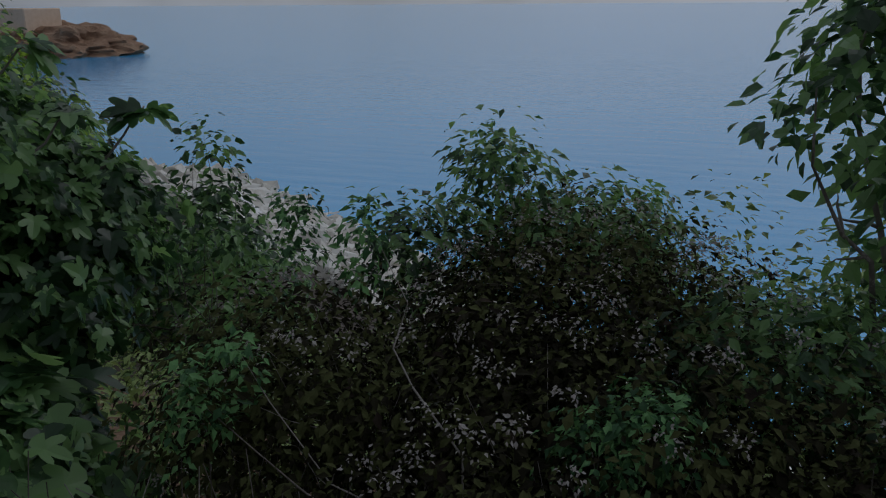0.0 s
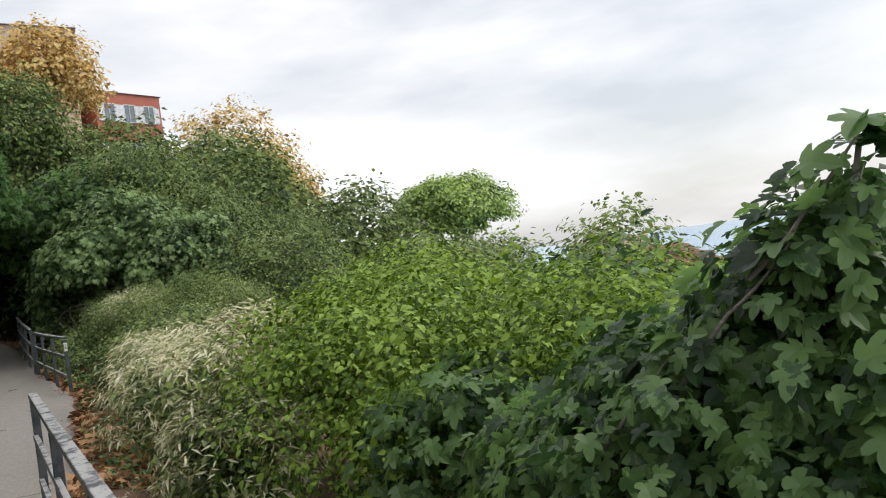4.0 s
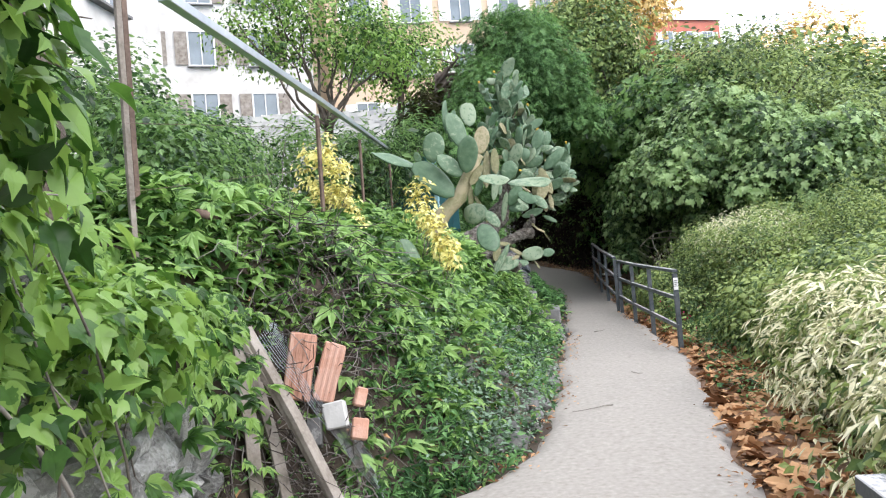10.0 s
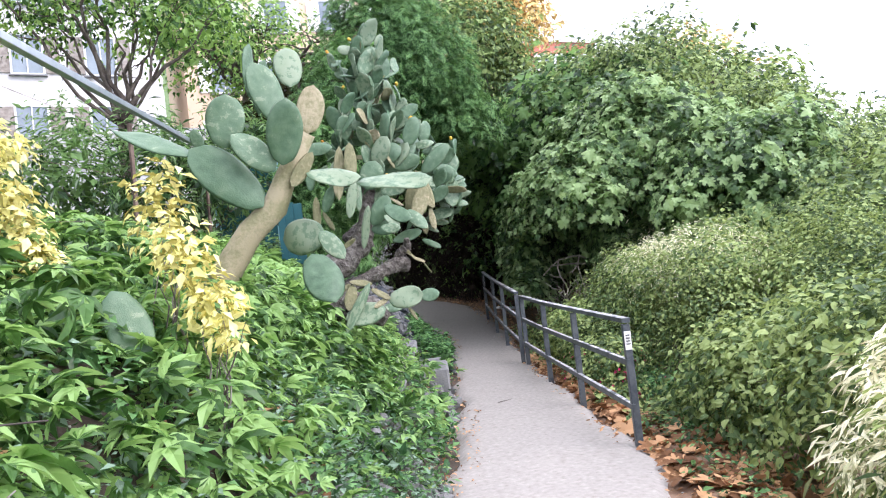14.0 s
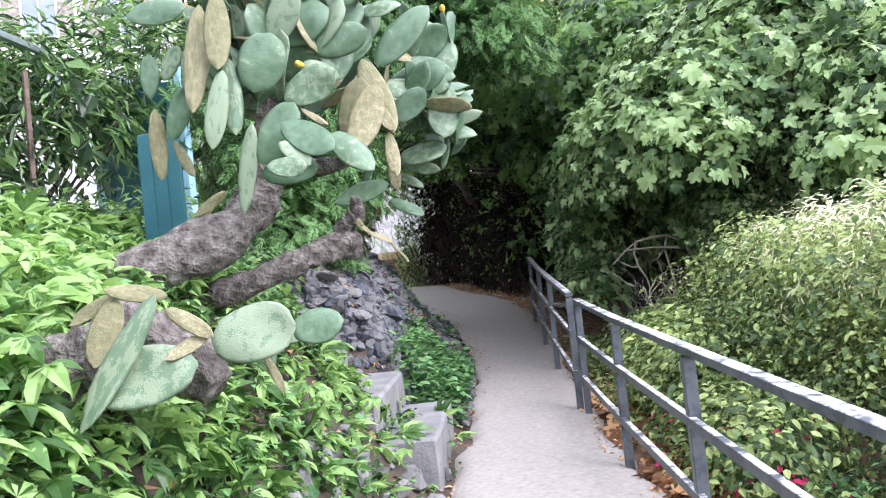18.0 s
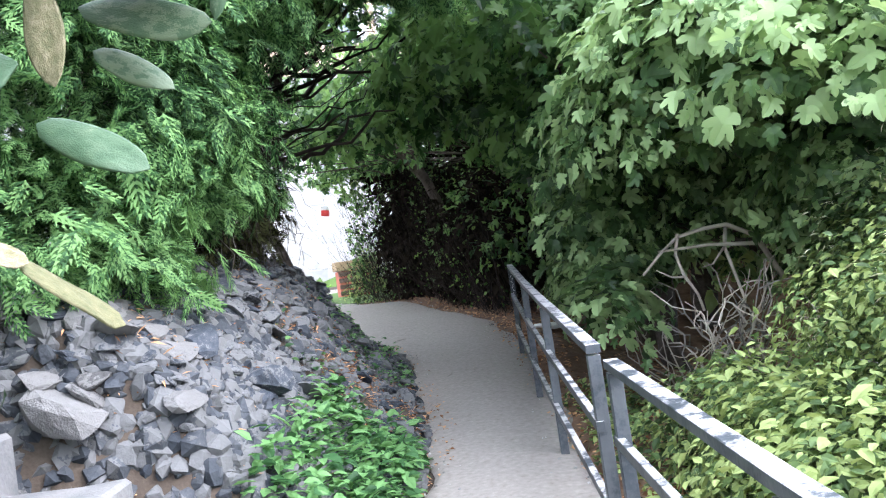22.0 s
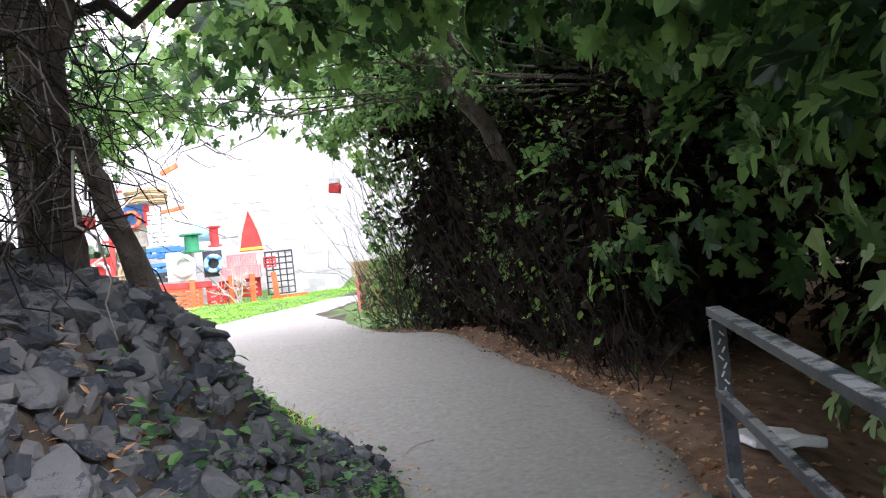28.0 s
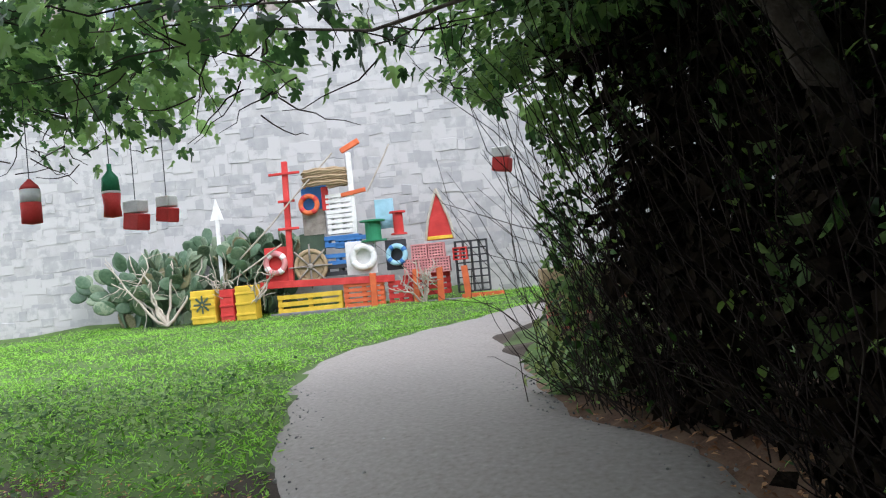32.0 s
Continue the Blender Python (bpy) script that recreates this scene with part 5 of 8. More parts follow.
plant("bush", "bright green sprouts in front of the dry bush", "shrub", (2.1, 0.5), [(2.38, 0.6, 0.18, 0.14, 0.14, 0.12), (2.19, 1.62, 0.28, 0.07, 0.07, 0.22), (2.1, 1.72, 0.22, 0.07, 0.07, 0.2), (2.98, 1.86, 0.5, 0.09, 0.09, 0.2), (2.55, 1.36, 0.62, 0.06, 0.06, 0.2), (2.41, 0.45, 0.25, 0.14, 0.14, 0.12), (2.3, -0.3, 0.15, 0.16, 0.16, 0.16)], "ovate", "herb", 0.032, 230, 10, 0.035, 8, 0.01, inner=0)
plant("ivy_mound", "mound of bright green ivy over the slope", "shrub", (3.3, 8.0), [(3.2, 8.0, 0.25, 1.3, 1.9, 1.0), (4.2, 9.5, 0.5, 1.5, 2.0, 1.0), (3.0, 7.2, -0.1, 0.45, 1.2, 0.5), (4.4, 6.4, 0.1, 1.3, 1.4, 1.1)], "ovate2", "ivybright", 0.055, 2900, 13, 0.14, 10, 0.02, inner=0.3)
fb = [(2.15, 10.4, 0.1, 0.85, 1.5, 0.75), (2.5, 12.2, 0.1, 0.85, 1.3, 0.7), (3.2, 11.2, 0.2, 1.2, 1.8, 0.75), (2.0, 8.7, -0.1, 0.6, 0.9, 0.5)]
wide = plant("flowering_bush", "wide green bush covered in pale cream blossom", "shrub", (2.2, 10.6), fb, "ovate", "ivy", 0.07, 1500, 13, 0.13, 10, 0.015, inner=0.35)
P_, N_ = clumps([(x, y, z + 0.05, a, b, c) for x, y, z, a, b, c in fb], 1500, 13, 0.075, 0.95)
P_, N_ = above_ground(P_, N_)
world_part("blossom", leaves("blossom", "lance", P_, N_, 0.10, M["pale"], 0.7), wide, "pale cream sprays of blossom")
fb = [(2.25, 13.5, 0.3, 0.6, 0.9, 0.6), (2.4, 12.6, 0.2, 0.6, 0.8, 0.6)]
nar = plant("flowering_bush", "bush with narrow cream-edged leaves beside the path", "shrub", (2.2, 13.6), fb, "lance", "ivy", 0.10, 300, 14, 0.11, 8, 0.012, inner=0.4)
P_, N_ = clumps(fb, 520, 13, 0.08, 0.9)
P_, N_ = above_ground(P_, N_)
world_part("blossom", leaves("blossom", "lance", P_, N_, 0.10, M["pale"], 0.6), nar, "cream-edged leaf tips")
plant("shrub", "green shrub behind the pale bushes", "shrub", (3.2, 15.6), [(3.1, 15.4, 0.35, 1.0, 1.5, 0.8), (2.4, 16.6, 0.2, 0.6, 0.9, 0.6)], "ovate2", "ivy", 0.06, 1300, 12, 0.13, 8, 0.02, inner=0.3)
im = [(3.0, 19.3, 0.5, 1.0, 1.6, 1.1), (2.6, 21.0, 0.55, 0.75, 1.1, 0.9), (4.2, 18.4, 0.5, 1.4, 1.7, 1.2)]
mound = plant("ivy_mound", "mound of pale green ivy behind the railing", "shrub", (3.1, 19.2), im, "ovate2", "ivy", 0.042, 4400, 13, 0.11, 8, 0.02, inner=0.3)
P_, N_ = clumps([(2.75, 20.9, 1.1, 0.5, 0.9, 0.45), (3.0, 19.5, 1.2, 0.8, 1.3, 0.45), (2.65, 22.6, 1.0, 0.2, 0.25, 0.5), (3.2, 22.6, 1.9, 0.3, 0.4, 0.8)], 420, 12, 0.09, 0.8)
P_, N_ = above_ground(P_, N_)
world_part("blossom", leaves("blossom", "lance", P_, N_, 0.055, M["pale"], 0.8), mound, "wilted cream sprays on top of the ivy")
plant("fig_tree", "fig tree with pale dusty leaves leaning over the railing", "tree", (3.4, 23.4), [(2.65, 22.8, 2.55, 0.95, 1.1, 0.7), (3.6, 23.6, 2.9, 1.5, 1.9, 1.3), (1.75, 24.9, 1.75, 0.5, 0.7, 0.7), (4.6, 22.0, 2.1, 1.3, 1.5, 1.2), (1.9, 25.4, 1.5, 0.5, 0.7, 0.7), (1.9, 23.4, 2.4, 0.55, 0.8, 0.6), (2.7, 24.3, 1.75, 0.6, 0.5, 0.5), (3.0, 23.0, 1.75, 0.5, 0.5, 0.5)], "fig", "figpale", 0.098, 3900, 7, 0.15, 14, 0.07, "bark", "fig trees on the slope", trunk=(0.13, 1.8), shell=0.6, inner=0.4)
plant("fig_tree", "tall fig tree arching over the path", "tree", (2.6, 26.6), [(2.3, 26.3, 2.6, 1.2, 1.6, 1.2), (1.2, 27.2, 3.9, 1.6, 2.0, 0.9), (3.2, 26.0, 4.0, 1.8, 2.2, 1.3)], "fig", "figlit", 0.13, 1300, 6, 0.2, 14, 0.05, "bark", "fig trees on the slope", trunk=(0.14, 2.4), shell=0.45, inner=0.1)
plant("laurel_tree", "large dark evergreen tree filling the slope", "tree", (6.2, 24.5), [(4.4, 25.6, 3.7, 1.9, 2.6, 2.0), (5.6, 24.4, 2.3, 2.2, 2.8, 1.9), (8.0, 27.0, 1.5, 2.8, 3.5, 2.2), (6.2, 20.6, 1.0, 1.8, 2.2, 1.5)], "ovate", "laurel", 0.10, 4300, 19, 0.18, 18, 0.12, "bark", "dark trees on the slope", trunk=(0.22, 3.0), shell=0.62, inner=0.3)
plant("laurel_tree", "dark evergreen tree on the seaward slope", "tree", (10.5, 18.5), [(10.5, 18.5, -0.6, 2.4, 3.0, 1.8), (12.5, 24.0, 0.0, 3.0, 4.0, 2.2), (8.0, 14.5, -0.6, 2.4, 3.0, 1.8)], "ovate", "laurel", 0.14, 1600, 14, 0.24, 12, 0.12, "bark", "dark trees on the slope", trunk=(0.2, 2.6), inner=0.35)
plant("laurel_tree", "rounded dark tree lower on the slope", "tree", (7.0, 10.0), [(6.8, 9.6, -0.4, 2.0, 2.4, 1.5), (8.8, 7.6, -2.6, 1.8, 2.2, 1.2)], "ovate2", "fig", 0.13, 900, 10, 0.25, 10, 0.06, "bark", "dark trees on the slope", inner=0.35)
plant("hedge", "tangled shrubs on the slope below the path", "shrub", (6.0, 0.0), [(5.6, 0.5, -1.4, 1.8, 2.4, 1.2), (5.4, -2.0, -1.0, 1.8, 1.8, 1.2), (4.2, -2.2, -0.4, 1.4, 1.0, 1.0)], "ovate", "laurel", 0.08, 900, 12, 0.2, 10, 0.03, inner=0.35)
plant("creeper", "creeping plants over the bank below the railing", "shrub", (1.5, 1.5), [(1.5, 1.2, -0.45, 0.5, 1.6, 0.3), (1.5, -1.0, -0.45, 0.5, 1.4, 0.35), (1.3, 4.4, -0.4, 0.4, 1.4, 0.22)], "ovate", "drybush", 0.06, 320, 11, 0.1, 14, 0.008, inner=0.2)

plant("ivy_mound", "pale ivy and weeds creeping up behind the railing", "shrub", (1.9, 21.2), [(1.75, 20.6, 0.35, 0.45, 1.0, 0.5), (1.85, 21.9, 0.35, 0.45, 0.8, 0.45), (2.95, 22.3, 0.75, 0.6, 0.8, 0.8), (1.7, 19.0, 0.2, 0.35, 0.9, 0.35)], "ovate2", "ivy", 0.05, 1500, 11, 0.1, 6, 0.01, inner=0.3)
plant("fig_tree", "young fig shoots with pale leaves over the railing", "tree", (2.1, 24.3), [(1.6, 25.0, 1.1, 0.4, 0.8, 0.4), (1.45, 23.9, 0.9, 0.25, 0.4, 0.35), (1.7, 25.9, 1.2, 0.45, 0.8, 0.55), (3.0, 23.3, 1.2, 0.4, 0.5, 0.5)], "fig", "figpale", 0.1, 190, 6, 0.13, 10, 0.012, "deadwood", "fig trees on the slope", inner=0.2)
patch("groundcover", "mixed shrubs over the slope above the shore", "groundcover", rect(3.2, 11.0, -1.0, 10.0), 24000, "ovate", "laurel", 0.09, 0.3, jitter=0.7)
patch("groundcover", "low weeds under the railing", "groundcover", beside(17.0, 24.5, 1, 0.15, 1.3, 120, 0.14), 7000, "ovate2", "ivy", 0.05, 0.2, jitter=0.6)

patch("grass", "green grass growing through the cut heap", "grass", rect(1.3, 2.7, 5.6, 9.0, 20, 0.3), 5000, "lance", "grass", 0.07, 0.15, jitter=0.8)
patch("clippings", "heap of wilting cut grass below the railing", "groundcover", rect(1.35, 2.6, 5.9, 9.0, 22, 0.28), 9000, "lance", "pale", 0.06, 0.12, jitter=0.9)
patch("dead_leaves", "reddish-brown mulch below the railing", "leaves", rect(0.9, 2.3, 4.8, 8.6), 2600, "lance", "dryleaf", 0.06, 0.03, jitter=0.6)

plant("laurel_tree", "tall dark tree rising behind the tunnel", "tree", (2.6, 37.0), [(1.6, 37.0, 9.0, 2.6, 2.2, 2.0), (2.6, 37.5, 7.0, 2.2, 2.0, 2.0)], "ovate", "laurel", 0.18, 1000, 14, 0.3, 8, 0.1, "bark", "dark trees on the slope", trunk=(0.25, 5.0), inner=0.4)

# dead wood behind the railing, antler-like
dead = thing("dead_branches", 2.1, 23.1, float(land(2.1, 23.1)), "bleached dead branches tangled behind the railing", "branch")
for pts, r0, r1_ in (([(2.7, 23.5, 1.1), (2.55, 23.55, 1.42), (2.37, 23.6, 1.51), (2.2, 23.62, 1.52), (2.03, 23.62, 1.49), (1.87, 23.55, 1.38), (1.69, 23.45, 1.25)], 0.021, 0.009), ([(2.03, 23.62, 1.49), (1.98, 23.58, 1.36), (2.0, 23.5, 1.2), (2.07, 23.5, 1.05), (2.1, 23.5, 0.93)], 0.015, 0.01), ([(2.5, 23.4, 1.36), (2.2, 23.5, 1.38), (1.84, 23.58, 1.4)], 0.016, 0.009), ([(2.37, 23.6, 1.51), (2.31, 23.5, 1.36), (2.34, 23.42, 1.2), (2.36, 23.41, 0.97), (2.3, 23.4, 0.7)], 0.016, 0.009), ([(2.0, 23.5, 1.2), (1.9, 23.45, 1.2), (1.78, 23.4, 1.27)], 0.01, 0.004), ([(2.31, 23.5, 1.36), (2.2, 23.45, 1.26), (2.12, 23.4, 1.24)], 0.01, 0.004)):
    line = np.array(pts)
    world_part("branch", tubes("branch", [(line + rng.normal(0, 0.008, line.shape), np.linspace(r0, r1_, len(pts)))], M["deadwood"], 7, 0.06), dead)
for k in range(26):
    a = np.array([rng.normal(2.35, 0.16), 23.55 + rng.normal(0, 0.2), 0.25])
    end = np.array([rng.normal(2.2, 0.3), 23.2 + rng.normal(0, 0.35), rng.uniform(0.45, 1.25)])
    line = wander(a, end, 9, 0.16)
    r = rng.uniform(0.5, 1.0)
    dl = [(line, np.linspace(0.014 * r, 0.004, len(line)))]
    for j in range(3):
        q = line[rng.integers(4, len(line) - 1)]
        dl.append((wander(q, q + rng.normal(0, 0.16, 3), 5, 0.14), np.linspace(0.007, 0.0025, 5)))
    world_part("branch", tubes("branch", dl, M["deadwood" if k % 3 else "twig"], 6), dead)
dead2 = thing("dead_branches", 4.3, 23.8, float(land(4.3, 23.8)), "pale bare branch sticking out of the fig tree", "branch")
for k in range(9):
    a = np.array([4.15, 23.4, 2.45])
    e = a + np.array([rng.normal(0.3, 0.55), rng.normal(-0.5, 0.25), rng.uniform(0.1, 1.0)])
    line = wander(a, e, 7, 0.08)
    world_part("branch", tubes("branch", [(line, np.linspace(0.022, 0.006, 7)), (wander(line[4], line[4] + rng.normal(0, 0.25, 3), 5, 0.1), np.linspace(0.010, 0.004, 5))], M["deadwood"], 7), dead2)

# ---------------- landward plants ----------------
# the hanging mat of bare vine roots over the wall
vine = thing("vine", -1.75, 7.5, 1.9, "mat of bare grey vine stems hanging over the wall", "vine")
vl = []
vd = []
vg = []
for k in range(1900):
    y = rng.uniform(1.6, 7.75)
    layer = rng.random()
    x0 = -1.75 + 0.62 * layer
    low = max(0.95, rng.normal(1.3, 0.25)) if rng.random() < 0.93 else rng.uniform(0.5, 0.9)
    top = rng.uniform(low + 0.5, 3.4)
    slant = rng.normal(0.2, 0.38) * (top - low)
    a = np.array([x0 - 0.25 + 0.2 * layer, y - slant * 0.5, top])
    b = np.array([x0 + rng.normal(0.05, 0.08), y + slant * 0.5, low])
    line = wander(a, b, 11, 0.13)
    if rng.random() < 0.12:
        b = a + np.array([0.1, rng.choice([-1, 1]) * rng.uniform(0.4, 1.0), -rng.uniform(0.0, 0.3)])
        line = wander(a, b, 11, 0.12)
        line[:, 2] -= 0.35 * np.sin(np.linspace(0, np.pi, 11)) * rng.random()
    line[:, 0] = np.clip(line[:, 0], -1.95, -0.98)
    line[:, 1] = np.minimum(line[:, 1], 7.9 + 0.1 * rng.random())
    r = rng.choice([0.003, 0.0045, 0.007, 0.012], p=[0.4, 0.36, 0.18, 0.06])
    # Stem tone goes by depth: deeper stems darker, shade put in the colour
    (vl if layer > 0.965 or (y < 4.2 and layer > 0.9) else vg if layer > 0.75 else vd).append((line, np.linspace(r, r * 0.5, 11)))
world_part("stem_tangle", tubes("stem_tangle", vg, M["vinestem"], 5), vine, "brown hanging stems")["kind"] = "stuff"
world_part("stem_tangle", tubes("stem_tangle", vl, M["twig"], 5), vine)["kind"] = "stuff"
world_part("stem_tangle", tubes("stem_tangle", vd, M["darkstem"], 5), vine, "darker copies of the stems behind, shade in their colour")["kind"] = "stuff"
for y, top in ((3.4, 3.2), (5.2, 3.3), (6.6, 3.2), (7.4, 3.1)):
    world_part("root", tubes("root", [(wander((-1.7, y - 0.4, top), (-1.4, y + 0.35, 1.15), 10, 0.10), np.linspace(0.035, 0.012, 10))], M["twig"], 7, 0.1), vine)
# Near-black leaves stand in for the shadowed hollow behind the stems
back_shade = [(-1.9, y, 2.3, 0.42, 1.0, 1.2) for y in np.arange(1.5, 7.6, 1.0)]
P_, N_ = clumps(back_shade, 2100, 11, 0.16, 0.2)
world_part("inner_foliage", leaves("inner", "ovate", P_, N_, 0.10, M["shadeleaf"], 0.8), vine, "near-black leaves behind the stems in place of shade")
creeper_e = [(-1.02, 7.85, 2.25, 0.2, 0.35, 0.9), (-1.2, 8.0, 1.75, 0.25, 0.32, 0.6), (-1.1, 7.5, 3.0, 0.4, 0.6, 0.4), (-1.5, 8.3, 1.35, 0.18, 0.35, 0.4), (-1.2, 5.9, 3.35, 0.45, 1.6, 0.28), (-1.5, 9.1, 1.1, 0.14, 0.5, 0.25)]
plant("creeper", "fresh green creeper hanging over the wall's end", "vine", (-1.75, 9.7), creeper_e, "vine", "creeper", 0.06, 1150, 8, 0.09, 6, 0.01, inner=0.25, clear=False)
P_, N_ = clumps(creeper_e, 18, 1, 0.1, 0.8)
red = thing("creeper", -1.8, 9.75, 1.95, "reddened creeper leaves among the green", "vine")
world_part("foliage", leaves("red_leaves", "ovate2", P_, N_, 0.10, M["redleaf"], 0.5), red)
P_ = np.column_stack([rng.uniform(-1.55, -1.42, 150), rng.uniform(3.4, 10.1, 150), rng.uniform(0.0, 1.2, 150)])
stray = thing("creeper", -1.62, 7.0, 1.9, "stray creeper shoots on the wall", "vine")
world_part("foliage", leaves("stray", "palmate", P_, np.tile([1, -0.3, 0.4], (150, 1)), 0.07, M["creeper"], 0.5), stray)
spill = thing("creeper", -1.7, 9.5, 1.1, "green creeper spilling over the low end of the wall", "vine")
P_ = np.column_stack([rng.uniform(-2.3, -1.45, 900), rng.uniform(8.4, 10.5, 900), rng.uniform(0.0, 1.0, 900)])
P_[:, 2] = np.interp(P_[:, 1], [8.4, 9.4, 10.5], [1.75, 1.25, 1.05]) + 0.16 * P_[:, 2] - np.where(P_[:, 0] > -1.62, 0.75 * rng.random(900) ** 1.6, 0)
world_part("foliage", leaves("spill", "palmate", P_, np.tile([0.55, -0.35, 0.8], (900, 1)), 0.08, M["creeper"], 0.45, (0.7, -0.3, -0.6)), spill)

# bank with creeper, boards, bricks and chicken wire
def bank_cover(name, label, y0, y1, e0, e1, n, leaf, mat, size, high, lumps=60):
    return patch(name, label, "groundcover", beside(y0, y1, -1, e0, e1, lumps, 0.2), n, leaf, mat, size, high, jitter=0.55)


bank_cover("groundcover", "broad green creeper leaves over the bank", 10.2, 17.5, 0.5, 2.6, 5600, "palmate", "bankleaf", 0.115, 0.34, 260)
bank_cover("groundcover", "creeper leaves hanging over the brow of the bank", 10.3, 12.6, 0.55, 1.1, 1500, "palmate", "bankleaf", 0.10, 0.2, 90)
bank_cover("groundcover", "small weeds at the foot of the bank", 10.4, 12.6, 0.02, 0.4, 1500, "ovate", "herb", 0.045, 0.14, 40)
bank_cover("groundcover", "mixed weeds over the bank", 11.5, 20.3, 0.12, 1.8, 10000, "ovate", "herb", 0.065, 0.22, 120)
bank_cover("groundcover", "grey-green herbs at the foot of the bank", 11.8, 15.8, 0.0, 0.75, 6500, "ovate", "greyherb", 0.04, 0.28, 60)
bank_cover("groundcover", "creeper leaves around the cactus trunks", 15.5, 20.2, 0.4, 2.4, 4200, "palmate", "bankleaf", 0.115, 0.25, 200)
patch("dead_leaves", "fallen brown leaves on the bank", "leaves", beside(10.4, 20.0, -1, -0.05, 1.2), 900, "ovate", "dryleaf", 0.07, 0.02)
patch("dead_leaves", "rust-brown fallen leaves along the seaward edge", "leaves", beside(9.0, 22.0, 1, -0.1, 1.3), 3200, "fig", "dryleaf", 0.10, 0.03, jitter=0.5)
patch("dead_leaves", "dark leaf litter under the trees", "leaves", beside(22.0, 33.0, 1, -0.1, 3.0), 2600, "ovate", "dryleaf", 0.07, 0.02)
patch("groundcover", "low green weeds along the seaward edge", "groundcover", beside(8.0, 22.0, 1, 0.15, 0.9, 60, 0.15), 2600, "ovate", "herb", 0.05, 0.12, jitter=0.5)
patch("dead_leaves", "dry leaves and bits of bark along the path's landward edge", "leaves", beside(10.3, 30.0, -1, -0.22, 0.15), 1500, "ovate", "dryleaf", 0.035, 0.008, jitter=0.3, clear=False)
patch("dead_leaves", "dry leaves along the path's seaward edge", "leaves", beside(9.0, 32.0, 1, -0.2, 0.3), 2200, "ovate", "dryleaf", 0.04, 0.01, jitter=0.35, clear=False)
patch("grass", "grass tufts at the foot of the bank", "grass", lambda n: np.column_stack([rng.normal(-0.95, 0.22, n), rng.normal(11.4, 0.55, n)]), 3000, "lance", "herb", 0.09, 0.1, jitter=0.8, up=0.3)
patch("nettles", "bright green nettles beside the steps", "groundcover", lambda n: np.column_stack([rng.uniform(-0.55, -0.0, n), rng.uniform(20.9, 23.2, n)]), 2600, "ovate2", "herb", 0.075, 0.32, jitter=0.4)
patch("nettles", "green weeds between the stones", "groundcover", beside(23.0, 28.0, -1, 0.05, 0.8, 16, 0.15), 1500, "ovate2", "herb", 0.055, 0.16, jitter=0.45)
plant("flowers", "low plant with small pink flowers behind the railing", "flower", (1.9, 19.4), [(1.85, 19.6, 0.05, 0.55, 1.3, 0.3), (2.2, 17.9, 0.0, 0.5, 0.8, 0.25)], "ovate", "herb", 0.05, 360, 10, 0.1, 6, 0.006, inner=0)
P_, N_ = clumps([(1.85, 19.6, 0.1, 0.55, 1.2, 0.3)], 90, 1, 0.08, 0.9)
fl = thing("flowers", 1.85, 19.6, float(land(1.85, 19.6)), "small pink blossoms behind the railing", "flower")
world_part("petals", leaves("petals", "ovate2", P_, N_, 0.045, M["flower"], 0.4), fl)["kind"] = "stuff"

# yellow-leaved shrub in three tufts
for k, (x, y, z, rx, ry, rz) in enumerate(((-2.2, 14.0, 2.22, 0.24, 0.22, 0.3), (-1.22, 13.7, 1.82, 0.1, 0.1, 0.24), (-1.05, 13.7, 1.42, 0.09, 0.09, 0.14), (-2.02, 14.0, 1.85, 0.13, 0.14, 0.24))):
    plant("yellow_shrub", "shrub with bright golden-yellow leaves on the bank", "shrub", (x, y), [(x, y, z, rx, ry, rz), (x + 0.1, y - 0.05, z - rz * 0.8, rx * 0.8, ry * 0.8, rz * 0.6)], "ovate", "yellow", 0.05, (70, 30, 24, 40)[k], 12, 0.05, 6, 0.008, group="golden shrubs", inner=0.15)

# garden above the bank
plant("rose_hedge", "dark green climbing rose hedge with a few red blooms", "hedge", (-4.8, 15.0), [(-4.6, 14.2, 2.6, 0.9, 2.2, 1.0), (-5.0, 17.5, 2.7, 1.0, 2.0, 1.0), (-3.6, 13.6, 2.3, 0.6, 0.9, 0.6)], "ovate2", "fig", 0.065, 1900, 13, 0.14, 12, 0.02, inner=0.6)
plant("lemon_tree", "small garden tree with light green leaves", "tree", (-3.95, 20.5), [(-3.9, 20.6, 5.6, 1.25, 1.2, 1.1), (-4.9, 20.2, 5.7, 0.9, 1.0, 0.9), (-3.0, 20.6, 5.2, 0.7, 0.8, 0.7)], "ovate", "creeper", 0.085, 620, 10, 0.17, 14, 0.05, "bark", trunk=(0.12, 2.1), inner=0.2)
plant("lemon_tree", "dark shrub beside the garden fence", "tree", (-3.1, 20.2), [(-2.8, 20.2, 2.8, 0.5, 0.7, 0.8), (-2.5, 21.2, 3.2, 0.55, 0.7, 0.9), (-3.4, 19.8, 2.9, 0.6, 0.6, 0.9), (-4.2, 19.4, 2.9, 0.6, 0.6, 1.0)], "lance", "fig", 0.13, 520, 12, 0.2, 8, 0.03, "bark", inner=0.3)
plant("lemon_tree", "leafy tree with long dark leaves at the edge of the garden", "tree", (-2.5, 10.2), [(-2.6, 9.2, 4.4, 0.8, 1.2, 0.7), (-4.4, 11.8, 2.9, 0.8, 1.0, 0.8)], "lance", "fig", 0.16, 190, 9, 0.2, 8, 0.07, "bark", trunk=(0.12, 2.0), inner=0.3)
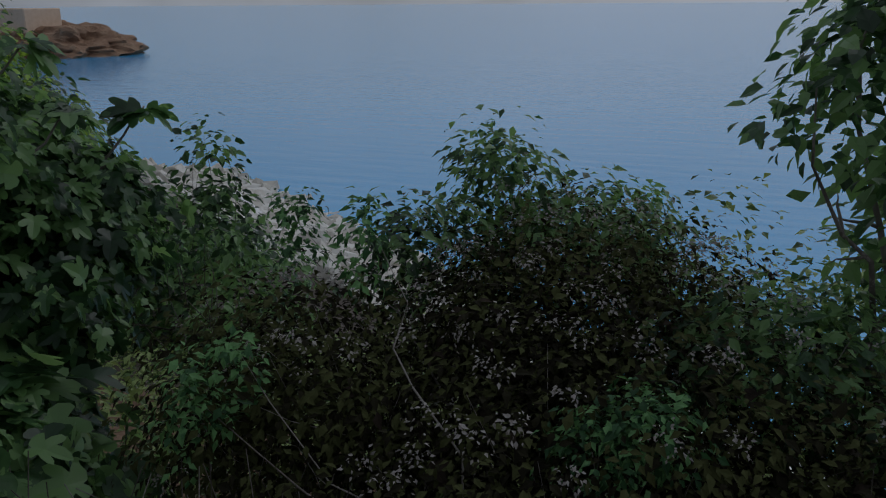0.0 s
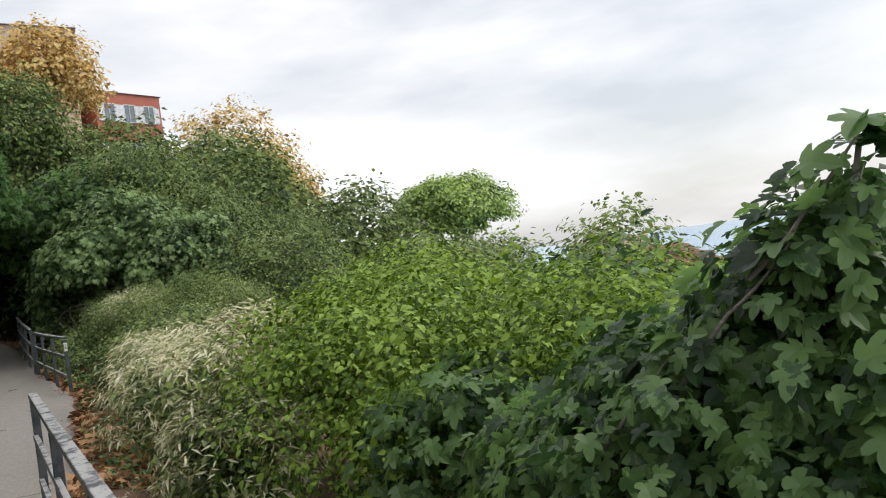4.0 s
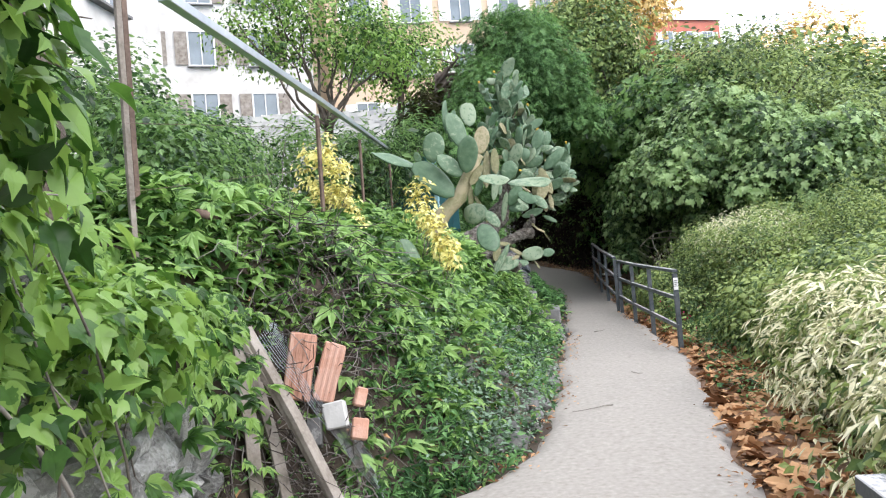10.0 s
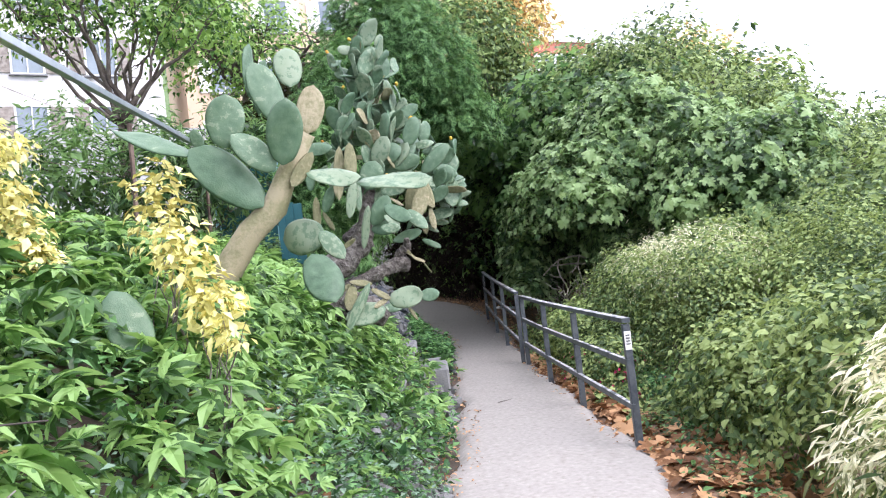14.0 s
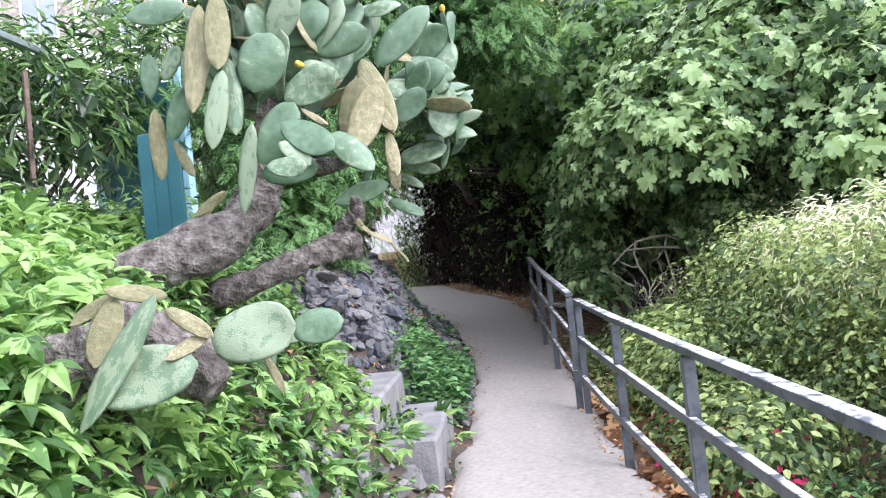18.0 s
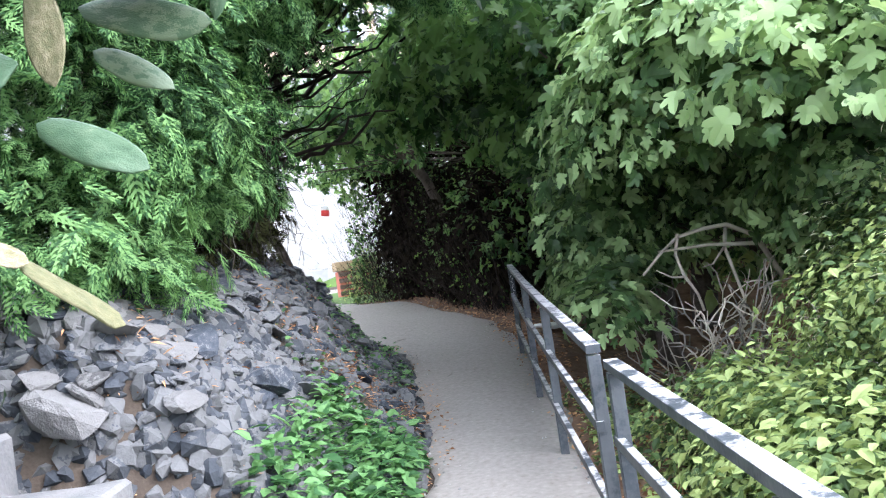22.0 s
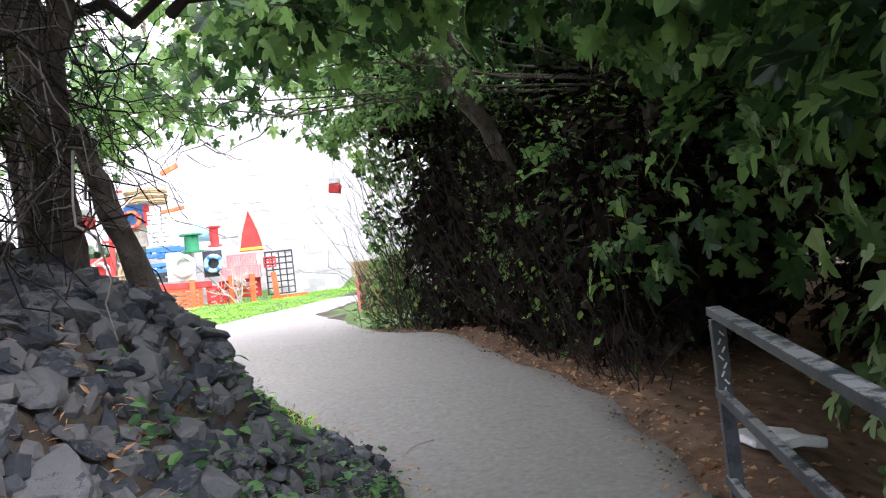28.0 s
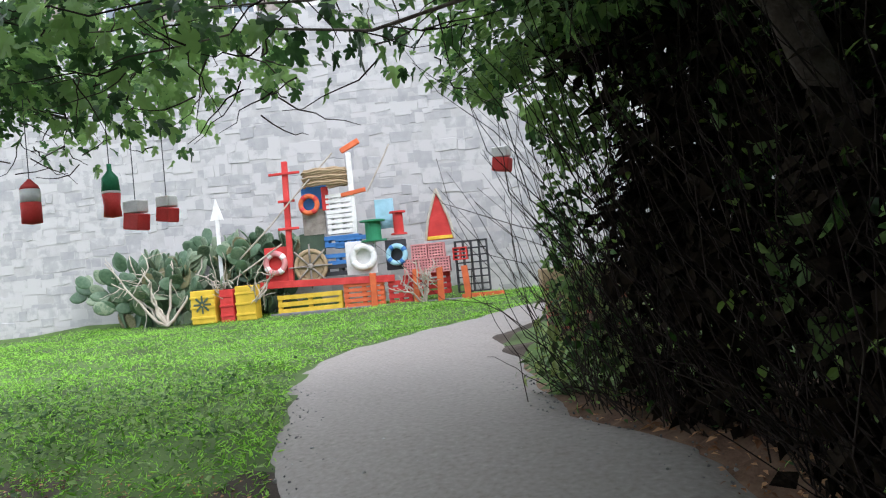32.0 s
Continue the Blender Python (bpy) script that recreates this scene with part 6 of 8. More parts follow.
plant("lemon_tree", "tall leafy garden tree before the houses", "tree", (-3.6, 26.5), [(-3.2, 26.5, 6.2, 1.2, 1.6, 1.3), (-4.2, 26.0, 6.6, 1.0, 1.4, 1.0)], "ovate", "creeper", 0.11, 420, 11, 0.28, 16, 0.07, "bark", trunk=(0.15, 4.0), inner=0.35)
plant("shrub", "dark leafy shrub behind the great cactus", "shrub", (-2.1, 19.9), [(-2.0, 19.8, 1.55, 0.6, 0.5, 0.55), (-1.5, 20.0, 1.35, 0.4, 0.4, 0.35), (-2.6, 19.4, 1.6, 0.5, 0.6, 0.6)], "ovate", "fig", 0.07, 420, 9, 0.12, 8, 0.012, inner=0.4)
# cypress with feathery green sprays
cyp = plant("cypress", "old cypress with feathery green sprays over the bank", "tree", (-2.3, 24.2), [(-1.55, 22.4, 2.9, 0.85, 1.4, 1.35), (-0.5, 24.2, 5.2, 1.3, 1.8, 1.4), (-1.1, 22.9, 4.0, 0.9, 1.2, 1.2), (0.45, 24.2, 4.3, 0.75, 1.0, 0.75), (-1.55, 21.9, 1.85, 0.5, 0.8, 0.6), (-1.5, 23.2, 2.35, 0.4, 0.6, 0.4)], "spray", "conifer", 0.15, 2600, 8, 0.15, 26, 0.06, "bark", trunk=(0.26, 3.5), shell=0.62, inner=0.3, jitter=0.6)
# thick dark trunk at the end of the stone bank
tr = thing("tree", -2.05, 27.4, float(land(-2.05, 27.4)), "thick dark trunk wrapped in dry grey twigs", "tree")
bz = float(land(-2.05, 27.4))
for x0, y0, x1, y1, z1, r in ((-1.68, 27.1, -1.98, 27.0, 2.6, 0.055), (-2.05, 27.05, -2.04, 27.0, 2.6, 0.05), (-2.4, 27.3, -2.15, 27.0, 2.7, 0.11), (-2.7, 27.6, -2.3, 27.1, 2.8, 0.08)):
    stem = wander((x0, y0, float(land(x0, y0)) - 0.15), (x1, y1, z1), 12, 0.03)
    world_part("trunk", tubes("trunk", [(stem, np.linspace(r * 1.2, r * 0.9, 12) * (1 + rng.normal(0, 0.05, 12)))], M["bark"], 10, 0.08), tr)
for x1, y1, z1, r in ((-1.5, 26.0, 5.4, 0.11), (-2.6, 26.6, 5.6, 0.12), (-0.9, 25.4, 4.6, 0.07)):
    stem = wander((-2.12, 27.02, 2.5), (x1, y1, z1), 12, 0.05)
    world_part("trunk", tubes("trunk", [(stem, np.linspace(r, r * 0.5, 12))], M["bark"], 10, 0.08), tr)
tl = []
for k in range(16):
    a = np.array([-2.05, 27.1, rng.uniform(3.2, 5.2)])
    e = a + np.array([rng.normal(-0.1, 1.0), rng.normal(-0.6, 1.0), rng.uniform(0.1, 1.2)])
    line = wander(a, e, 9, 0.12)
    tl.append((line, np.linspace(0.06, 0.012, 9)))
    for j in range(3):
        tl.append((wander(line[5 + j], line[5 + j] + rng.normal(0, 0.4, 3) + [0, 0, 0.2], 6, 0.12), np.linspace(0.016, 0.004, 6)))
world_part("branchwork", tubes("branchwork", tl, M["bark"], 6), tr)["kind"] = "stuff"
tl = []
for k in range(2800):
    th = rng.uniform(0, 6.28)
    y = rng.uniform(23.2, 27.3)
    a = np.array([(-1.85 if y < 26.2 else -2.25) + 0.5 * math.cos(th), y, bz + rng.uniform(0.5, 3.0)])
    e = a + np.array([rng.normal(0.05, 0.3), rng.normal(0, 0.45), rng.normal(-0.25, 0.4)])
    e[0] = min(e[0], -1.3)
    e[2] = max(e[2], float(land(e[0], e[1])) + 0.05)
    tl.append((wander(a, e, 7, 0.16), np.linspace(1, 0.4, 7) * rng.choice([0.003, 0.004, 0.006])))
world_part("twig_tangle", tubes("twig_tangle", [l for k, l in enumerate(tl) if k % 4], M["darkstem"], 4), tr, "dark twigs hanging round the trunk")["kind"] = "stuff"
world_part("twig_tangle", tubes("twig_tangle", tl[::4], M["twig"], 4), tr, "dry grey twigs hanging round the trunk")["kind"] = "stuff"
tl = []
for k in range(46):
    a = np.array([rng.uniform(-2.4, -1.2), rng.uniform(25.6, 27.2), rng.uniform(2.9, 4.6)])
    b = a + np.array([rng.uniform(0.2, 1.9), rng.normal(-0.5, 0.5), rng.normal(0.35, 0.35)])
    b[2] = max(b[2], 3.0)
    r = rng.choice([0.008, 0.014, 0.03])
    tl.append((wander(a, b, 9, 0.12), np.linspace(r, r * 0.35, 9)))
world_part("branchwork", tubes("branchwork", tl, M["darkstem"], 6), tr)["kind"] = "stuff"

# Dark sprays added to put shade into the open upper crown
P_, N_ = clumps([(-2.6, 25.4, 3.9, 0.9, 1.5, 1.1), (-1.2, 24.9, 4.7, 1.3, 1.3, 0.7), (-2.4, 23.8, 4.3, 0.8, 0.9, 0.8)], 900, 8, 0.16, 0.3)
world_part("dead_foliage", leaves("dead_foliage", "spray", P_, N_, 0.16, M["drybush"], 0.7), tr, "dark brown sprays inside the crown, standing in for shade")
# More added dark sprays close the bright gap above the stones
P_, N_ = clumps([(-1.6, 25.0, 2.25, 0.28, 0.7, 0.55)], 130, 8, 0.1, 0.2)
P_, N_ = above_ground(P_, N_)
world_part("dead_foliage", leaves("dead_foliage", "spray", P_, N_, 0.13, M["drybush"], 0.7), tr, "dark brown sprays inside the crown, standing in for shade")

# the dark thicket that hems the path on the right at the bend
th_e = [(-0.1, 31.0, 1.9, 0.7, 0.8, 1.4), (-0.9, 32.2, 2.1, 0.75, 0.8, 1.5), (-1.25, 32.9, 2.2, 0.5, 0.7, 1.6), (0.6, 30.0, 1.9, 0.8, 0.9, 1.3), (0.4, 32.0, 2.1, 1.2, 1.2, 1.4), (-1.35, 32.7, 3.9, 0.9, 0.9, 0.9), (-0.3, 31.6, 4.3, 0.9, 0.8, 0.45)]
thk = plant("thicket", "dense dark thicket of thin upright stems and small leaves", "shrub", (0.0, 31.9), th_e, "ovate2", "creeper", 0.06, 900, 5, 0.16, 0, 0.02, shell=0.75, inner=0, clear=True, below=-0.9)
# A near-black leaf core paints the thicket's inner shade
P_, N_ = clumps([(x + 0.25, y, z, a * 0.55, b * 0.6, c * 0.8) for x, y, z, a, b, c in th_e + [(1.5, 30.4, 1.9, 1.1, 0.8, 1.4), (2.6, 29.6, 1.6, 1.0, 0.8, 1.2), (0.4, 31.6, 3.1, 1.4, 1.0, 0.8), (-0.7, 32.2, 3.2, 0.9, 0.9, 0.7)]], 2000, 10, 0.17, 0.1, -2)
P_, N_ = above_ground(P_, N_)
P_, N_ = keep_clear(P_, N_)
world_part("inner_foliage", leaves("thicket_core", "ovate", P_, N_, 0.14, M["shadeleaf"], 0.9), thk, "near-black leaves inside the thicket, standing in for shade")
tl = []
for k in range(420):
    e = th_e[rng.integers(0, 5)]
    a = np.array([e[0] + rng.normal(0, 0.4), e[1] + rng.normal(0, 0.4), 0.0])
    if a[0] < np.interp(a[1], RY, RX) + 0.15:
        a[0] = np.interp(a[1], RY, RX) + rng.uniform(0.15, 0.5)
    a[2] = float(land(a[0], a[1]))
    b = a + np.array([rng.normal(-0.35, 0.5), rng.normal(-0.15, 0.45), rng.uniform(0.8, 2.9)])
    tl.append((wander(a, b, 8, 0.1), np.linspace(0.005, 0.0015, 8)))
# Thicket stems carry their shade in this near-black tone
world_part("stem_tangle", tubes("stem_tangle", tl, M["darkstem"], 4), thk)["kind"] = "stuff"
# airy outer shoots with small leaves, and a few broad leaves that hang before the dark
airy = [(-1.75, 32.6, 2.6, 0.5, 0.6, 1.3), (-1.2, 31.9, 3.3, 0.6, 0.6, 0.9), (-2.1, 33.1, 1.9, 0.4, 0.5, 0.8), (-0.5, 30.9, 3.5, 0.7, 0.5, 0.7)]
P_, N_ = clumps(airy, 1150, 4, 0.13, 0.3)
P_, N_ = keep_clear(P_, N_)
world_part("foliage", leaves("airy_leaves", "ovate2", P_, N_, 0.075, M["figlit"], 0.7), thk, "small light green leaves on thin shoots")
tl = []
for k in range(110):
    e = airy[rng.integers(0, 4)]
    b = np.array(e[:3]) + rng.normal(0, 0.55, 3) * np.array(e[3:])
    tl.append((wander((b[0] + rng.uniform(0.2, 0.7), b[1] + rng.uniform(-0.1, 0.4), max(1.1, b[2] - rng.uniform(0.7, 1.8))), b, 7, 0.09), np.linspace(0.004, 0.0015, 7)))
world_part("stem_tangle", tubes("stem_tangle", tl, M["darkstem"], 4), thk)["kind"] = "stuff"
P_, N_ = clumps([(0.3, 30.0, 1.9, 0.5, 0.5, 0.9), (0.9, 29.3, 1.8, 0.4, 0.5, 0.9), (1.5, 28.7, 2.0, 0.4, 0.5, 1.0), (-0.4, 30.9, 2.2, 0.4, 0.4, 0.8), (-0.9, 31.3, 2.6, 0.4, 0.3, 0.9)], 130, 2, 0.2, 0.4)
P_, N_ = above_ground(P_, N_)
P_, N_ = keep_clear(P_, N_)
world_part("foliage", leaves("broad_leaves", "fig", P_, N_, 0.12, M["figlit"], 0.6), thk, "broad lobed leaves hanging before the dark")
# woods behind it
woods = [((2.0, 30.9), 0.12), ((2.4, 31.5), 0.18), ((0.9, 32.6), 0.13), ((3.6, 29.0), 0.2), ((3.2, 33.6), 0.2), ((1.6, 35.0), 0.2)]
for k, ((x, y), r) in enumerate(woods):
    z = float(land(x, y))
    lean = rng.normal(-0.3, 0.3)
    plant("fig_tree", "dark fig tree with smooth grey trunk in the shade", "tree", (x, y), [(x + lean - 0.4, y - 0.4, z + 3.4, 1.3, 1.5, 1.1), (x + lean, y + 0.4, z + (1.3 if k else 3.0), 1.0, 1.1, 1.2)], "fig", "figlit", 0.13, 420, 6, 0.25, 7, 0.03, "bark", "fig trees in the hollow", trunk=(r, 2.6), shell=0.35, inner=0.1)
# canopy above the bend: hanging fig leaves
plant("fig_tree", "fig tree whose leafy boughs hang over the path", "tree", (1.3, 30.4), [(-1.6, 30.0, 4.15, 1.6, 1.5, 0.6), (-4.0, 31.4, 3.9, 1.6, 1.5, 0.6), (-6.2, 31.8, 3.8, 1.5, 1.5, 0.6), (0.2, 28.2, 4.2, 1.6, 1.4, 0.7), (-1.8, 32.6, 4.1, 1.1, 1.1, 0.8), (-2.2, 33.2, 3.2, 0.5, 0.5, 0.7), (-1.1, 26.2, 4.7, 1.3, 1.5, 0.7), (0.2, 25.6, 4.6, 1.2, 1.3, 0.6)], "fig", "figlit", 0.1, 1000, 6, 0.2, 12, 0.02, "bark", "fig trees in the hollow", trunk=(0.15, 2.6), shell=0.2, inner=0.0, spread=0.8)
tl = []
hang = [(-1.6, 30.0, 4.15, 1.6, 1.5, 0.6), (-4.0, 31.4, 3.9, 1.6, 1.5, 0.6), (-6.2, 31.8, 3.8, 1.5, 1.5, 0.6), (-1.8, 32.6, 4.1, 1.1, 1.1, 0.8)]
for k in range(340):
    e = hang[k % 4]
    a = np.array(e[:3]) + rng.uniform(-0.8, 0.8, 3) * np.array(e[3:])
    b = a + np.array([rng.normal(0, 0.35), rng.normal(0, 0.35), rng.uniform(-0.45, 0.2)])
    tl.append((wander(a, b, 6, 0.12), np.linspace(0.007, 0.0025, 6)))
boughs = thing("fig_branch", -1.6, 30.0, 4.1, "thin dark twigs among the hanging fig leaves", "branch", "fig shoots")
world_part("twig_tangle", tubes("twig_tangle", tl, M["darkstem"], 4), boughs)["kind"] = "stuff"
plant("laurel_tree", "tall dark trees closing the tunnel overhead", "tree", (2.6, 28.2), [(5.0, 31.5, 3.2, 2.6, 3.4, 2.8), (4.0, 35.5, 3.4, 2.6, 2.6, 2.8), (4.2, 28.6, 2.0, 1.4, 1.6, 1.8)], "ovate", "laurel", 0.14, 1000, 12, 0.28, 12, 0.08, "bark", "dark trees on the slope", trunk=(0.2, 3.6), shell=0.3, inner=0.3)

plant("laurel_tree", "dense dark evergreen wood beside the tunnel", "tree", (4.6, 31.0), [(3.6, 28.6, 2.4, 1.3, 2.4, 2.2), (3.4, 31.6, 2.6, 1.5, 2.4, 2.4), (2.9, 34.6, 2.8, 1.8, 2.4, 2.6), (6.0, 30.0, 3.5, 2.4, 4.0, 3.0)], "ovate", "laurel", 0.2, 560, 12, 0.3, 10, 0.1, "bark", "dark trees on the slope", trunk=(0.22, 3.6), shell=0.3, inner=0.4)
lean = thing("fig_tree", 0.45, 29.95, float(land(0.45, 29.95)), "leaning smooth grey fig trunk that forks over the path", "tree", "fig trees in the hollow")
for pts, r0, r1_ in (([(0.5, 31.6, 0.7), (0.15, 31.1, 2.1), (-0.16, 30.8, 3.02), (-0.7, 30.7, 3.75), (-1.2, 30.6, 4.4), (-1.9, 30.2, 5.2)], 0.10, 0.06), ([(-0.12, 30.8, 2.9), (-0.3, 30.8, 3.5), (-0.5, 30.7, 4.3), (-0.6, 30.4, 5.2)], 0.05, 0.035), ([(1.15, 31.7, 0.6), (1.05, 31.4, 1.9), (1.0, 31.3, 3.2), (1.1, 31.0, 4.6)], 0.06, 0.045), ([(1.9, 31.5, 0.5), (1.8, 31.2, 1.8), (1.75, 31.0, 2.9), (2.0, 30.7, 4.6)], 0.06, 0.045)):
    world_part("trunk", tubes("trunk", [(np.array(pts), np.linspace(r0, r1_, len(pts)))], M["bark"], 10, 0.05), lean)
tl = []
for k in range(40):
    a = np.array([rng.uniform(-0.9, 1.6), rng.uniform(28.8, 30.2), rng.uniform(3.0, 4.2)])
    b = a + np.array([rng.normal(-0.3, 0.6), rng.normal(-0.7, 0.5), rng.normal(-0.1, 0.4)])
    b[2] = max(b[2], 2.9)
    tl.append((wander(a, b, 7, 0.12), np.linspace(0.012, 0.004, 7)))
world_part("branch", tubes("branch", tl, M["bark"], 5), lean)["kind"] = "stuff"
P_, N_ = clumps([(0.1, 28.0, 3.6, 1.3, 1.0, 0.55), (1.1, 27.4, 3.1, 0.6, 0.9, 0.7), (-1.2, 28.9, 3.5, 1.0, 0.8, 0.5), (1.5, 28.6, 3.2, 0.7, 0.7, 0.4)], 230, 5, 0.14, 0.3)
P_, N_ = keep_clear(P_, N_, high=2.3)
world_part("crown", leaves("crown", "fig", P_, N_, 0.13, M["figlit"], 0.7), lean)

# Near-black leaves fill the dry bush's gaps, its inner shade as colour
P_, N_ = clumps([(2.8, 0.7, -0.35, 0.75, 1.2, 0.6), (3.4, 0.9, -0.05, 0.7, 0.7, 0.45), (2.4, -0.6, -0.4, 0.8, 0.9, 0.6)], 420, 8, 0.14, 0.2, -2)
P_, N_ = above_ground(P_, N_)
bush_shade = thing("dead_leaves", 2.8, 0.7, float(land(2.8, 0.7)), "near-black leaves filling the dry bush, standing in for shade", "leaves")
world_part("leaf_mass", leaves("leaf_mass", "ovate", P_, N_, 0.065, M["shadeleaf"], 0.9), bush_shade)["kind"] = "stuff"
# seed fluff and dry stalks in the brown bush
P_, N_ = clumps([(2.75, 0.7, -0.1, 0.85, 1.4, 0.65), (3.4, 0.9, 0.15, 0.7, 0.8, 0.45)], 340, 24, 0.03, 1.0)
P_, N_ = above_ground(P_, N_)
fluffy = thing("clematis", 2.7, 0.8, float(land(2.7, 0.8)), "clematis with greyish white seed fluff on the dry bush", "vine")
world_part("seed_fluff", leaves("seed_fluff", "ovate", P_, N_, 0.013, M["fluff"], 0.9), fluffy)["kind"] = "stuff"
tl = []
for k in range(420):
    a = np.array([rng.uniform(1.5, 2.6), rng.uniform(-0.8, 2.0), 0.0])
    a[2] = float(land(a[0], a[1]))
    b = a + np.array([rng.normal(0, 0.25), rng.normal(0, 0.25), rng.uniform(0.3, 0.95)])
    tl.append((wander(a, b, 6, 0.10), np.linspace(0.004, 0.0015, 6)))
stalk = thing("dry_stalks", 2.2, 0.6, float(land(2.2, 0.6)), "pale dry stalks standing in the bush", "grass")
world_part("stalk_tangle", tubes("stalk_tangle", tl, M["twig"], 4), stalk)["kind"] = "stuff"

# ---------------- lawn ----------------
def lawn_places(n):
    y = 28.6 + (45.5 - 28.6) * rng.random(n) ** 1.35
    e = np.interp(y, LY, LX)
    x = e - rng.random(n) ** 1.2 * 13 + 0.1
    worn = smooth(29.6, 32.2, y + 0.35 * np.sin(2.1 * x) + 0.3 * np.sin(5.3 * x + 2 * y) + 0.25 * np.sin(9 * x - 4 * y)) * smooth(0.0, 0.5, e - x + 0.15 * np.sin(4 * y))
    keep = rng.random(n) < 0.34 + 0.66 * worn
    return np.column_stack([x, y])[keep]


patch("grass", "bright green lawn grass", "grass", lawn_places, 150000, "lance", "lawngrass", 0.058, 0.02, jitter=0.9, up=0.2)
patch("grass", "clover tufts in the lawn", "grass", lambda n: np.column_stack([rng.normal(-6.0, 1.6, n), rng.normal(32.8, 1.1, n)]), 5000, "ovate", "grass", 0.06, 0.1, jitter=0.5)
patch("grass", "green tuft beside the wooden box", "grass", lambda n: np.column_stack([rng.normal(-2.35, 0.25, n), rng.normal(33.3, 0.3, n)]), 900, "ovate", "grass", 0.09, 0.25, jitter=0.5)

patch("dead_leaves", "fallen leaves and crumbs on the worn edge of the lawn", "leaves", lambda n: np.column_stack([rng.uniform(-5.6, -1.2, n), rng.uniform(28.4, 31.4, n)]), 2600, "ovate", "dryleaf", 0.035, 0.01)

# ---------------- the great wall behind the lawn ----------------
SX, SY = -12.9, 42.1
UX, UY = 0.957, 0.29


def ship(u, v=0.0):
    """Places along the display on the lawn: u to its right, v towards the wall."""
    return SX + UX * u - UY * v, SY + UY * u + UX * v


WV = 1.7
wall_n = thing("wall_north", *ship(-4, WV), 1.4, "tall old wall of pale grey field stones", "wall", kind="structure")
cs = [ship(-30, WV), ship(22, WV), ship(22, WV + 0.8), ship(-30, WV + 0.8)]
bm = bmesh.new()
vs = [bm.verts.new((x, y, z)) for z in (0.5, 9.2) for x, y in cs]
for q in ((0, 1, 5, 4), (1, 2, 6, 5), (2, 3, 7, 6), (3, 0, 4, 7), (4, 5, 6, 7)):
    bm.faces.new([vs[k] for k in q])
me = bpy.data.meshes.new("core")
bm.to_mesh(me)
bm.free()
me.materials.append(M["palemortar"])
world_part("core", me, wall_n)
box_v = np.array([[x, y, z] for x in (-0.5, 0.5) for y in (-0.5, 0.5) for z in (-0.5, 0.5)], float)
box_f = np.array([[0, 1, 3, 2], [4, 6, 7, 5], [0, 4, 5, 1], [2, 3, 7, 6], [1, 5, 7, 3], [0, 2, 6, 4]])
vs, k = [], 0
z = 1.1
while z < 9.2:
    h = rng.uniform(0.1, 0.3)
    u = -14.0 - rng.random()
    while u < 12:
        w = rng.uniform(0.12, 0.6)
        b = box_v * [w * 1.0, 0.06, h * rng.uniform(0.8, 1.2)] * (1 + rng.normal(0, 1, (8, 3)) * [0.08, 0.02, 0.14]) + rng.normal(0, 1, 3) * [0.01, 0.006, 0.02]
        b[:, 2] += 0.05 * math.sin(0.9 * u + z) + 0.03 * math.sin(2.3 * u - 2 * z)
        bx, by = ship(u + w / 2, WV + 0.022 - rng.uniform(-0.006, 0.008))
        X = bx + UX * b[:, 0] - UY * b[:, 1]
        Y = by + UY * b[:, 0] + UX * b[:, 1]
        vs.append(np.column_stack([X, Y, z + h / 2 + b[:, 2]]))
        u += w
        k += 1
    z += h
world_part("stones", mesh_np("stones", np.concatenate(vs), (box_f[None] + (np.arange(k) * 8)[:, None, None]).reshape(-1, 4), M["palestone"]), wall_n, "rows of pale field stones")["kind"] = "stuff"

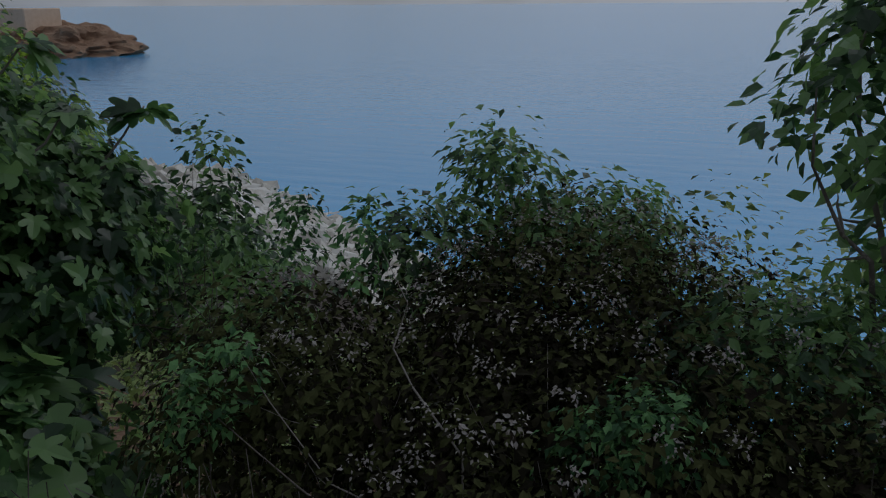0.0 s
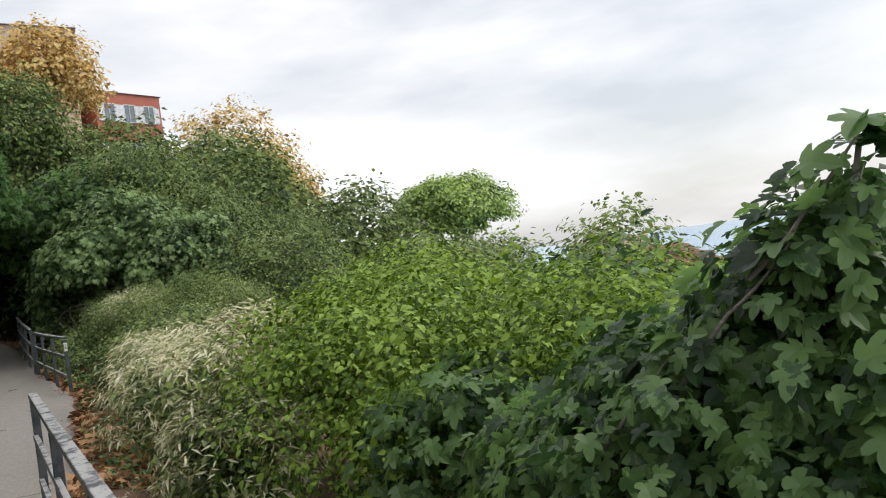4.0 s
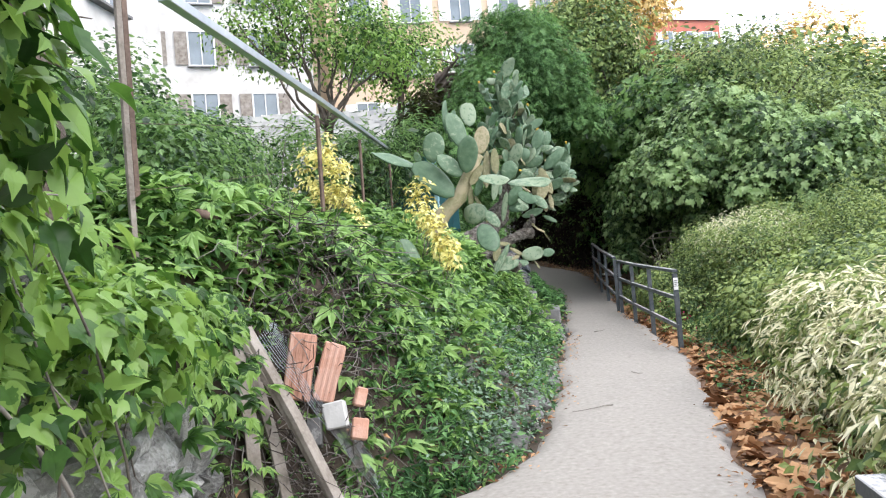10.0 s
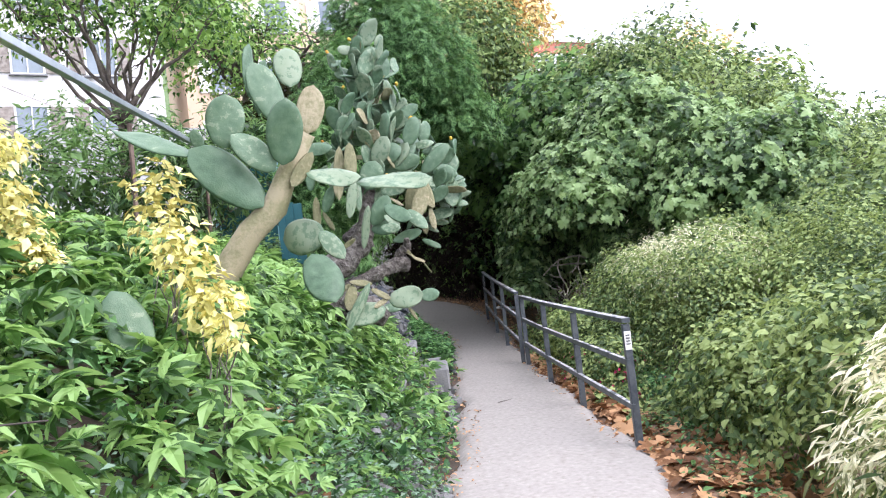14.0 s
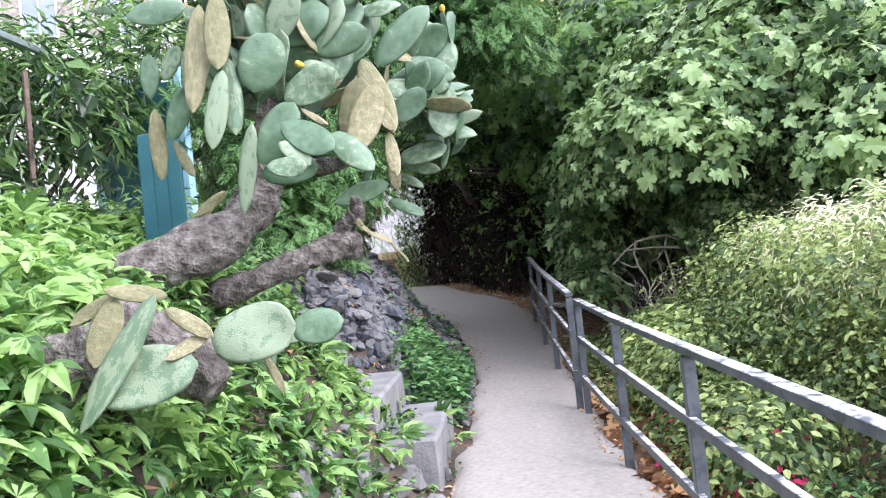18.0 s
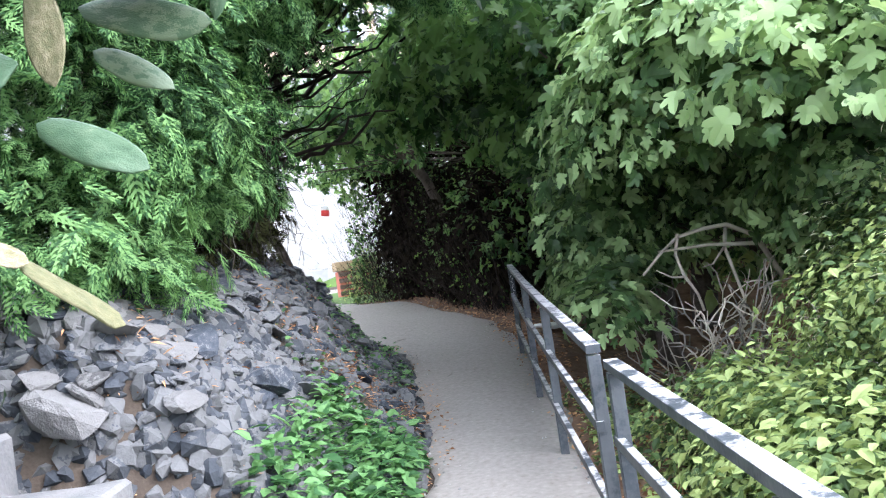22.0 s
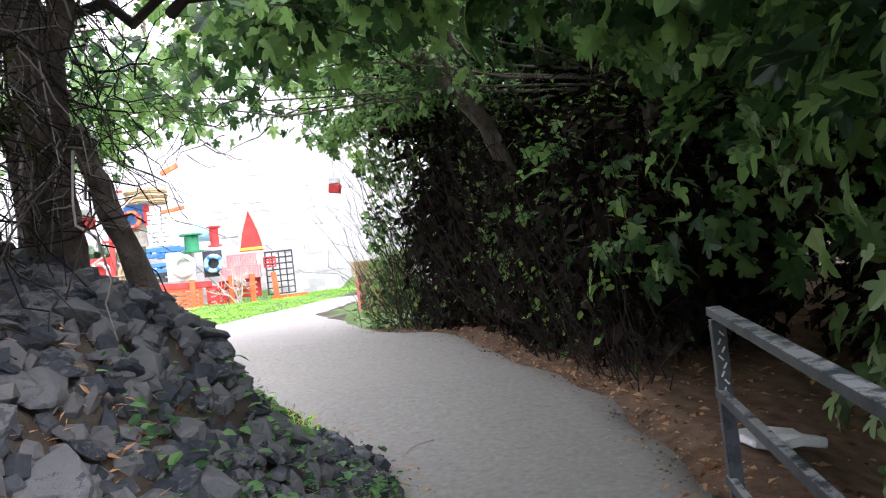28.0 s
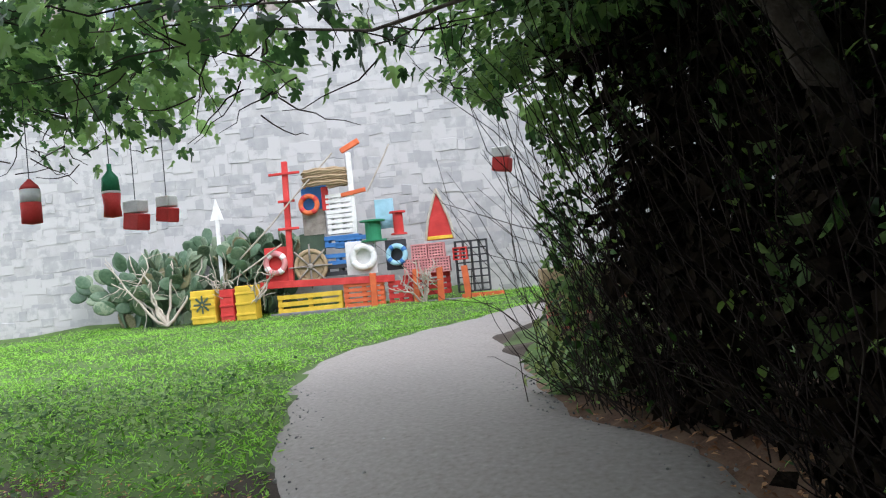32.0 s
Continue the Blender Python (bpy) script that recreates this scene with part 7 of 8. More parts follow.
# ---------------- houses ----------------
def house(name, label, corners, z0, z1, mat, windows, roof=True, group="", shutter=None):
    """Walls over a four-cornered plan (first edge is the front), a tiled roof, and framed windows (u, z, w, h) on the front."""
    cx, cy = np.mean(corners, 0)
    ob = thing(name, cx, cy, z0, label, "house", group)
    bm = bmesh.new()
    a = [bm.verts.new((x, y, z0)) for x, y in corners]
    b = [bm.verts.new((x, y, z1)) for x, y in corners]
    for k in range(4):
        bm.faces.new((a[k], a[(k + 1) % 4], b[(k + 1) % 4], b[k]))
    bm.faces.new(b)
    me = bpy.data.meshes.new("wall")
    bm.to_mesh(me)
    bm.free()
    me.materials.append(mat)
    world_part("wall", me, ob)
    c = np.array(corners, float)
    m = c.mean(0)
    if roof:
        bm = bmesh.new()
        e = [bm.verts.new((*(m + (p - m) * 1.05), z1 + 0.02)) for p in c]
        rid = [bm.verts.new((*((c[0] + c[3]) / 2 * 0.9 + m * 0.1), z1 + 1.4)), bm.verts.new((*((c[1] + c[2]) / 2 * 0.9 + m * 0.1), z1 + 1.4))]
        bm.faces.new((e[0], e[1], rid[1], rid[0]))
        bm.faces.new((e[2], e[3], rid[0], rid[1]))
        bm.faces.new((e[1], e[2], rid[1]))
        bm.faces.new((e[3], e[0], rid[0]))
        bm.faces.new(e[::-1])
        me = bpy.data.meshes.new("roof")
        bm.to_mesh(me)
        bm.free()
        me.materials.append(M["rooftile"])
        world_part("roof", me, ob)
    d = (c[1] - c[0]) / np.linalg.norm(c[1] - c[0])
    nrm = np.array([d[1], -d[0]])
    ang = math.degrees(math.atan2(d[1], d[0]))
    for u, z, w, h in windows:
        p = c[0] + d * u
        wdw = new("window")
        wdw.parent = ob
        wdw.matrix_parent_inverse = ob.matrix_world.inverted()
        wdw.matrix_world = pose(p[0] + nrm[0] * 0.02, p[1] + nrm[1] * 0.02, z, 0, 0, ang)
        part("pane", box_bm(w, 0.02, h, 0, 0.0, 0), M["glass"], wdw)
        bmf = bmesh.new()
        for sx, sz, x, zz in ((w + 0.16, 0.08, 0, h / 2 + 0.04), (w + 0.16, 0.08, 0, -h / 2 - 0.04), (0.08, h, -w / 2 - 0.04, 0), (0.08, h, w / 2 + 0.04, 0), (0.05, h, 0, 0)):
            box_bm(sx, 0.1, sz, x, -0.02, zz, 0, bmf)
        part("frame", bmf, M["whitep"], wdw)
        part("sill", box_bm(w + 0.3, 0.2, 0.06, 0, -0.08, -h / 2 - 0.11), M["concrete"], wdw)
        if shutter:
            for s in (-1, 1):
                part("shutter", box_bm(w * 0.5, 0.05, h, s * (w * 0.75 + 0.1), -0.04, 0), shutter, wdw)
    return ob


house("house", "white plastered house above the garden", [(-9.2, 11.0), (-9.6, 25.6), (-16, 25.6), (-16, 11.0)], 1.6, 11.5, M["white"], [(12.0, 8.2, 1.35, 0.95), (8.4, 8.6, 1.35, 0.95), (4.1, 8.6, 1.35, 0.95), (12.0, 4.6, 1.3, 1.0)], True, "houses")
house("house", "tall pale apartment house with balconies behind the garden", [(-24, 40.5), (-12, 47.0), (-15, 54), (-27, 48)], 6.0, 24.0, M["white"], [(u, z, 1.2, 1.7) for u in (2, 5, 8, 11) for z in (10, 13.2, 16.4, 19.6)], True, "houses", M["board"])
house("house", "peach plastered house on the great wall", [(-12, 50.5), (-2.5, 53.5), (-5, 60), (-15, 57)], 6.0, 21.0, M["peach"], [(u, z, 1.2, 1.7) for u in (2, 5, 8, 11) for z in (10, 13.2, 16.4)], True, "houses", M["whitep"])
house("house", "beige house high on the hill with a tiled roof", [(-12, 78), (9.4, 80), (10, 92), (-12, 90)], 12.0, 27.6, M["peach"], [(u, z, 1.3, 2.0) for u in (3, 8, 13, 18) for z in (17, 21.5, 25)], True, "houses on the hill")
house("house", "small red house with white shutters on the hill", [(11.0, 82), (17.6, 85), (16, 94), (9, 92)], 10.0, 22.2, M["redplaster"], [(u, z, 1.1, 1.7) for u in (1.4, 3.6, 5.8) for z in (16.5, 20.2)], True, "houses on the hill", M["whitep"])
# ---------------- far trees ----------------
for x, y, z, r in ((16.0, 56, 10.6, 4.3), (20.5, 62, 9.0, 3.6), (4.6, 52, 15.8, 2.7)):
    plant("plane_tree", "plane tree with brown autumn leaves on the hillside", "tree", (x, y), [(x, y, z, r, r, r * 0.8), (x + r * 0.5, y, z - r * 0.5, r * 0.7, r * 0.7, r * 0.6), (x - r * 0.6, y, z - r * 0.4, r * 0.7, r * 0.7, r * 0.6)], "quad", "autumn", 0.3, 480, 12, 0.5, 8, 0.12, "bark", "autumn trees on the hill", trunk=(0.35, 5.0), inner=0.3, clear=False)
plant("laurel_tree", "small tree overgrown with ivy on the slope", "tree", (8.6, 10.7), [(8.5, 10.6, 0.75, 0.9, 0.9, 1.0), (8.3, 10.7, -0.9, 1.4, 1.5, 1.3)], "ovate2", "ivy", 0.09, 520, 11, 0.17, 8, 0.05, "bark", "dark trees on the slope", trunk=(0.1, 2.0), inner=0.4)
plant("umbrella_pine", "umbrella pine with a wide light green crown", "tree", (24.6, 41), [(24.0, 40.2, 3.9, 3.3, 3.3, 1.9), (23.0, 40.2, 4.6, 2.0, 2.0, 1.3)], "quad", "pine", 0.2, 1300, 18, 0.3, 10, 0.14, "bark", trunk=(0.3, 6.0), inner=0.4, below=-0.3)
for x, y, z, r in ((15.5, 36, 2.6, 3.4), (10.0, 36, 4.6, 3.6), (20.0, 34, -0.5, 3.4), (27.0, 33, -3.5, 3.2), (6.5, 44, 7.5, 4.0), (12.5, 46, 7.4, 3.6), (30, 46, -1.0, 4.0), (17, 27.5, -1.4, 3.0), (34, 38, -5.2, 3.0)):
    plant("far_tree", "rounded green tree on the hillside", "tree", (x, y), [(x, y, z, r, r, r * 0.8), (x + r * 0.5, y - 1, z - r * 0.6, r * 0.8, r * 0.8, r * 0.7), (x - r * 0.5, y - 1, z - r * 0.7, r * 0.8, r * 0.8, r * 0.8)], "quad", "laurel", 0.26, 800, 14, 0.42, 6, 0.1, "bark", "green trees on the hillside", trunk=(0.25, 3.0), inner=0.4, clear=False)
# ---------------- shore and headland ----------------
def shore(n):
    y = 6 + 60 * rng.random(n) ** 1.3
    return np.column_stack([18.4 + 0.73 * y - 7.5 * rng.random(n) ** 1.5 + rng.normal(0, 0.5, n), y])


small_stones("shore_boulders", shore, 3600, 0.3, 1.25, M["shore"], "pale boulders along the shore")
head = thing("headland", 125, 128, -8, "reddish rocky headland with a low ochre wall", "headland")
bm = bmesh.new()
bmesh.ops.create_icosphere(bm, subdivisions=5, radius=1)
for v in bm.verts:
    n = noise.noise(v.co * 3) * 0.25 + noise.noise(v.co * 9) * 0.12
    v.co = Vector((v.co.x * 14 * (1 + n), v.co.y * 16 * (1 + n), max(-0.5, v.co.z * 5.5 * (1 + 1.2 * n))))
part("rock", bm, M["cliff"], head)
part("wall", box_bm(9, 16, 4.6, -5, 5, 6.6, 0.2), M["peach"], head, "ochre wall on the rock")
ramp = thing("concrete_ramp", 25.2, 16.8, float(land(25.2, 16.8)), "grey concrete slipway with a white kerb by the shore", "ramp", rz=-43)
part("slab", box_bm(1.6, 9.6, 0.5, -0.9, 0, 0.1, 0.03), M["concrete"], ramp)
part("kerb", box_bm(0.28, 9.6, 0.5, 0.05, 0, 0.28, 0.03), M["whitep"], ramp)

# ---------------- the ship made of pallets on the lawn ----------------
def torus_mesh(name, R, r, mat, nu=26, nv=9):
    a = np.linspace(0, 2 * np.pi, nu, endpoint=False)
    b = np.linspace(0, 2 * np.pi, nv, endpoint=False)
    A, B = np.meshgrid(a, b, indexing="ij")
    V = np.stack([(R + r * np.cos(B)) * np.cos(A), r * np.sin(B), (R + r * np.cos(B)) * np.sin(A)], 2).reshape(-1, 3)
    i, j = np.meshgrid(np.arange(nu), np.arange(nv), indexing="ij")
    F = np.stack([i * nv + j, ((i + 1) % nu) * nv + j, ((i + 1) % nu) * nv + (j + 1) % nv, i * nv + (j + 1) % nv], 2).reshape(-1, 4)
    return mesh_np(name, V, F, mat, True)


SHIP_RZ = math.degrees(math.atan2(UY, UX))


def on_ship(name, label, category, u, h, v=0.0, group=""):
    x, y = ship(u, v)
    return thing(name, x, y, 1.42 + h, label, category, group, rz=SHIP_RZ)


def pallet(label, u, h, w, hh, mat, v=0.0, boards=6, d=0.12, upright=True):
    """A pallet on edge: boards front and back on three stringers."""
    ob = on_ship("pallet", label, "pallet", u, h, v, "painted pallets")
    bh = hh / (boards * 1.35)
    shared = bpy.data.meshes.new("board")
    bmb = box_bm(w, 0.025, bh, 0, 0, 0, 0.004)
    bmb.to_mesh(shared)
    bmb.free()
    shared.materials.append(mat)
    for k in range(boards):
        z = bh / 2 + k * (hh - bh) / max(1, boards - 1)
        for y in (-d / 2, d / 2):
            b = new("board", shared)
            b.parent = ob
            b.location = (0, y, z)
            b.rotation_euler = (0, rng.normal(0, 0.008), 0)
    for x in (-w / 2 + 0.05, 0, w / 2 - 0.05):
        part("stringer", box_bm(0.09, d - 0.03, hh, x, 0, hh / 2, 0.004), mat, ob)
    return ob


def lifebuoy(label, u, h, v, R, c1, c2):
    ob = on_ship("lifebuoy", label, "lifebuoy", u, h, v, "lifebuoys")
    part("ring", torus_mesh("ring", R, R * 0.3, M[c1]), M[c1], ob)
    for a in range(4):
        t = a * math.pi / 2 + 0.6
        seg = []
        for s in np.linspace(-0.22, 0.22, 5):
            seg.append((R * math.cos(t + s), 0, R * math.sin(t + s)))
        part("band", tubes("band", [(np.array(seg), np.full(5, R * 0.32))], M[c2], 9), M[c2], ob)
    return ob


def spool(label, u, h, v, r, hh, mat):
    ob = on_ship("cable_spool", label, "spool", u, h, v, "cable spools")
    for z, rr, t in ((0.02, r, 0.04), (hh - 0.02, r, 0.04), (hh / 2, r * 0.62, hh - 0.06)):
        bm = bmesh.new()
        bmesh.ops.create_cone(bm, cap_ends=True, segments=20, radius1=rr, radius2=rr, depth=t)
        bmesh.ops.translate(bm, verts=bm.verts, vec=(0, 0, z))
        part("flange" if rr == r else "drum", bm, mat, ob)
    return ob


def crate(label, u, h, v, w, hh, mat, rows=4, cols=3, d=0.3):
    """A bottle crate on its side: an open lattice."""
    ob = on_ship("crate", label, "crate", u, h, v, "plastic crates")
    for k in range(rows + 1):
        part("bar", box_bm(w, d, 0.03, 0, 0, k * hh / rows, 0.004), mat, ob)
    for k in range(cols + 1):
        part("upright", box_bm(0.03, d, hh + 0.03, -w / 2 + k * w / cols, 0.002, hh / 2, 0.004), mat, ob)
    return ob


# kerb and hull
kerb = on_ship("kerb", "grey concrete edging under the pallet ship", "kerb", 4.2, -0.35, -0.22)
part("edging", box_bm(5.4, 0.12, 0.34, 0, 0, 0.17, 0.02), M["concrete"], kerb)
hull = on_ship("hull_rail", "long red plank along the pallet ship", "plank", 2.9, 0.52, -0.2)
part("plank", box_bm(3.2, 0.05, 0.16, 0, 0, 0.1, 0.006, rot=Matrix.Rotation(radians(2), 3, "Y")), M["red"], hull)
pallet("yellow pallet forming the ship's bow", 2.45, -0.02, 1.55, 0.42, M["yellowp"], -0.12, 3)
pallet("red-brown pallet along the hull", 3.75, -0.02, 0.95, 0.55, M["orange"], -0.12, 5)
pallet("red pallet along the hull", 4.6, -0.05, 0.55, 0.55, M["red"], -0.1, 4)
pallet("red pallet behind the hull", 5.2, 0.1, 1.1, 0.5, M["red"], 0.1, 4)
for u in (4.0, 5.0, 5.55, 6.15):
    p = on_ship("post", "orange painted hull post", "post", u, -0.1, -0.25, "orange posts")
    part("upright", box_bm(0.14, 0.1, 0.85 if u < 6 else 0.8, 0, 0, 0.4, 0.01, rot=Matrix.Rotation(radians(-4 if u > 6 else 1), 3, "Y")), M["orange"], p)
sill = on_ship("plank", "orange plank at the ship's stern", "plank", 6.5, -0.12, -0.25)
part("board", box_bm(0.95, 0.06, 0.16, 0, 0, 0.1, 0.006), M["orange"], sill)
# panels
def panel(label, u, h, v, w, hh, mat, t=0.05):
    ob = on_ship("panel", label, "panel", u, h, v, "painted panels")
    part("board", box_bm(w, t, hh, 0, 0, hh / 2, 0.008), mat, ob)
    part("batten", box_bm(w, 0.03, 0.06, 0, t / 2 + 0.02, hh * 0.8, 0.004), M["board"], ob)
    part("batten", box_bm(w, 0.03, 0.06, 0, t / 2 + 0.02, hh * 0.2, 0.004), M["board"], ob)
    return ob


panel("red panel with a lifebuoy", 1.7, 0.6, 0.0, 0.62, 0.95, M["red"])
lifebuoy("pink and white lifebuoy", 1.68, 1.17, -0.12, 0.23, "pinkp", "whitep")
panel("olive wooden panel behind the wheel", 2.55, 0.75, 0.12, 0.6, 1.05, M["darkgreen"])
panel("blue panel high on the tower", 2.7, 2.35, 0.1, 0.62, 0.55, M["bluep"])
panel("grey panel on the tower", 2.65, 1.75, 0.1, 0.55, 0.6, M["board"])
panel("red side panel of the tower", 2.98, 2.3, 0.02, 0.16, 0.55, M["red"])
lifebuoy("orange lifebuoy on the tower", 2.6, 2.47, -0.06, 0.2, "orange", "red")
panel("white panel with a white lifebuoy", 3.72, 0.72, 0.0, 0.72, 0.78, M["whitep"])
lifebuoy("white lifebuoy on a white panel", 3.8, 1.12, -0.12, 0.25, "whitep", "whitep")
panel("light blue board standing behind the spools", 4.3, 1.75, 0.35, 0.45, 0.7, M["lightblue"])
panel("dark panel with a blue rope ring", 4.55, 0.75, 0.05, 0.5, 0.7, M["blackp"])
lifebuoy("coil of light blue rope", 4.58, 1.1, -0.08, 0.2, "lightblue", "bluep")
for k, (u, h, c) in enumerate(((3.3, 1.72, "whitep"), (3.3, 2.2, "whitep"), (3.3, 1.42, "bluep"), (3.55, 1.38, "bluep"), (3.2, 0.75, "blackp"), (3.15, 1.0, "bluep"))):
    pallet("weathered %s pallet of the tower" % {"whitep": "white", "bluep": "blue", "blackp": "dark"}[c], u, h, 0.62 if h > 1.6 else 0.85, 0.46 if h > 1.6 else 0.26, M[c], 0.15, 4 if h > 1.6 else 2, 0.3)
# ship's wheel
wh = on_ship("ship_wheel", "wooden ship's wheel with eight spokes", "wheel", 2.53, 1.02, -0.1)
part("rim", torus_mesh("rim", 0.36, 0.055, M["wicker"]), M["wicker"], wh)
bm = bmesh.new()
bmesh.ops.create_cone(bm, cap_ends=True, segments=18, radius1=0.3, radius2=0.3, depth=0.04)
bmesh.ops.rotate(bm, verts=bm.verts, matrix=Matrix.Rotation(radians(90), 3, "X"))
part("disc", bm, M["wicker"], wh)
for k in range(8):
    a = k * math.pi / 4
    part("spoke", tubes("spoke", [(np.array([(0, -0.05, 0), (0.3 * math.cos(a), -0.05, 0.3 * math.sin(a)), (0.52 * math.cos(a), -0.05, 0.52 * math.sin(a))]), np.array([0.025, 0.025, 0.018]))], M["board"], 7), M["board"], wh)
part("hub", box_bm(0.14, 0.12, 0.14, 0, -0.06, 0, 0.04), M["board"], wh)
# basket crow's nest
bk = on_ship("basket", "round wicker crow's nest on the tower", "basket", 3.0, 2.86, 0.1)
lines = []
for k in range(9):
    a = np.linspace(0, 2 * np.pi, 33)
    r = 0.52 + 0.03 * math.sin(k * 2.1)
    lines.append((np.column_stack([r * np.cos(a), 0.7 * r * np.sin(a), 0.03 + 0.045 * k + 0.012 * np.sin(7 * a + k)]), np.full(33, 0.03)))
part("weave", tubes("weave", lines, M["wicker"], 6), M["wicker"], bk)
# masts
mast = on_ship("mast", "red painted mast with cross bars", "mast", 2.0, 0.6, -0.05)
part("pole", box_bm(0.13, 0.1, 2.95, 0.05, 0, 1.47, 0.012, rot=Matrix.Rotation(radians(1.5), 3, "Y")), M["red"], mast)
for z, w in ((2.65, 0.75), (1.35, 0.5), (2.0, 0.4)):
    part("cross_bar", box_bm(w, 0.06, 0.06, 0.08, -0.07, z, 0.008), M["red"], mast)
figm = on_ship("pole", "white pole with a red top on the tower", "pole", 3.62, 1.6, 0.05)
part("shaft", box_bm(0.12, 0.08, 2.0, 0, 0, 1.0, 0.01), M["whitep"], figm)
part("arm", box_bm(0.6, 0.05, 0.1, 0.05, -0.05, 1.05, 0.01, rot=Matrix.Rotation(radians(-8), 3, "Y")), M["orange"], figm)
part("top", box_bm(0.5, 0.06, 0.14, 0.05, 0, 2.15, 0.02, rot=Matrix.Rotation(radians(-25), 3, "Y")), M["orange"], figm)
for a, b, lab in (((4.05, 2.6), (4.65, 3.65), "pale leaning stick"), ((0.6, 1.1), (3.3, 3.6), "white rope stay"), ((0.2, 0.6), (1.9, 1.6), "pale bare stick")):
    ob = on_ship("stick", lab + " of the pallet ship", "stick", a[0], a[1], -0.25)
    part("shaft", tubes("shaft", [(wander((0, 0, 0), (b[0] - a[0], 0.05, b[1] - a[1]), 6, 0.01), np.full(6, 0.02))], M["deadwood"], 6), M["deadwood"], ob)
spool("green cable spool as a funnel", 4.05, 1.46, 0.05, 0.30, 0.5, M["greenp"])
spool("red cable spool as a funnel", 4.65, 1.56, 0.1, 0.19, 0.55, M["red"])
for u, h in ((4.9, 0.62), (5.25, 0.62), (5.6, 0.62), (5.1, 0.95), (5.5, 0.95)):
    crate("red and white plastic crate", u, h, 0.05, 0.34, 0.32, M["pinkp"], 5, 5)
crate("dark bottle crates stacked at the stern", 6.3, 0.1, 0.0, 0.72, 1.15, M["blackp"], 7, 4)
crate("red crate at the stern", 6.05, 0.85, -0.05, 0.3, 0.26, M["red"], 3, 2)
boat = on_ship("bow_figure", "red and white wooden boat bow", "boat", 5.6, 1.35, 0.2)
bm = bmesh.new()
pts = [(-0.32, 0, 0), (0.32, 0, 0), (0.22, 0, 0.5), (0, 0, 1.12), (-0.22, 0, 0.5)]
f0 = [bm.verts.new((x, -0.1, z)) for x, _, z in pts]
f1 = [bm.verts.new((x, 0.1, z)) for x, _, z in pts]
bm.faces.new(f0[::-1])
bm.faces.new(f1)
for k in range(5):
    bm.faces.new((f0[k], f0[(k + 1) % 5], f1[(k + 1) % 5], f1[k]))
part("hull", bm, M["red"], boat)
for s in (-1, 1):
    part("strake", tubes("strake", [(np.array([(s * 0.34, -0.12, 0), (s * 0.24, -0.12, 0.5), (0, -0.12, 1.18)]), np.full(3, 0.035))], M["deadwood"], 6), M["deadwood"], boat)
part("seat", box_bm(0.6, 0.26, 0.08, 0, 0, 0.05, 0.01), M["yellowp"], boat)
# planters in front
for u, w, hh, c, lab in ((0.02, 0.58, 0.78, "yellowp", "yellow wooden planter with a painted flower"), (0.6, 0.32, 0.75, "red", "red wooden planter"), (1.05, 0.46, 0.8, "yellowp", "yellow wooden planter")):
    ob = on_ship("planter", lab + " on the lawn", "planter", u, -0.08, -0.4, "painted planters")
    part("box", box_bm(w, 0.4, hh, 0, 0, hh / 2, 0.015), M[c], ob)
    for k in range(3):
        part("slat", box_bm(w + 0.02, 0.02, 0.05, 0, -0.21, 0.15 + k * hh * 0.3, 0.004), M[c], ob)
    if u < 0.1:
        for k in range(8):
            a = k * math.pi / 4
            part("painted_ray", box_bm(0.045, 0.006, 0.18, 0.12 * math.sin(a), -0.222, 0.45 + 0.12 * math.cos(a), 0, rot=Matrix.Rotation(a, 3, "Y")), M["darkgreen"], ob)
    part("soil", box_bm(w - 0.08, 0.32, 0.04, 0, 0, hh), M["earth"], ob)
sign = on_ship("signpost", "white arrow-headed post on the lawn", "post", 0.25, 0.4, 0.1)
part("shaft", box_bm(0.09, 0.05, 2.0, 0, 0, 1.0, 0.008), M["whitep"], sign)
bm = bmesh.new()
t0 = [bm.verts.new(p) for p in ((-0.16, -0.03, 1.95), (0.16, -0.03, 1.95), (0, -0.03, 2.45), (-0.16, 0.03, 1.95), (0.16, 0.03, 1.95), (0, 0.03, 2.45))]
for q in ((0, 1, 2), (5, 4, 3), (0, 3, 4, 1), (1, 4, 5, 2), (2, 5, 3, 0)):
    bm.faces.new([t0[k] for k in q])
part("arrow_head", bm, M["whitep"], sign)
# bare painted branches
for u, s in ((-1.0, 1.0), (0.9, 0.8), (5.2, 0.6)):
    ob = on_ship("bare_tree", "bare branching shrub with pale bark in front of the wall", "shrub", u, -0.05, -0.35, "bare shrubs")
    ls = []
    for k in range(9):
        e = np.array([rng.normal(-0.3, 0.9) * s, rng.normal(0, 0.3), rng.uniform(0.7, 1.9) * s])
        line = wander((0, 0, 0), e, 9, 0.10)
        ls.append((line, np.linspace(0.04 * s, 0.012, 9)))
        for j in range(4):
            p0 = line[4 + j]
            ls.append((wander(p0, p0 + rng.normal(0, 0.35, 3) * s, 6, 0.1), np.linspace(0.014, 0.006, 6)))
    part("branch", tubes("branch", ls, M["deadwood"], 6), M["deadwood"], ob)["kind"] = "stuff"
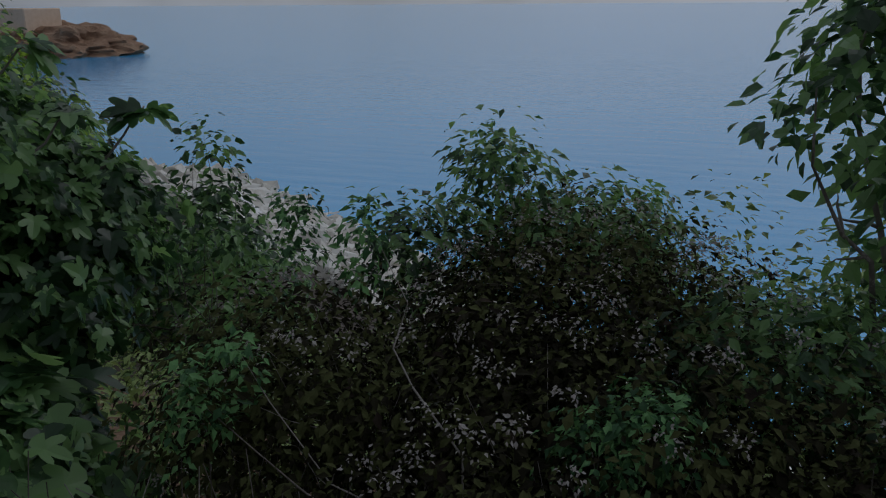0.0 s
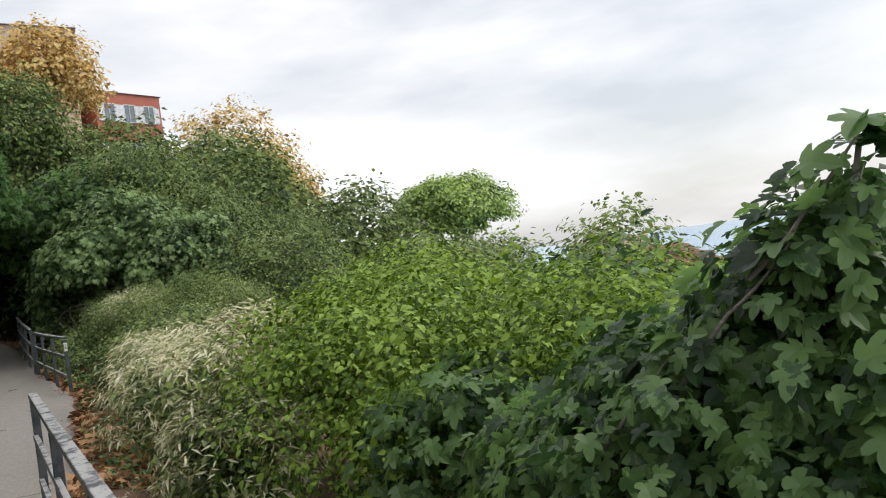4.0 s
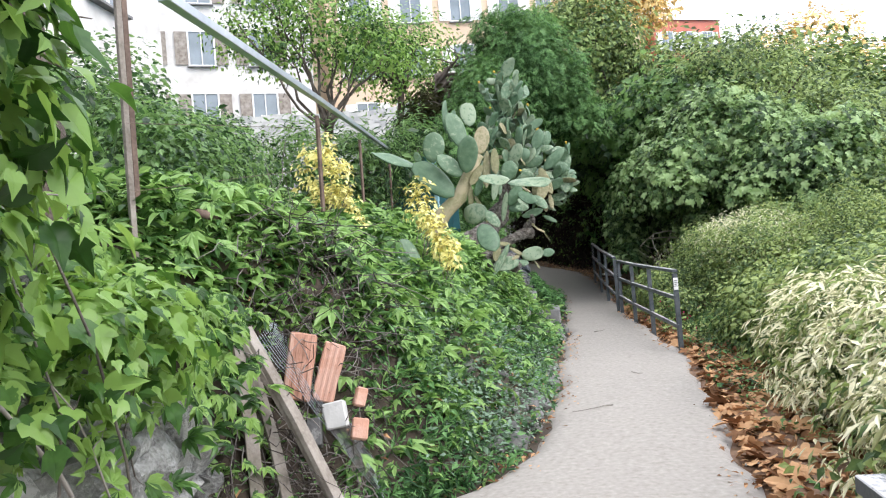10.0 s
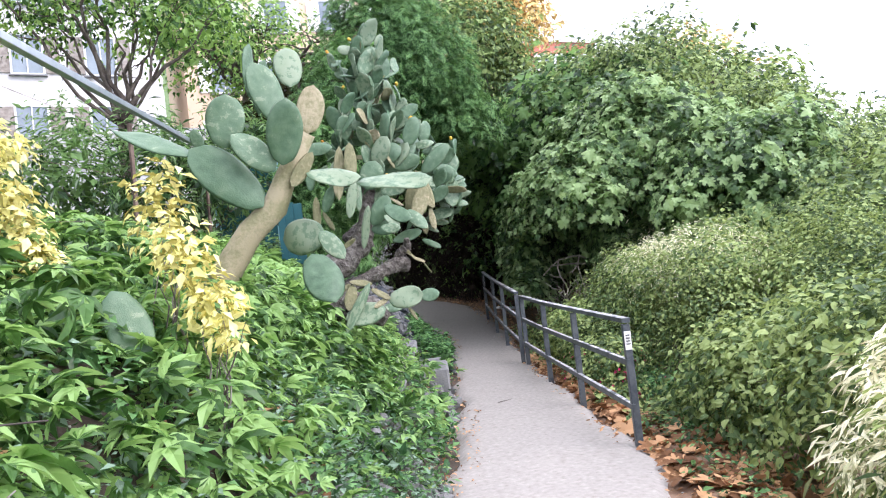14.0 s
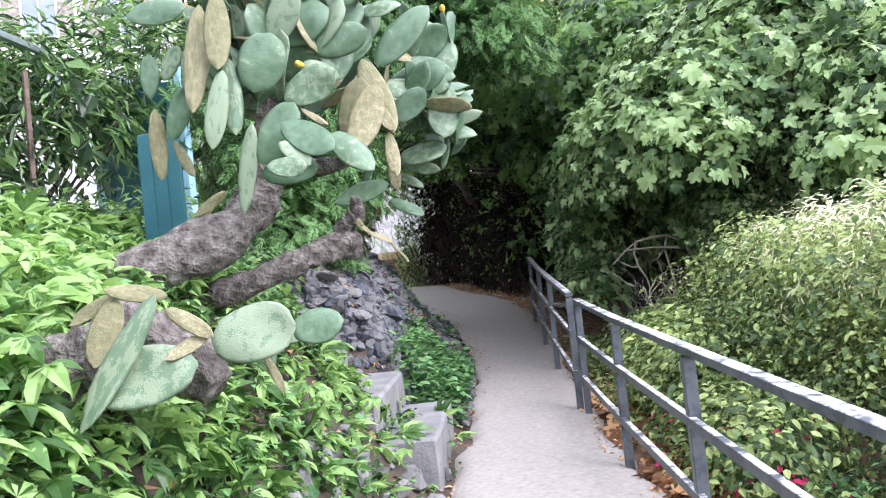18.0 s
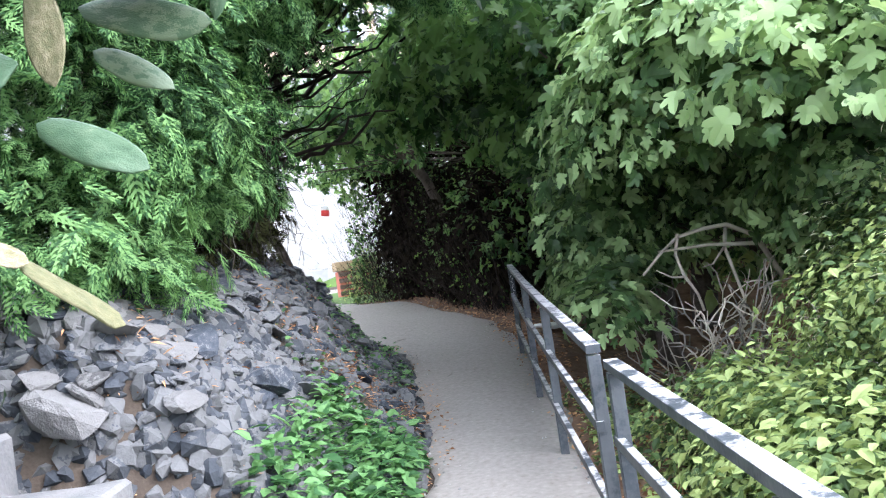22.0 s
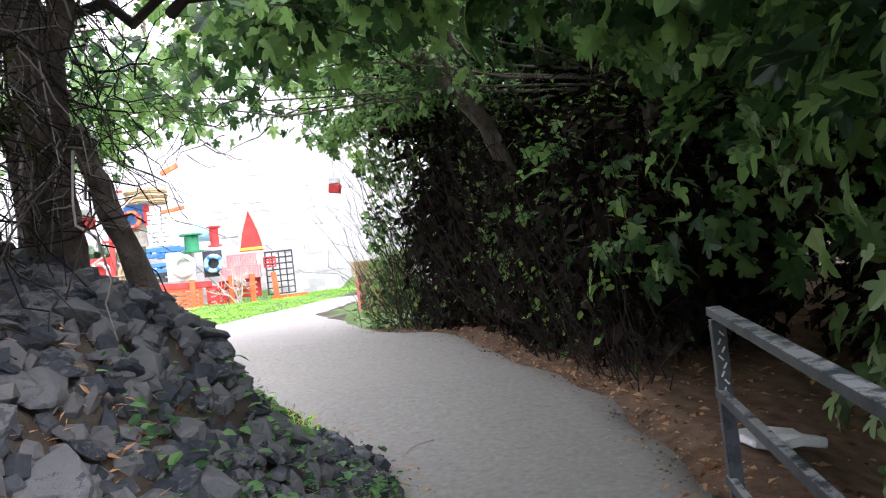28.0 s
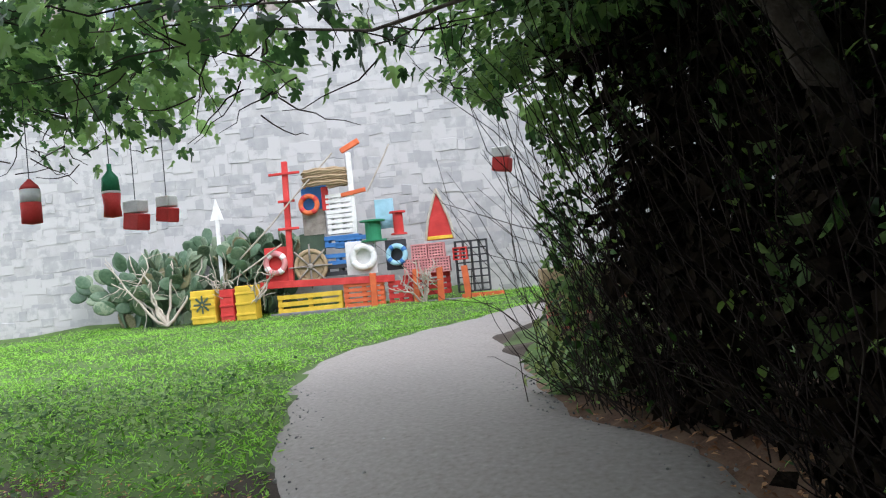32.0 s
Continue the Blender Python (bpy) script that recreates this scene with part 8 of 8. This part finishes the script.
# prickly pears at the wall's foot
for u, v, n, el in ((-1.5, 0.5, 4, (0.9, 0.6, 0.95)), (-0.7, 0.9, 4, (0.9, 0.5, 1.1)), (0.35, 1.0, 5, (0.8, 0.4, 1.1)), (1.0, 1.1, 4, (0.6, 0.4, 0.8)), (-2.3, 0.7, 4, (0.8, 0.5, 0.9)), (-1.1, 0.2, 3, (0.7, 0.4, 0.6))):
    x, y = ship(u, v)
    z = float(land(x, y))
    ob = thing("prickly_pear", x, y, z, "wide grey-green prickly pear at the foot of the wall", "cactus", "prickly pears at the wall")
    for k in range(8):
        dx, dy = rng.uniform(-0.8, 0.8) * el[0], rng.uniform(-0.5, 0.5) * el[1]
        p, d = Vector((x + dx, y + dy, float(land(x + dx, y + dy)) - 0.04)), Vector((dx * 0.4, dy * 0.3, 1))
        row = [(p, d)]
        for g in range(n):
            nxt = []
            for q, e in row:
                for r_ in range(1 if g in (0, 2) else 2):
                    e2 = (e + Vector(rng.normal(0, 0.35, 3))).normalized()
                    tip, _ = put_pad(ob, q, e2, (rng.normal(0, 0.6), -1, 0.2), rng.uniform(0.42, 0.6), rng.random() < 0.06)
                    nxt.append((tip, e2))
            row = nxt

# ---------------- hanging bottles and boxes under the fig boughs ----------------
EYE0 = Vector((-0.24, 27.4, 2.1))


def hung(name, label, d, dist, parts_):
    p = EYE0 + Vector(d).normalized() * dist
    ob = thing(name, p.x, p.y, p.z, label, "garden ornament", "hanging ornaments")
    part("cord", tubes("cord", [(np.array([(0, 0, 0.1), (0, 0, 1.3)]), np.full(2, 0.004))], M["blackp"], 5), M["blackp"], ob)
    for nm, prof, c in parts_:
        lines_ = (np.array([(0, 0, z) for z, _ in prof]), np.array([r for _, r in prof]))
        part(nm, tubes(nm, [lines_], M[c], 12), M[c], ob)
    return ob


hung("bottle", "plastic bottle painted red and white on a string", (-0.776, 0.617, 0.131), 6.8, [("top", [(0.10, 0.015), (0.09, 0.02), (0.05, 0.06), (0.02, 0.075)], "red"), ("neck_band", [(0.02, 0.075), (-0.08, 0.075)], "whitep"), ("body", [(-0.08, 0.075), (-0.24, 0.075), (-0.25, 0.01)], "red")])
hung("bottle", "plastic bottle painted green and red on a string", (-0.721, 0.681, 0.128), 7.4, [("top", [(0.24, 0.02), (0.18, 0.022), (0.12, 0.07), (0.0, 0.08)], "greenp"), ("neck_band", [(0.0, 0.08), (-0.02, 0.08)], "whitep"), ("body", [(-0.02, 0.08), (-0.12, 0.07), (-0.22, 0.078), (-0.23, 0.01)], "red")])
for d, s in (((-0.706, 0.702, 0.091), 0.09), ((-0.68, 0.726, 0.097), 0.08), ((-0.322, 0.938, 0.125), 0.08)):
    p = EYE0 + Vector(d).normalized() * 7.2
    ob = thing("lantern", p.x, p.y, p.z, "small dark red box hanging on a string", "garden ornament", "hanging ornaments")
    part("box", box_bm(s * 2, s * 1.6, s * 1.6, 0, 0, 0, 0.01, rot=Matrix.Rotation(radians(9), 3, "Y")), M["red"], ob)
    part("cord", tubes("cord", [(np.array([(0, 0, 0.06), (0, 0, 1.3)]), np.full(2, 0.004))], M["blackp"], 5), M["blackp"], ob)
    part("top", box_bm(s * 1.9, s * 1.5, s * 1.2, 0, 0, s * 1.4, 0.01), M["whitep"], ob)

# ---------------- the wooden box at the bend ----------------
wb = thing("wooden_box", -2.55, 36.3, float(land(-2.55, 36.3)), "weathered wooden box with an ochre top and red sides", "box", rz=20)
part("side", box_bm(0.9, 0.5, 0.62, 0.1, 0, 0.31, 0.012), M["redplaster"], wb)
part("top", box_bm(1.0, 0.6, 0.22, 0.1, 0, 0.74, 0.015), M["wicker"], wb, "ochre painted top board")
for k in range(4):
    part("slat", box_bm(0.92, 0.02, 0.1, 0.1, -0.262, 0.1 + k * 0.15, 0.004), M["rust"], wb)

plant("shrub", "sprawling bush with yellowing leaves against the wooden box", "shrub", (-1.7, 33.6), [(-1.7, 33.5, 1.5, 0.4, 0.45, 0.55), (-1.4, 33.2, 1.3, 0.35, 0.35, 0.4), (-2.05, 33.4, 1.15, 0.22, 0.25, 0.2)], "ovate2", "ivy", 0.07, 150, 7, 0.1, 14, 0.01, "darkstem", inner=0.1, clear=False)

# ---------------- boards, bricks and wire on the bank ----------------
PIPE = [(-2.02, 10.95, 1.69), (-2.02, 11.5, 1.66), (-2.02, 12.0, 1.63), (-2.03, 12.5, 1.61)]


def plank(label, p, q, w, t, mat, name="plank"):
    P, Q = Vector(p), Vector(q)
    ob = thing(name, *p, label, "board", "loose boards on the bank")
    world_part("board", beam_mesh("board", [P, P.lerp(Q, 0.5) + Vector((0.01, 0, 0.01)), Q], w, t, mat), ob)
    return ob


plank("grey weathered board leaning on the wall's end", (-1.66, 10.6, -0.05), (-1.76, 10.74, 1.14), 0.07, 0.03, M["board"])
plank("grey board slanting down the bank", (-1.22, 10.62, 0.08), (-1.72, 10.76, 1.04), 0.075, 0.03, M["board"])
plank("short grey board on the bank", (-1.52, 10.66, 0.1), (-1.74, 10.86, 0.8), 0.06, 0.025, M["board"])
pipe = thing("pipe", -2.1, 11.9, 1.6, "rusty iron pipe lying along the top of the bank", "pipe")
world_part("shaft", tubes("shaft", [(np.array(PIPE), np.full(4, 0.026))], M["rust"], 10, 0.03), pipe)
plank("thin stick on the bank", (-1.28, 10.66, 0.1), (-1.76, 10.72, 1.05), 0.028, 0.028, M["board"])


def fallen_brick(label, tl, tr, bl, mat, t=0.05, ridges=0):
    """A brick leaning on the bank, from its upper corners and a lower one, with ridges along its face."""
    A, u, w = Vector(tl), Vector(tr) - Vector(tl), Vector(bl) - Vector(tl)
    c = A + u / 2 + w / 2
    l, h = u.length, w.length
    u.normalize()
    w = (w - u * w.dot(u)).normalized()
    n = u.cross(w)
    m = Matrix((u, n, w)).transposed()
    ob = thing("brick", c.x, c.y, c.z, label, "brick", "bricks in the bank")
    bm = box_bm(l, t, h, 0, 0, 0, 0.008)
    bmesh.ops.subdivide_edges(bm, edges=bm.edges[:], cuts=2, use_grid_fill=True)
    for v in bm.verts:
        v.co += noise.noise_vector(v.co * 9 + c) * 0.006
    bmesh.ops.rotate(bm, verts=bm.verts, matrix=m)
    part("body", bm, mat, ob)
    for k in range(ridges):
        rx = -l / 2 + l * (k + 0.5) / ridges
        part("ridge", ridge_bm(l / ridges * 0.55, t + 0.012, h * 0.97, rx, m), mat, ob)


def ridge_bm(a, b, c, x, m):
    bm = box_bm(a, b, c, x, 0, 0, 0.003)
    bmesh.ops.rotate(bm, verts=bm.verts, matrix=m)
    return bm


fallen_brick("pink hollow brick leaning in the bank", (-1.662, 11.05, 0.976), (-1.514, 11.08, 0.947), (-1.561, 11.0, 0.62), M["brick"], 0.05, 4)
fallen_brick("pink hollow brick leaning in the bank", (-1.475, 11.14, 0.913), (-1.356, 11.16, 0.875), (-1.44, 11.08, 0.584), M["brick"], 0.05, 4)
fallen_brick("pale chipped block in the bank", (-1.4, 11.0, 0.572), (-1.279, 11.02, 0.59), (-1.403, 10.97, 0.43), M["palestone"], 0.09)
fallen_brick("broken pink brick under the wire", (-1.264, 11.12, 0.643), (-1.208, 11.15, 0.62), (-1.25, 11.1, 0.54), M["brick"], 0.06)
fallen_brick("broken pink brick under the wire", (-1.288, 11.1, 0.47), (-1.2, 11.13, 0.45), (-1.28, 11.06, 0.36), M["brick"], 0.07)
fallen_brick("grey stone under the wire", (-1.5, 10.95, 0.5), (-1.42, 10.97, 0.5), (-1.48, 10.9, 0.36), M["bankstone"], 0.1)
# tangle of thin brown twigs round the bricks
dt = []
for k in range(620):
    a = np.array([rng.uniform(-1.85, -1.25), rng.uniform(10.4, 11.9), 0.0])
    a[2] = float(land(a[0], a[1])) + rng.uniform(0.0, 0.25)
    b = a + np.array([rng.normal(0.12, 0.15), rng.normal(0, 0.25), rng.normal(-0.12, 0.2)])
    b[2] = max(b[2], float(land(b[0], b[1])) + 0.02)
    dt.append((wander(a, b, 6, 0.14), np.linspace(0.004, 0.002, 6)))
dtw = thing("dry_twigs", -1.5, 11.0, float(land(-1.5, 11.0)), "tangle of dry brown twigs between boards and bricks", "twigs")
world_part("twig_tangle", tubes("twig_tangle", dt, M["vinestem"], 4), dtw)["kind"] = "stuff"
wire = thing("chicken_wire", -1.35, 11.4, float(land(-1.35, 11.4)), "sagging grey chicken wire over the bank", "wire mesh")
wl = []
for k in range(30):
    y = 11.0 + k * 0.03
    xs = np.linspace(0, 1, 14)
    for sgn in (1, -1):
        yy = y + 0.1 + sgn * 0.4 * xs + 0.015 * np.sin(20 * xs)
        xx = -1.12 - 0.55 * xs + 0.03 * np.sin(6 * yy)
        wl.append((np.column_stack([xx, yy, 0.04 + 0.95 * xs + 0.05 * np.sin(5 * yy + 3 * xs)]), np.full(14, 0.0016)))
world_part("mesh", tubes("mesh", wl, M["galv"], 3), wire)

# ---------------- garden fence ----------------
fence = thing("garden_fence", -2.15, 13.6, float(land(-2.15, 13.6)), "garden fence of rusty posts and wires with a slanting steel bar", "fence")
for x, y in ((-2.23, 10.62), (-2.27, 10.75), (-2.1, 13.6), (-2.5, 16.8), (-2.7, 19.6)):
    z = float(land(x, y))
    world_part("post", beam_mesh("post", [(x, y, z - 0.1), (x + 0.03, y - 0.02, z + (1.7 if y < 12 else 1.15))], 0.03, 0.03, M["board"] if y < 10.7 else M["rust"]), fence)
world_part("slanting_bar", beam_mesh("slanting_bar", [(-1.55, 9.8, 2.48), (-1.92, 13.16, 2.75), (-2.4, 17.0, 3.08), (-2.9, 21.0, 3.42)], 0.05, 0.045, M["galv"]), fence, "pale galvanised slanting bar")
for h in (0.35, 0.7, 1.05):
    pts = [(x, y, float(land(x, y)) + h) for x, y in ((-2.15, 10.5), (-2.05, 13.5), (-2.5, 16.8), (-2.7, 19.6))]
    world_part("wire", tubes("wire", [(np.array(pts), np.full(4, 0.0015))], M["rust"], 4), fence)
bal = thing("fence_post", -5.4, 27.4, 2.62, "white turned concrete post of the garden fence", "post")
prof = [(0, 0.14), (1.0, 0.13), (1.25, 0.14), (1.3, 0.09), (1.38, 0.09), (1.42, 0.15), (1.5, 0.17), (1.6, 0.13), (1.65, 0.03)]
part("shaft", tubes("shaft", [(np.array([(0, 0, z) for z, _ in prof]), np.array([r for _, r in prof]))], M["whitep"], 12), M["whitep"], bal)
door = thing("garden_door", -2.55, 21.0, float(land(-2.55, 21.0)), "teal painted garden door behind the cactus", "door", rz=-15)
part("leaf", box_bm(0.85, 0.05, 1.3, 0, 0, 0.65, 0.01), M["teal"], door)
for x in (-0.46, 0.46):
    part("jamb", box_bm(0.07, 0.08, 1.4, x, 0, 0.7, 0.008), M["lightblue"], door)
part("handle", box_bm(0.03, 0.06, 0.12, 0.34, -0.05, 0.7, 0.01), M["rust"], door)

panel = thing("painted_fence", -1.7, 19.4, float(land(-1.7, 19.4)), "teal painted fence panel behind the cactus", "panel", rz=-8)
for k in range(3):
    part("board", box_bm(0.098, 0.025, 0.95 - 0.04 * k, -0.1 + 0.1 * k, 0, 0.46, 0.005), M["teal"], panel)
part("batten", box_bm(0.34, 0.03, 0.05, 0, 0.03, 0.7, 0.005), M["rust"], panel)

# ---------------- small things on the ground ----------------
slab = thing("stone_slab", 1.38, 28.0, float(land(1.38, 28.0)) + 0.02, "pale broken slab lying in the leaf litter", "slab", rz=20)
bm = box_bm(0.46, 0.34, 0.05, 0, 0, 0.05, 0.012)
bmesh.ops.subdivide_edges(bm, edges=bm.edges[:], cuts=2, use_grid_fill=True)
for v in bm.verts:
    v.co += noise.noise_vector(v.co * 5) * 0.03
bmesh.ops.rotate(bm, verts=bm.verts, matrix=Matrix.Rotation(radians(8), 3, "Y"))
part("body", bm, M["whitep"], slab)
paper = thing("crumpled_paper", -1.5, 28.1, float(land(-1.5, 28.1)) + 0.02, "crumpled white and blue paper on the worn grass", "litter")
bm = bmesh.new()
bmesh.ops.create_icosphere(bm, subdivisions=3, radius=0.06)
for v in bm.verts:
    v.co = v.co * (1 + 0.7 * noise.noise(v.co * 28)) + noise.noise_vector(v.co * 60) * 0.016
    v.co.z = v.co.z * 0.5 + 0.03
part("sheet", bm, M["whitep"], paper)
pats = [(-1.0, 11.9), (0.3, 13.5), (0.6, 15.0), (0.2, 9.4), (-0.4, 9.9), (0.1, 26.0), (-0.6, 28.4), (0.4, 18.4)]
for x, y in pats:
    ob = thing("twig", x, y, float(ground_y(y)) + 0.02, "thin dry twig lying on the path", "twig", "twigs on the path")
    a = rng.uniform(0, 6.28)
    l = rng.uniform(0.15, 0.4)
    part("stem", tubes("stem", [(wander((0, 0, 0.006), (l * math.cos(a), l * math.sin(a), 0.006), 8, 0.12) * [1, 1, 0.2] + [0, 0, 0.006], np.linspace(0.005, 0.002, 8))], M["twig"], 5), M["twig"], ob)
small_stones("path_grit", lambda n: np.column_stack([np.interp(y_ := rng.uniform(27, 34, n), LY, LX) + rng.random(n) * (np.interp(y_, RY, RX) - np.interp(y_, LY, LX)), y_]), 2200, 0.006, 0.022, M["bankstone"], "grit and crumbs of earth on the path")
